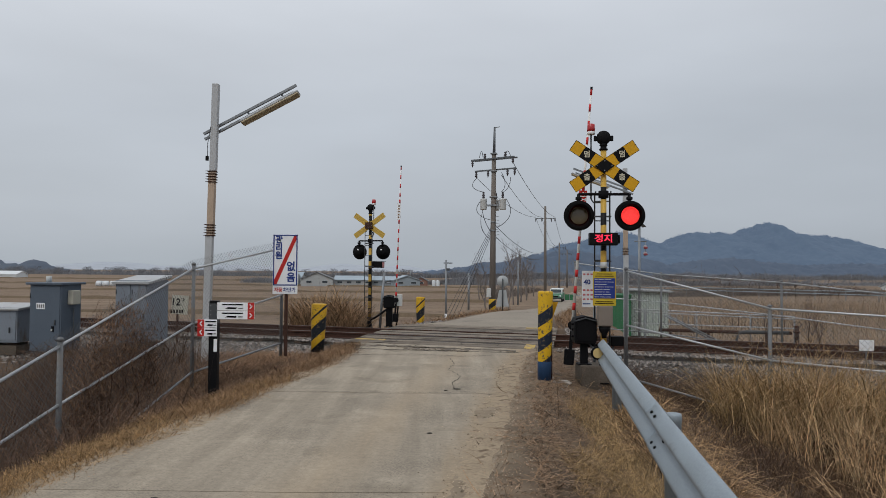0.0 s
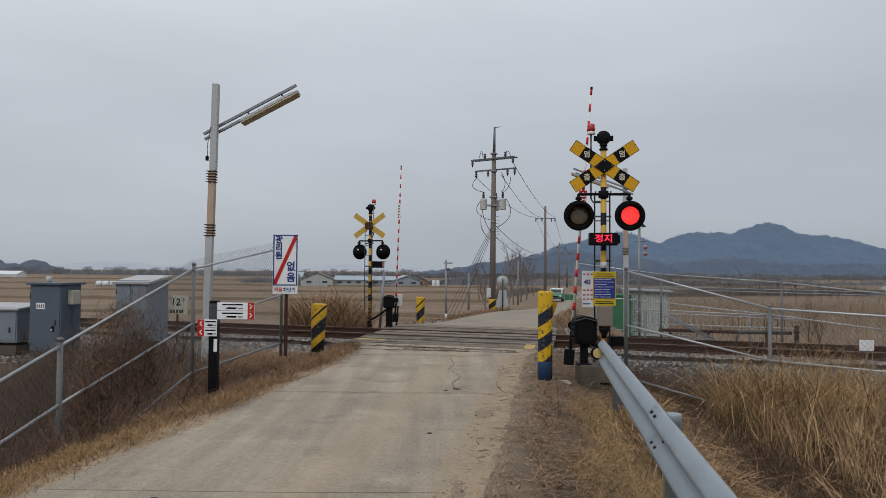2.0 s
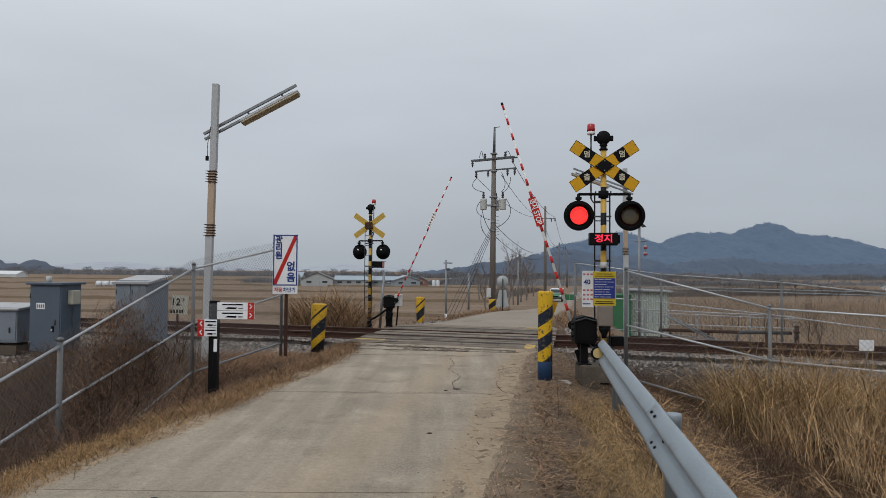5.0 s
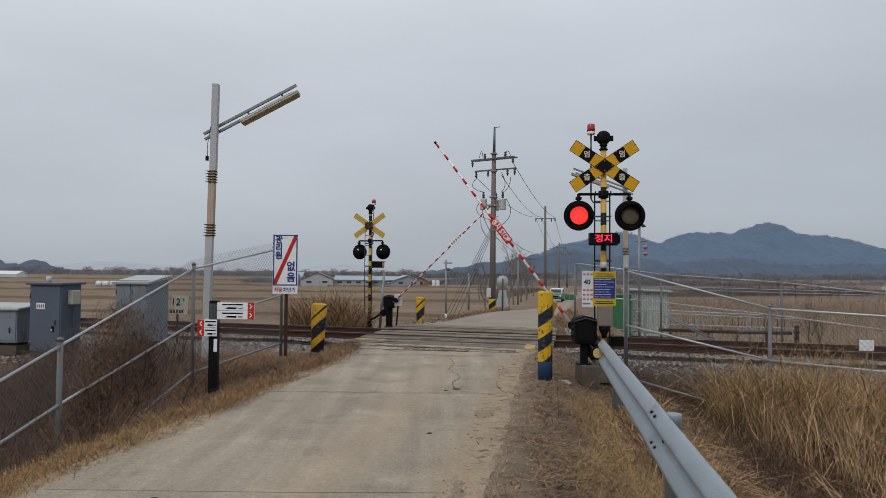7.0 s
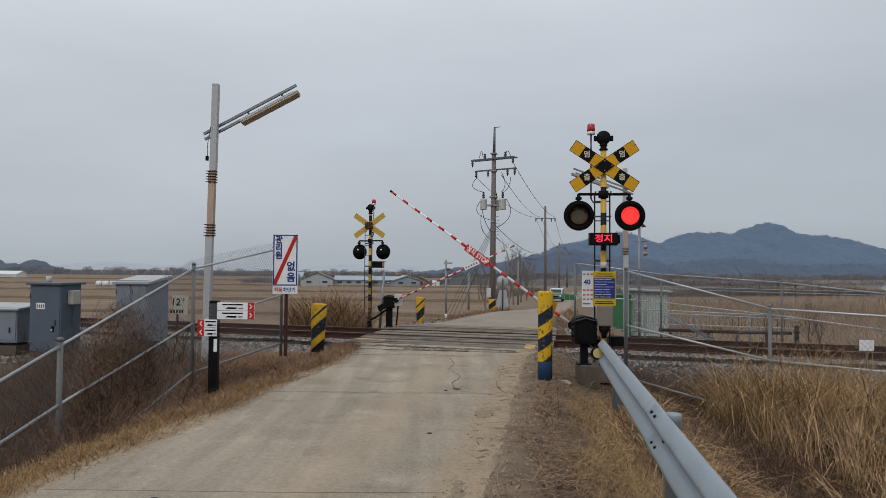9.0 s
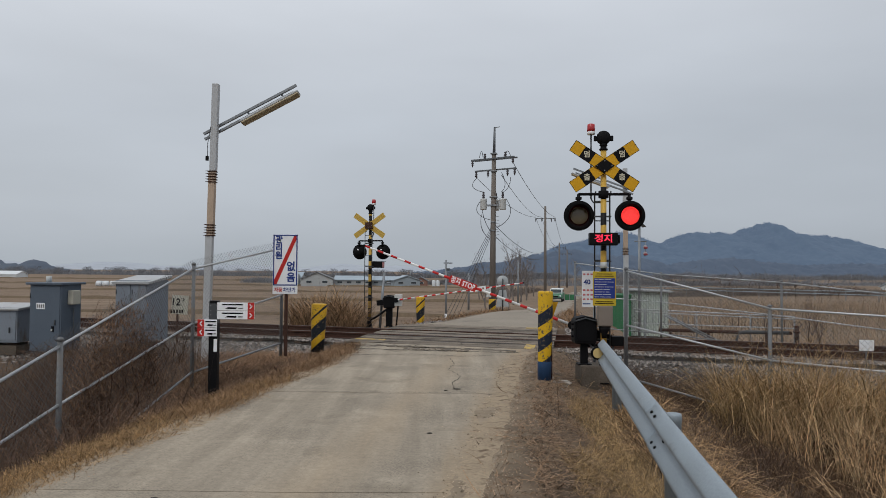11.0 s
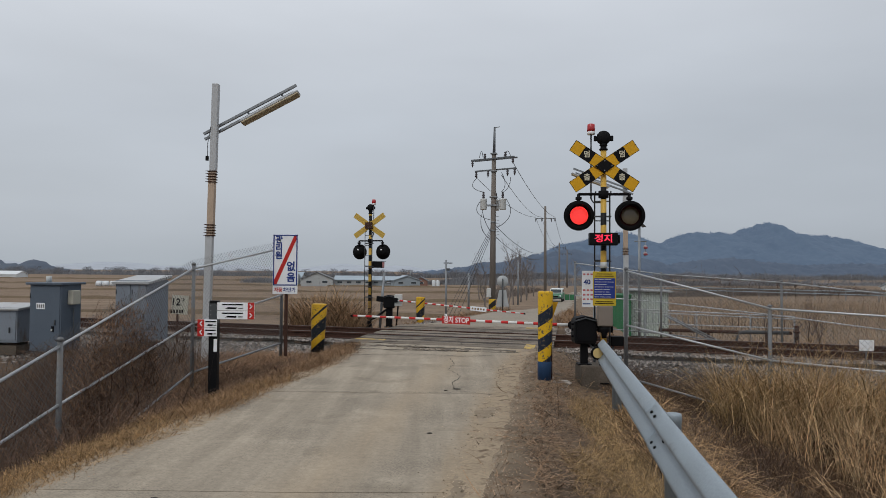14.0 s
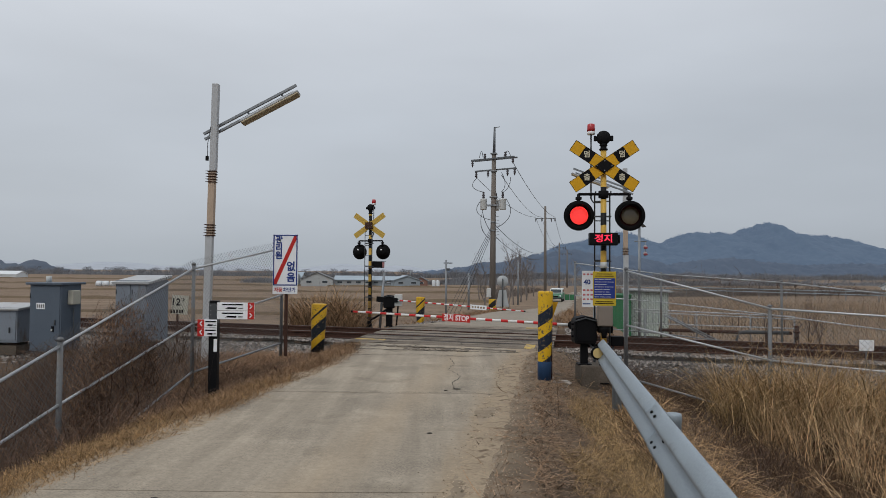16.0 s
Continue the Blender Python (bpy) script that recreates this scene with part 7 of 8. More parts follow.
boxed("blue_writing", (-0.07, -0.0075, 1.31), (0.13, 0.003, 0.02), SIGN_BLUE, pl)
lettering("number", "40", 0.12, pose(-0.06, -0.008, 1.69), SIGN_BLUE, pl, bold=0.003)
tubed("post", [(0.08, 0.04, -0.1), (0.08, 0.04, 1.9)], 0.025, GALV, nb, sides=8)

# small railway signal with two lamp heads
rs = thing("railway_signal", pose(8.2, 29.5, -0.6), "thin grey railway signal post with two round heads", "railway signal")
tubed("post", [(0, 0, -0.6), (0, 0, 4.5)], 0.055, GALV, rs, "", 10)
bm = bmesh.new()
add_tube(bm, [(-0.2, 0, 3.5), (0.32, 0, 3.5)], 0.022, 8)
add_tube(bm, [(0.25, 0, 3.5), (0.25, 0, 2.9)], 0.018, 8)
part("bracket", bm, GALV, rs)
for z in (3.26, 2.98):
    head = lathed("lamp_head", [(0.0, 0.06), (0.065, 0.048), (0.09, 0.0), (0.065, -0.06), (0.0, -0.075)], HEAD_GREY, rs, "red and white lamp head", 16, pose(0.25, 0, z) @ FACE)
    boxed("red_mark", (0.25, -0.075, z - 0.03), (0.16, 0.05, 0.08), RED_DULL, head, "", 0.02)
boxed("solar_panel", (0, 0, 0), (0.62, 0.5, 0.03), STEEL_DARK, rs, "dark slanted solar panel", 0.005, pose(-0.02, 0, 4.3, 0, 40, 0))

# back of a road sign beside the lane
SIGN_BACK = mat("grey_sign_back", (0.45, 0.47, 0.48), 0.5, 0.2, var=0.1)
tr = thing("road_sign", pose(3.38, 40.0, -1.0), "grey back of a round road sign on a thin post", "road sign")
tubed("post", [(0, -0.09, -0.2), (0, -0.09, 2.2)], 0.04, STEEL_DARK, tr, sides=8)
lathed("round_plate", [(0.0, -0.012), (0.318, -0.012), (0.32, -0.006), (0.32, 0.006), (0.318, 0.012), (0.0, 0.012)], SIGN_BACK, tr, "round grey plate", 28, pose(0, -0.04, 2.05) @ FACE)
bm = bmesh.new()
add_prism(bm, [(-0.36, 0.62), (0.36, 0.62), (0.2, 1.55), (-0.2, 1.55)], 0.02, pose(0, -0.06, 0))
part("tapered_plate", bm, SIGN_BACK, tr, "tapered grey plate below the round one")


# ---------------------------------------------------------------- parked vehicles on the lane
CAR_GREEN = mat("green_car_paint", (0.03, 0.16, 0.085), 0.3, var=0.08)
CAR_WHITE = mat("white_car_paint", (0.62, 0.66, 0.64), 0.3, var=0.05)
GLASS_DARK = mat("dark_car_glass", (0.03, 0.04, 0.045), 0.1, var=0.1, bump=0)
TYRE = mat("black_rubber", (0.02, 0.02, 0.02), 0.85, var=0.2)


def small_car(m, body, upper, label):
    c = thing("car", m, label, "car", "vehicles on the lane")
    bm = bmesh.new()
    add_prism(bm, [(-1.75, 0.3), (1.75, 0.3), (1.85, 0.55), (1.75, 0.85), (0.95, 0.95), (-1.75, 0.98), (-1.82, 0.6)], 1.6, pose(0, -0.8, 0))
    bmesh.ops.bevel(bm, geom=list(bm.edges), offset=0.06, segments=2, affect="EDGES", profile=0.5)
    part("body", bm, body, c)
    bm = bmesh.new()
    add_prism(bm, [(-1.7, 0.94), (1.0, 0.94), (0.45, 1.45), (-1.45, 1.5)], 1.42, pose(0, -0.71, 0))
    bmesh.ops.bevel(bm, geom=list(bm.edges), offset=0.07, segments=2, affect="EDGES", profile=0.5)
    part("cabin", bm, upper, c)
    boxed("windscreen", (0.78, 0, 1.2), (0.02, 1.2, 0.42), GLASS_DARK, c, "", 0.0, pose(0, 0, 0) @ Matrix.Translation((0.78, 0, 1.2)) @ pose(0, 0, 0, 0, -44, 0) @ Matrix.Translation((-0.74, 0, -1.2)))
    for sy in (-1, 1):
        boxed("side_window", (-0.5, sy * 0.712, 1.22), (1.7, 0.012, 0.32), GLASS_DARK, c)
        lathed("headlight", [(0.1, 0), (0.09, 0.03), (0, 0.04)], SIGN_WHITE, c, "", 14, pose(1.8, sy * 0.58, 0.68, 0, 90, 0))
    boxed("grille", (1.84, 0, 0.62), (0.03, 0.7, 0.14), BLACK, c, "", 0.01)
    boxed("bumper", (1.84, 0, 0.42), (0.12, 1.6, 0.16), STEEL_DARK, c, "", 0.04)
    for x in (-1.15, 1.15):
        for sy in (-1, 1):
            w = lathed("wheel", [(0.2, 0.0), (0.29, 0.01), (0.31, 0.06), (0.31, 0.13), (0.29, 0.18), (0.2, 0.19)], TYRE, c, "", 20, pose(x, sy * 0.72 - 0.09, 0.31) @ pose(0, 0, 0, -90, 0, 0))
            lathed("rim", [(0.0, -0.005), (0.19, -0.005), (0.2, 0.1), (0.2, 0.195), (0.0, 0.2)], GALV, w, "", 16, pose(x, sy * 0.72 - 0.09, 0.31) @ pose(0, 0, 0, -90, 0, 0))
    return c


small_car(pose(13.2, 82.0, float(lane_z(82.0)) + 0.01, 0, 0, -104), CAR_GREEN, CAR_WHITE, "small green and white car standing on the lane")
gs = thing("green_sheet_panel", pose(15.6, 87.0, float(lane_z(87.0)) - 0.05, 0, 0, -14), "low green sheet panel beside the far lane", "panel")
part("sheet", corrugated(1.1, 0.75, 0.2, 0.02), GREEN_SHEET, gs)
part("post", corrugated(0.1, 0.8, 0.05, 0.02), GALV, gs)


# ---------------------------------------------------------------- bare trees
def bare_tree(m, h, seed, label, spread=0.5, fat=1.0, bark=BARK, group="leafless trees along the lane"):
    rng = random.Random(seed)
    t = thing("bare_tree", m, label, "tree", group)
    trunk, crown = bmesh.new(), bmesh.new()
    path = [(0, 0, -0.2)]
    x = y = 0.0
    for i in range(1, 7):
        x += rng.uniform(-0.03, 0.03) * h
        y += rng.uniform(-0.03, 0.03) * h
        path.append((x, y, h * 0.8 * i / 6))
    add_tube(trunk, path, [h * 0.016 * (1 - 0.75 * i / 6) for i in range(7)], 7)

    def branch(p, d, length, r, depth):
        q = p + d * length
        mid = p + d * length * 0.5 + Vector((rng.uniform(-1, 1), rng.uniform(-1, 1), rng.uniform(-0.3, 0.6))) * length * 0.08
        add_tube(crown, [p, mid, q], [r, r * 0.75, r * 0.45], 4, False)
        if depth == 0:
            return
        for _ in range(rng.choice((2, 3, 3))):
            nd = (d + Vector((rng.uniform(-1, 1), rng.uniform(-1, 1), rng.uniform(-0.2, 0.8))) * 0.65).normalized()
            branch(p + d * length * rng.uniform(0.45, 1.0), nd, length * rng.uniform(0.5, 0.75), r * 0.5, depth - 1)

    for i in range(11 if fat < 2 else 22):
        f = rng.uniform(0.3, 1.0)
        k = min(5, int(f * 6))
        p = Vector(path[k]).lerp(Vector(path[k + 1]), f * 6 - k) if k < 6 else Vector(path[6])
        a = rng.uniform(0, 6.283)
        d = Vector((math.cos(a) * spread, math.sin(a) * spread, 1.0)).normalized()
        branch(p, d, h * rng.uniform(0.16, 0.28), h * 0.006 * fat, 3 if fat < 2 else 2)
    part("trunk", trunk, bark, t)
    part("crown", crown, bark, t, "bare grey branches")
    return t


rng_t = random.Random(21)
protos = []
for i, (x, y, h) in enumerate(((2.9, 48, 3.9), (4.3, 52, 3.9), (5.6, 60, 4.6), (7.0, 70, 5.2), (8.6, 78, 5.6), (11.0, 92, 5.6), (9.5, 88, 5.6), (13.5, 105, 4.6), (17.5, 112, 4.6),
                               (9.9, 84, 5.2), (4.5, 86, 4.6), (20.5, 108, 4.6), (12.0, 120, 5.4), (6.0, 110, 4.0))):
    z = float(ground_z(x, y)) - 0.05
    label = "slender leafless tree standing beside the lane"
    if i < 4:
        protos.append((bare_tree(pose(x, y, z, 0, 0, rng_t.uniform(0, 360)), h, 30 + i, label, 0.42), h))
    else:
        src, h0 = protos[i % 4]
        copy_thing(src, pose(x, y, z, 0, 0, rng_t.uniform(0, 360))).scale = (h / h0,) * 3


for x, y, h, sd in ((10.4, 20.2, 2.0, 51), (10.9, 20.6, 1.6, 52), (9.3, 20.6, 1.5, 53)):
    bare_tree(pose(x, y, float(ground_z(x, y)) - 0.05, 0, 0, 40 * sd), h, sd, "thin leafless sapling behind the track fence", 0.35, 0.8, TWIG, "saplings behind the track fence")
for x, y, top in ((7.45, 70.0, 2.75), (2.2, 60.0, 1.5), (-13.8, 300.0, 2.0)):
    tp2 = thing("thin_pole", pose(x, y, float(ground_z(x, y)) - 0.05), "thin pale grey pole standing in the fields", "pole", "thin poles in the fields")
    g0 = float(ground_z(x, y))
    tubed("shaft", [(0, 0, 0), (0, 0, top - g0)], 0.09 if y < 100 else 0.25, GALV, tp2, "", 8)
    boxed("cap", (0, 0, top - g0 - 0.3), (0.5 if y < 100 else 3.0, 0.08, 0.08), GALV, tp2)


# ---------------------------------------------------------------- farm buildings across the fields
WALL_PALE = mat("pale_building_wall", (0.38, 0.395, 0.40), 0.8, var=0.1, scale=0.4, fine=3)
WALL_GREY = mat("grey_blue_building_wall", (0.27, 0.31, 0.34), 0.8, var=0.1, scale=0.4, fine=3)
WALL_BROWN = mat("red_brown_building_wall", (0.25, 0.14, 0.11), 0.85, var=0.15, scale=0.4, fine=3)
ROOF_BLUE = mat("pale_blue_sheet_roof", (0.31, 0.37, 0.42), 0.5, var=0.1, scale=0.3, fine=2)
ROOF_GREY = mat("dark_grey_roof", (0.17, 0.18, 0.19), 0.7, var=0.15, scale=0.3, fine=2)
FILM = mat("white_greenhouse_film", (0.62, 0.65, 0.67), 0.5, var=0.08, scale=0.4)
WINDOW = mat("dark_window_glass", (0.05, 0.06, 0.07), 0.15, var=0.1, bump=0)


def house(x, y, w, d, eaves, ridge, turn, wall, roof, label, windows=2, gable_front=False, category="farm building"):
    b = thing("farm_building", pose(x, y, float(ground_z(x, y)) - 0.05, 0, 0, turn), label, category, "farm buildings across the fields")
    bm = bmesh.new()
    if gable_front:
        add_prism(bm, [(-w / 2, 0), (w / 2, 0), (w / 2, eaves), (0, ridge - 0.05), (-w / 2, eaves)], d, pose(0, -d / 2, 0))
    else:
        add_prism(bm, [(-d / 2, 0), (d / 2, 0), (d / 2, eaves), (0, ridge - 0.05), (-d / 2, eaves)], w, pose(w / 2, 0, 0, 0, 0, 90))
    part("wall", bm, wall, b)
    span, run = (w, d) if gable_front else (d, w)
    k = span / 2 + 0.35
    lift = (ridge - eaves) / (span / 2)
    for sgn in (-1, 1):
        bm = bmesh.new()
        add_prism(bm, [(0, ridge), (sgn * k, ridge - lift * k), (sgn * k, ridge - lift * k + 0.14), (0, ridge + 0.14)], run + 0.6,
                  pose(0, -run / 2 - 0.3, 0) if gable_front else pose(run / 2 + 0.3, 0, 0, 0, 0, 90))
        part("roof", bm, roof, b, "sheet roof slope")
    for i in range(windows):
        wx = -w / 2 + w * (i + 0.5) / windows
        wd = boxed("window", (wx, -d / 2 - 0.03, eaves * 0.62), (min(1.4, w / windows * 0.6), 0.08, eaves * 0.34), WALL_PALE, b)
        boxed("pane", (wx, -d / 2 - 0.08, eaves * 0.62), (min(1.2, w / windows * 0.5), 0.04, eaves * 0.27), WINDOW, wd)
    return b


house(-30.4, 172, 7.4, 12, 1.75, 3.3, 8, WALL_PALE, ROOF_GREY, "pale gabled farm shed with dark windows", 2, True)
house(-22.0, 176, 9.0, 6, 1.5, 2.4, 4, WALL_PALE, ROOF_BLUE, "long low pale farm building with a blue sheet roof", 4)
house(-14.5, 178, 6.5, 6, 1.45, 2.3, 4, WALL_GREY, ROOF_BLUE, "low grey farm building with a blue sheet roof", 3)
house(-9.2, 172, 6.2, 7, 1.55, 2.6, 12, WALL_GREY, ROOF_BLUE, "grey gabled farmhouse with a pale roof", 2, True)
house(-5.4, 176, 3.2, 5, 1.4, 2.3, 0, WALL_BROWN, ROOF_GREY, "small red-brown farmhouse with a dark roof", 1, True)
house(-40.0, 185, 7.0, 6, 2.0, 3.2, 0, WALL_PALE, ROOF_BLUE, "low pale farm store with a blue roof", 3)
house(-177.5, 290, 10.0, 8, 1.3, 2.6, 0, FILM, FILM, "white film greenhouse at the edge of the plain", 0)
house(103.0, 156, 9.0, 6, 1.0, 1.9, 0, FILM, ROOF_BLUE, "low white film greenhouse with a blue-grey cover", 0)
for x in (-2.2, -1.2):
    tk = thing("storage_tank", pose(x, 172, float(ground_z(x, 172.0)) - 0.05), "white round storage tank beside the farmhouses", "tank", "storage tanks")
    lathed("drum", [(0.43, 0), (0.45, 0.1), (0.45, 1.3), (0.36, 1.5), (0.12, 1.58), (0, 1.59)], FILM, tk, "", 18)
for x in (-36.4, -35.2):
    tk = thing("grain_silo", pose(x, 172, float(ground_z(x, 172.0)) - 0.05), "pale round grain silo beside the farm shed", "silo", "grain silos")
    lathed("drum", [(0.55, 0), (0.58, 0.1), (0.58, 2.4), (0.3, 2.9), (0, 3.0)], GALV, tk, "", 16)
for i, (x, y) in enumerate(((-73.8, 152), (-72.4, 152), (-71.0, 152.4))):
    bl = thing("wrapped_bale", pose(x, y, float(ground_z(x, y)) - 0.03, 0, 0, 10 * i), "white film-wrapped round straw bale on the stubble", "bale", "wrapped bales")
    lathed("roll", [(0.45, -0.62), (0.6, -0.55), (0.62, 0.0), (0.6, 0.55), (0.45, 0.62)], FILM, bl, "", 18, pose(0, 0, 0.6, 0, 90, 0))


# ---------------------------------------------------------------- field banks, far woods and reeds
BUND = mat("dry_grass_bund", (0.14, 0.103, 0.068), 0.95, var=0.3, scale=0.5, fine=6)


def bund(x0, y0, x1, y1, h, w):
    n = max(4, int(math.hypot(x1 - x0, y1 - y0) / 2.5))
    dx, dy = x1 - x0, y1 - y0
    ln = math.hypot(dx, dy)
    nx, ny = -dy / ln, dx / ln
    vs, fs = [], []
    for i in range(n + 1):
        x, y = x0 + dx * i / n, y0 + dy * i / n
        z = float(ground_z(x, y))
        hh = h * (0.8 + 0.35 * math.sin(i * 1.7) * math.sin(i * 0.6))
        for o, zz in ((-w, -0.3), (-w * 0.4, hh), (w * 0.4, hh), (w, -0.3)):
            vs.append((x + nx * o, y + ny * o, z + zz))
        if i:
            fs += [(4 * i - 4 + k, 4 * i - 3 + k, 4 * i + 1 + k, 4 * i + k) for k in range(3)]
    ob = new("field_bund", raw_mesh("field_bund", vs, fs, BUND, True))
    tagged(ob, "low earth bank with dry grass between the paddies", "earth bank", "field banks", "structure")


for x0, y0, x1, y1, h, w in ((-60, 40, 4, 33, 0.25, 0.5), (-90, 62, 3, 50, 0.3, 0.6), (-140, 95, 5, 76, 0.35, 0.7), (-200, 140, 8, 118, 0.4, 0.8), (-260, 210, 10, 160, 0.4, 0.9),
                             (-22, 36, -40, 60, 0.3, 0.5), (-70, 50, -110, 92, 0.3, 0.6), (-320, 300, 0, 230, 0.5, 1.2), (60, 95, 260, 80, 0.4, 0.8), (40, 150, 300, 150, 0.5, 1.0)):
    bund(x0, y0, x1, y1, h, w)

WOOD = mat("grey_leafless_wood", (0.19, 0.195, 0.21), 1.0, var=0.2, scale=0.2, fine=2, island=0.3, bump=0)
MARSH = mat("russet_dry_reeds", (0.30, 0.22, 0.15), 0.95, var=0.25, scale=0.3, fine=4, island=0.45, bump=0)


def belt(n, pts, spread_y, h0, h1, name, label, seed, width=0.35, material=WOOD):
    rng = np.random.default_rng(seed)
    f = rng.random(n)
    xs = np.interp(f, np.linspace(0, 1, len(pts)), [p[0] for p in pts])
    ys = np.interp(f, np.linspace(0, 1, len(pts)), [p[1] for p in pts]) + rng.uniform(-1, 1, n) * spread_y
    clump = 0.55 + 0.45 * np.sin(xs * 0.21) * np.sin(xs * 0.083 + 1.0)
    h = rng.uniform(h0, h1, n) * (0.45 + 0.75 * np.clip(clump, 0, 1))
    p3 = np.stack([xs, ys, ground_z(xs, ys) - 0.1], -1)
    return blades(name, p3, h, width, 0.22, material, label, "trees", seed, droop=0.15)


def round_tree(seed):
    """A small round-headed leafless tree, one metre tall: trunk and a crown of twigs."""
    rng = random.Random(seed)
    t = thing("leafless_tree", pose(0, 0, 0), "far grey round-headed leafless tree across the fields", "tree", "leafless trees across the fields")
    trunk, crown = bmesh.new(), bmesh.new()
    add_tube(trunk, [(0, 0, -0.05), (rng.uniform(-0.02, 0.02), 0, 0.3), (rng.uniform(-0.04, 0.04), 0, 0.62)], [0.03, 0.024, 0.012], 5, False)
    for _ in range(85):
        a, r = rng.uniform(0, 6.283), rng.random() ** 0.5
        z = 0.3 + 0.52 * rng.random()
        wide = 0.42 * r * math.sin(math.pi * min(1, (z - 0.1) / 0.85)) ** 0.6
        p = Vector((math.cos(a) * wide, math.sin(a) * wide, z))
        d = (Vector((math.cos(a), math.sin(a), 0.9)) + Vector((rng.uniform(-1, 1), rng.uniform(-1, 1), rng.uniform(-0.5, 0.5))) * 0.7).normalized() * rng.uniform(0.1, 0.22)
        add_tube(crown, [p - d * 0.4, p + d], [0.012, 0.004], 3, False)
    part("trunk", trunk, WOOD, t)
    part("crown", crown, WOOD, t, "crown of fine grey twigs")
    return t


round_trees = []


def tree_row(n, a, b, spread_y, h0, h1, seed):
    """A loose line of far trees, each a thing of its own."""
    rng = random.Random(seed)
    for i in range(n):
        f = (i + rng.uniform(-0.4, 0.4)) / n
        x, y = a[0] + (b[0] - a[0]) * f, a[1] + (b[1] - a[1]) * f + rng.uniform(-spread_y, spread_y)
        m = pose(x, y, float(ground_z(x, y)) - 0.05, 0, 0, rng.uniform(0, 360))
        if len(round_trees) < 5:
            t = round_tree(seed + i)
            round_trees.append(t)
            t.matrix_basis = m
        else:
            t = copy_thing(round_trees[i % 5], m)
        h = rng.uniform(h0, h1)
        t.scale = (h * rng.uniform(0.9, 1.3), h * rng.uniform(0.9, 1.3), h)


tree_row(80, (-345, 480), (-150, 425), 14, 3.2, 6.4, 141)
tree_row(75, (-160, 440), (20, 360), 16, 2.8, 5.6, 143)
tree_row(34, (-58, 212), (14, 200), 5, 1.2, 2.5, 145)
tree_row(30, (16, 230), (70, 190), 16, 1.8, 3.4, 147)
belt(26000, [(-420, 520), (-150, 440), (20, 380), (60, 360)], 14, 1.4, 3.5, "far_brush", "grey leafless brush across the plain", 41, 0.3)
belt(5000, [(-60, 215), (-20, 205), (14, 200)], 8, 0.8, 2.0, "far_brush", "low brush behind the farm buildings", 42, 0.14)
belt(9000, [(0, 215), (22, 205), (60, 215), (110, 230)], 22, 0.8, 2.2, "far_wood", "grey leafless brush at the foot of the hill", 43, 0.10)
belt(16000, [(60, 222), (180, 238), (300, 258)], 16, 0.5, 1.9, "far_wood", "low grey brush at the foot of the hill", 44, 0.10)
belt(14000, [(30, 430), (200, 440), (460, 450)], 16, 2.2, 4.6, "far_wood", "grey leafless wood along the foot of the hill", 46, 0.2)
tree_row(95, (48, 222), (310, 262), 14, 2.2, 4.6, 149)
THICKET = mat("grey_brown_thicket", (0.15, 0.128, 0.115), 0.95, var=0.2, scale=0.4, fine=4, island=0.35, bump=0)
belt(1400, [(6, 92), (11, 112), (20, 150)], 9, 0.4, 1.5, "thicket", "grey-brown leafless thicket beside the far lane", 47, 0.05, THICKET)
belt(9000, [(25, 108), (45, 118), (80, 128)], 5, 0.7, 2.0, "thicket", "grey-brown leafless thicket beyond the marsh", 48, 0.05, THICKET)
p = scatter(26000, 6, 60, 22, 75, lambda x, y: (track_t(x, y) > 3.2) * ease(4, 6, x - lane_x(y) - lane_half(y)) * (0.55 + 0.45 * lumpy(x * 0.3, y * 0.3, 2)), 51)
blades("marsh_reeds", p, np.random.default_rng(8).uniform(0.4, 1.1, len(p)), 0.035, 0.2, MARSH, "russet dry reeds on the low ground beyond the track", "reeds", 52, droop=0.3)
p = scatter(9000, -4.8, -2.6, 20.0, 26, lambda x, y: (track_t(x, y) > 2.0) * (0.6 + 0.4 * lumpy(x, y, 6)), 53)
blades("dry_weeds", p, np.random.default_rng(9).uniform(0.4, 1.5, len(p)), 0.019, 0.4, LITTER_MIX, "tall brown dry weeds beside the far barrier machine", "weeds", 54, droop=0.45)
p = scatter(1900, -4.5, -2.9, 22.0, 25.5, lambda x, y: 0.25 + 0.75 * lumpy(x * 1.2, y * 1.2, 3), 151)
blades("tall_weeds", p, np.random.default_rng(152).uniform(0.9, 1.9, len(p)), 0.02, 0.3, STRAW_PALE, "tall golden-brown dead weeds beside the far signal", "weeds", 153, droop=0.4)
p = scatter(24000, -3, 6, 20, 44, lambda x, y: ease(0.15, 0.5, np.abs(x - lane_x(y)) - lane_half(y)) * ease(3.0, 1.5, np.abs(x - lane_x(y)) - lane_half(y)) * (track_t(x, y) > 2.2), 55)
blades("verge_grass", p, np.random.default_rng(10).uniform(0.1, 0.38, len(p)), 0.014, 0.7, LITTER_MIX, "dry straw-coloured grass along the far lane verge", "grass", 56, droop=0.6)
p = scatter(9000, -14, -4.6, 20.2, 26, lambda x, y: (track_t(x, y) > 2.6) * (0.5 + 0.5 * lumpy(x, y, 6)), 154)
blades("dry_weeds", p, np.random.default_rng(155).uniform(0.08, 0.3, len(p)), 0.014, 0.6, LITTER_MIX, "low brown weeds along the far side of the track", "weeds", 156, droop=0.6)
p = scatter(3200, -9.5, -4.4, 13.2, 17.5, lambda x, y: 0.1 + 0.6 * lumpy(x * 1.5, y * 1.5, 8), 57)
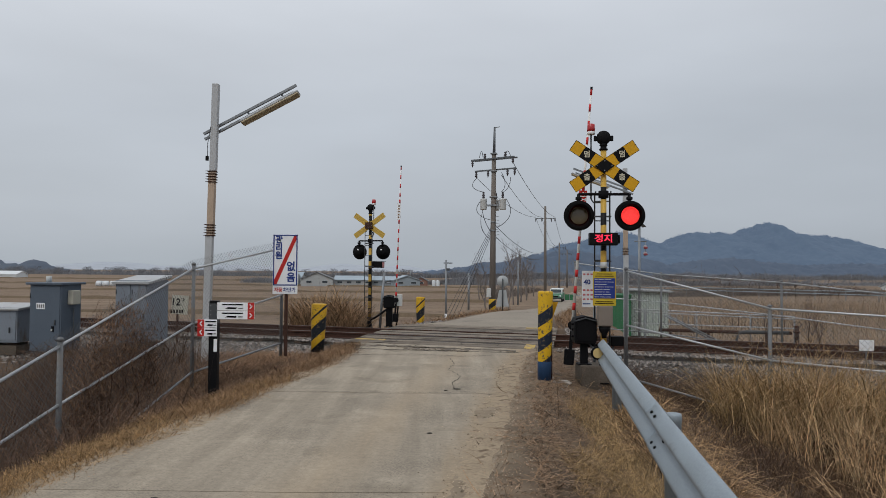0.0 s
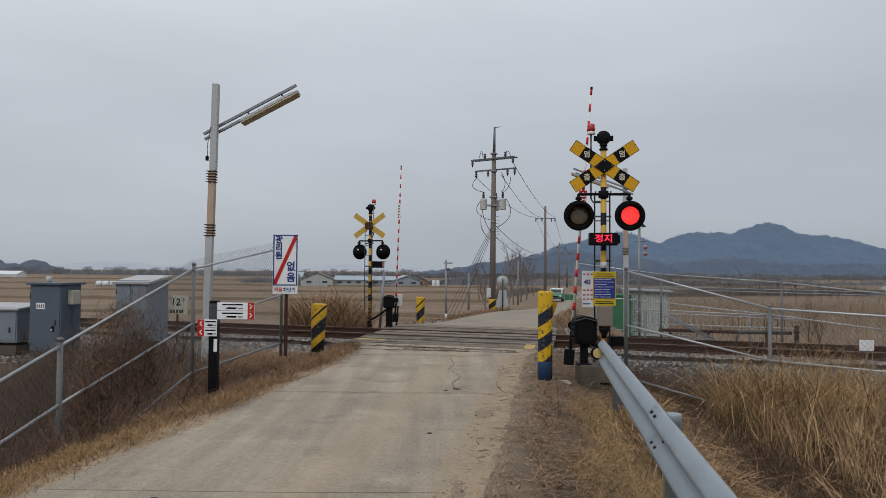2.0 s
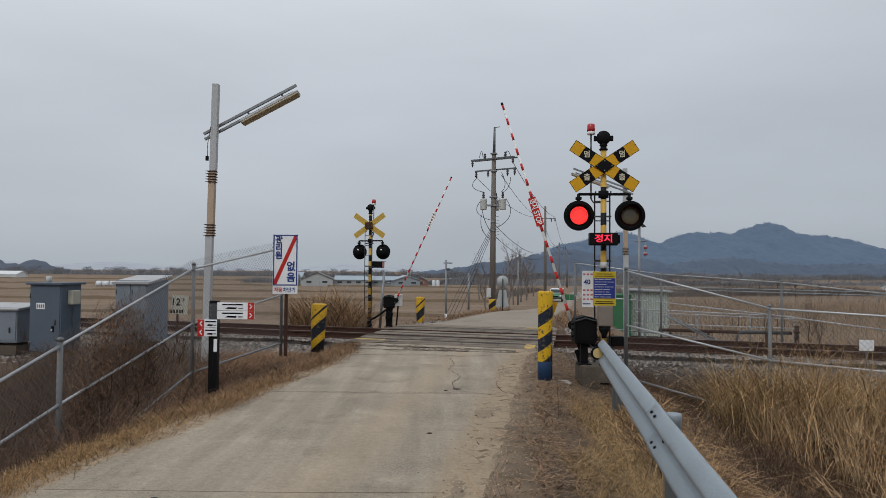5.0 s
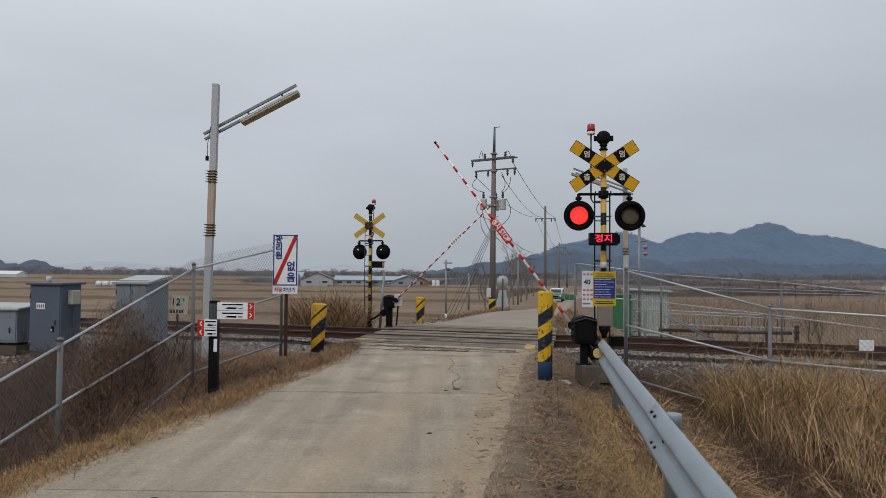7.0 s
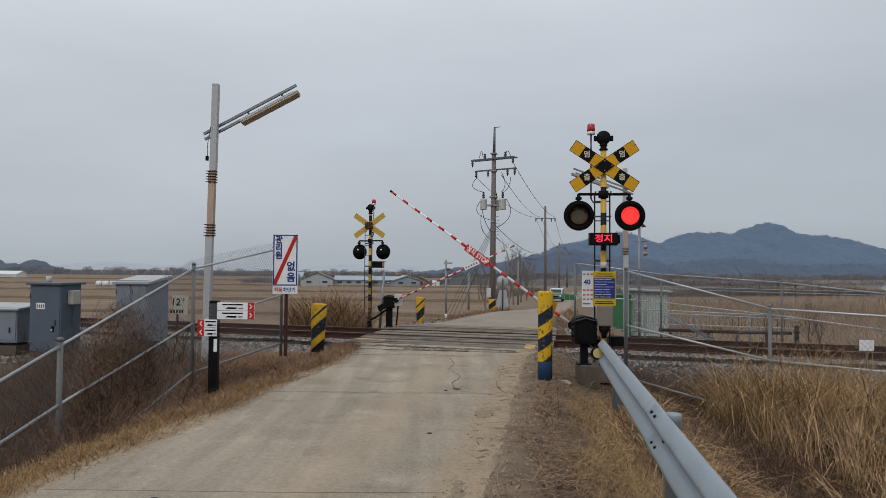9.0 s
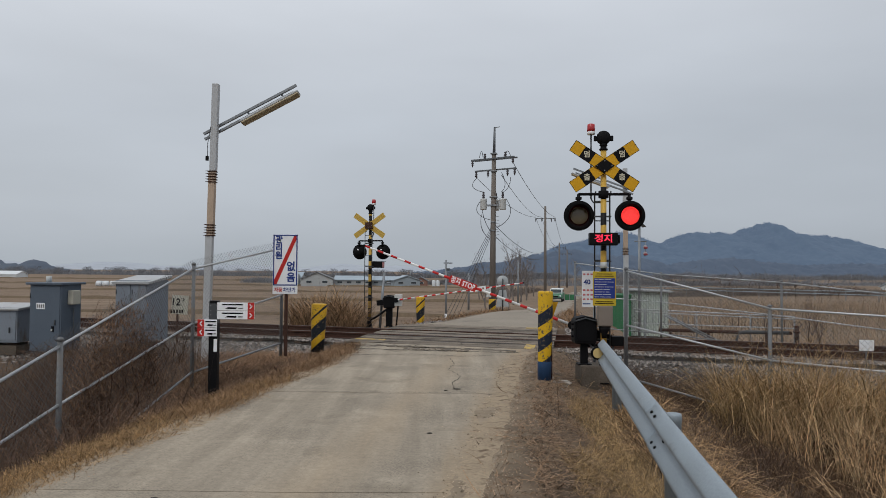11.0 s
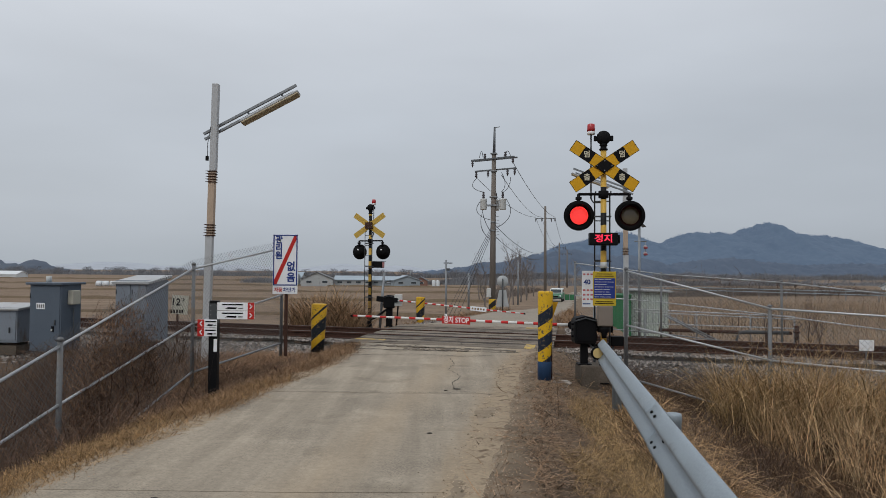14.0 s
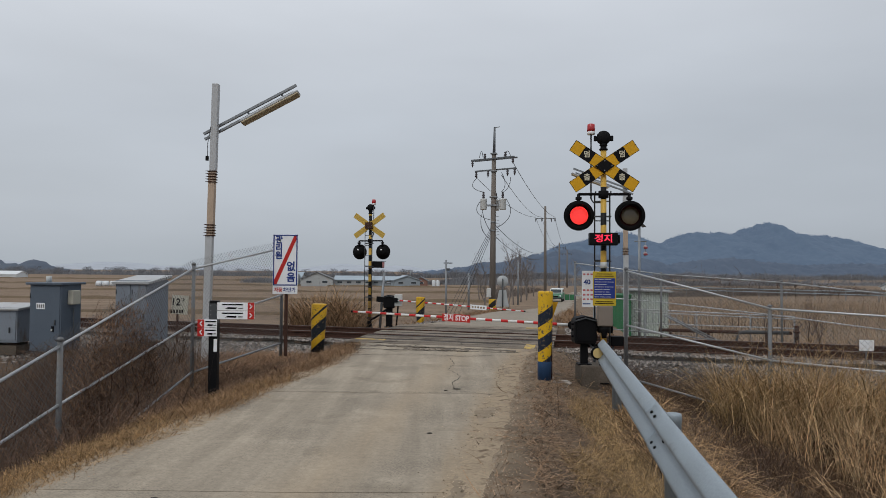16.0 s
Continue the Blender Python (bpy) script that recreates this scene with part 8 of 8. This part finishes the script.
blades("dry_weeds", p, np.random.default_rng(12).uniform(0.2, 0.7, len(p)), 0.010, 0.5, LITTER, "dark dry weeds growing through the ballast", "weeds", 58, droop=0.8)

# leaning steel tube between the far mast and the gate
lp = thing("leaning_post", pose(-2.02, 22.8, -0.3, 0, 4, 0), "leaning galvanised steel tube beside the far barrier machine", "post")
tubed("tube", [(0, 0, -0.1), (0, 0, 1.85)], 0.042, GALV, lp, "", 12)
tubed("brace", [(0.06, 0, 1.5), (0.25, 0, 1.52)], 0.025, GALV, lp, "", 8)
tp = thing("blue_tarpaulin", pose(3.3, 19.6, -0.2), "crumpled blue tarpaulin lying beside the deck", "tarpaulin")
bm = bmesh.new()
bmesh.ops.create_icosphere(bm, subdivisions=3, radius=1.0)
for v in bm.verts:
    k = 1 + 0.22 * math.sin(7 * v.co.x + 3 * v.co.z) * math.sin(6 * v.co.y + 1) + 0.1 * math.sin(15 * v.co.x)
    v.co = Vector((v.co.x * 0.3 * k, v.co.y * 0.3 * k, max(v.co.z, -0.2) * 0.12 * k))
part("sheet", bm, mat("blue_tarpaulin_sheet", (0.05, 0.11, 0.27), 0.5, var=0.2), tp)

# vines along the far fence, and rubble by the far gate
def along(a, b, n, spread, seed):
    rng = np.random.default_rng(seed)
    f = rng.random(n)[:, None]
    return np.array(a) * (1 - f) + np.array(b) * f + rng.normal(0, spread, (n, 3))


tangle("fence_vines", np.concatenate([along((9.4, 19.55, 1.36), (14.8, 17.25, 0.88), 280, 0.05, 81), along((6.6, 21.45, 1.56), (9.4, 19.55, 1.37), 160, 0.035, 82)]),
       (0.2, 0.7), 0.012, TWIG, "dark dry vines hanging on the far fence", "vines", 83, 6, 0.6, -1.9, 1.2)
tangle("fence_vines", np.concatenate([along((-4.24, 11.6, 0.2), (-4.31, 8.2, -0.3), 420, 0.12, 84), along((-4.3, 7.8, -0.4), (-4.3, 5.0, -1.0), 260, 0.15, 85)]),
       (0.4, 1.0), 0.009, TWIG, "dark dry vines woven into the chain link", "vines", 86, 6, 0.6, 0.4)
rng_r = np.random.default_rng(91)
x, y = rng_r.uniform(-3.0, 0.3, 420), rng_r.uniform(21.2, 23.2, 420)
k = (track_t(x, y) > 1.6) & (np.abs(x - lane_x(y)) > lane_half(y) + 0.1)
stones("rubble", np.stack([x, y, ground_z(x, y)], -1)[k], rng_r.uniform(0.03, 0.09, int(k.sum())), BALLAST, "pale broken rubble beside the far gate", "rubble")
x, y = rng_r.uniform(1.6, 2.9, 90), rng_r.uniform(10.0, 11.6, 90)
stones("gravel", np.stack([x, y, ground_z(x, y)], -1), rng_r.uniform(0.012, 0.045, 90), BALLAST, "scattered pale stones around the barrier block", "gravel")
FINE_GRIT = mat("fine_brown_grit", (0.24, 0.19, 0.135), 0.95, var=0.2, island=0.5, bump=0)
n = 1500
y = rng_r.uniform(3.0, 13.5, n)
side = np.where(rng_r.random(n) < 0.75, 1, -1)
x = lane_x(y) + side * (lane_half(y) + rng_r.normal(0.06, 0.16, n))
pts = np.stack([x, y, np.maximum(ground_z(x, y), 0.0)], -1)
stones("gravel", pts, rng_r.uniform(0.003, 0.009, n) * np.where(rng_r.random(n) < 0.06, 1.8, 1.0), FINE_GRIT, "fine grit strewn along the lane's edges", "gravel")


# ---------------------------------------------------------------- what moves
def lens_rows(times, start):
    """The lens turns over at each time: 0 degrees shows the lit face, 180 the smoked one."""
    rows, a = [], 0.0 if start else 180.0
    at = (0, -0.022, 0)
    last = -1.0
    for t in times:
        if t - 0.05 > 0.01:
            if not rows:
                rows.append((0.0, pose(*at, 0, 0, a)))
        for k in range(4):
            rows.append((max(0.0, t - 0.05 + k / 30), pose(*at, 0, 0, a + 60 * k)))
        a += 180
    if rows[-1][0] < 15.99:
        rows.append((16.0, pose(*at, 0, 0, a)))
    return rows


def motions():
    # the two warning lamps light by turns
    flips = [0.05, 0.65, 1.05, 1.68, 2.35, 2.75, 3.45, 4.05, 4.6, 5.17, 5.72, 6.28, 6.85, 7.45, 7.85, 8.55, 9.15, 9.7, 10.25, 10.8, 11.32, 11.95,
             12.55, 13.05, 13.65, 14.25, 14.75, 15.35, 15.95]
    walk(near_lenses[0], lens_rows(flips, False))
    walk(near_lenses[1], lens_rows(flips, True))
    # the arms come down
    swing = [(0, 94.5), (2.75, 94.5), (3, 92.2), (3.5, 87.3), (4, 82.2), (4.5, 77.3), (5, 72.3), (5.5, 67.2), (6, 62.1), (6.5, 57.2), (7, 52.7), (7.5, 48.2), (8, 44.0),
             (8.5, 39.8), (9, 35.6), (9.5, 31.6), (10, 27.6), (10.5, 23.6), (11, 19.7), (11.5, 16.0), (12, 12.5), (12.5, 9.1), (13, 6.3), (13.5, 3.2), (13.8, 1.6), (14, 0.9),
             (14.5, 1.5), (15, 1.9), (16, 2.0)]
    walk(near_arm, [(t, pose(-0.157, 0.30, 0.6335, 0, -a, 164)) for t, a in swing])
    swing = [(0, 88.0), (2.75, 88.0), (3, 86.0), (3.5, 80.3), (4, 74.8), (4.5, 69.2), (5, 63.7), (5.5, 58.3), (6, 53.0), (6.5, 47.7), (7, 42.4), (7.5, 37.3), (8, 32.3),
             (8.5, 27.6), (9, 23.4), (9.5, 19.4), (10, 15.3), (10.5, 11.7), (11, 8.2), (11.5, 5.0), (12, 1.9), (12.5, -1.4), (13, -4.3), (13.5, -5.0), (14, -4.0), (14.5, -3.4),
             (15, -3.0), (16, -3.0)]
    walk(far_arm, [(t, pose(0.22, -0.2, 0.865, 0, -a, -24)) for t, a in swing])


motions()
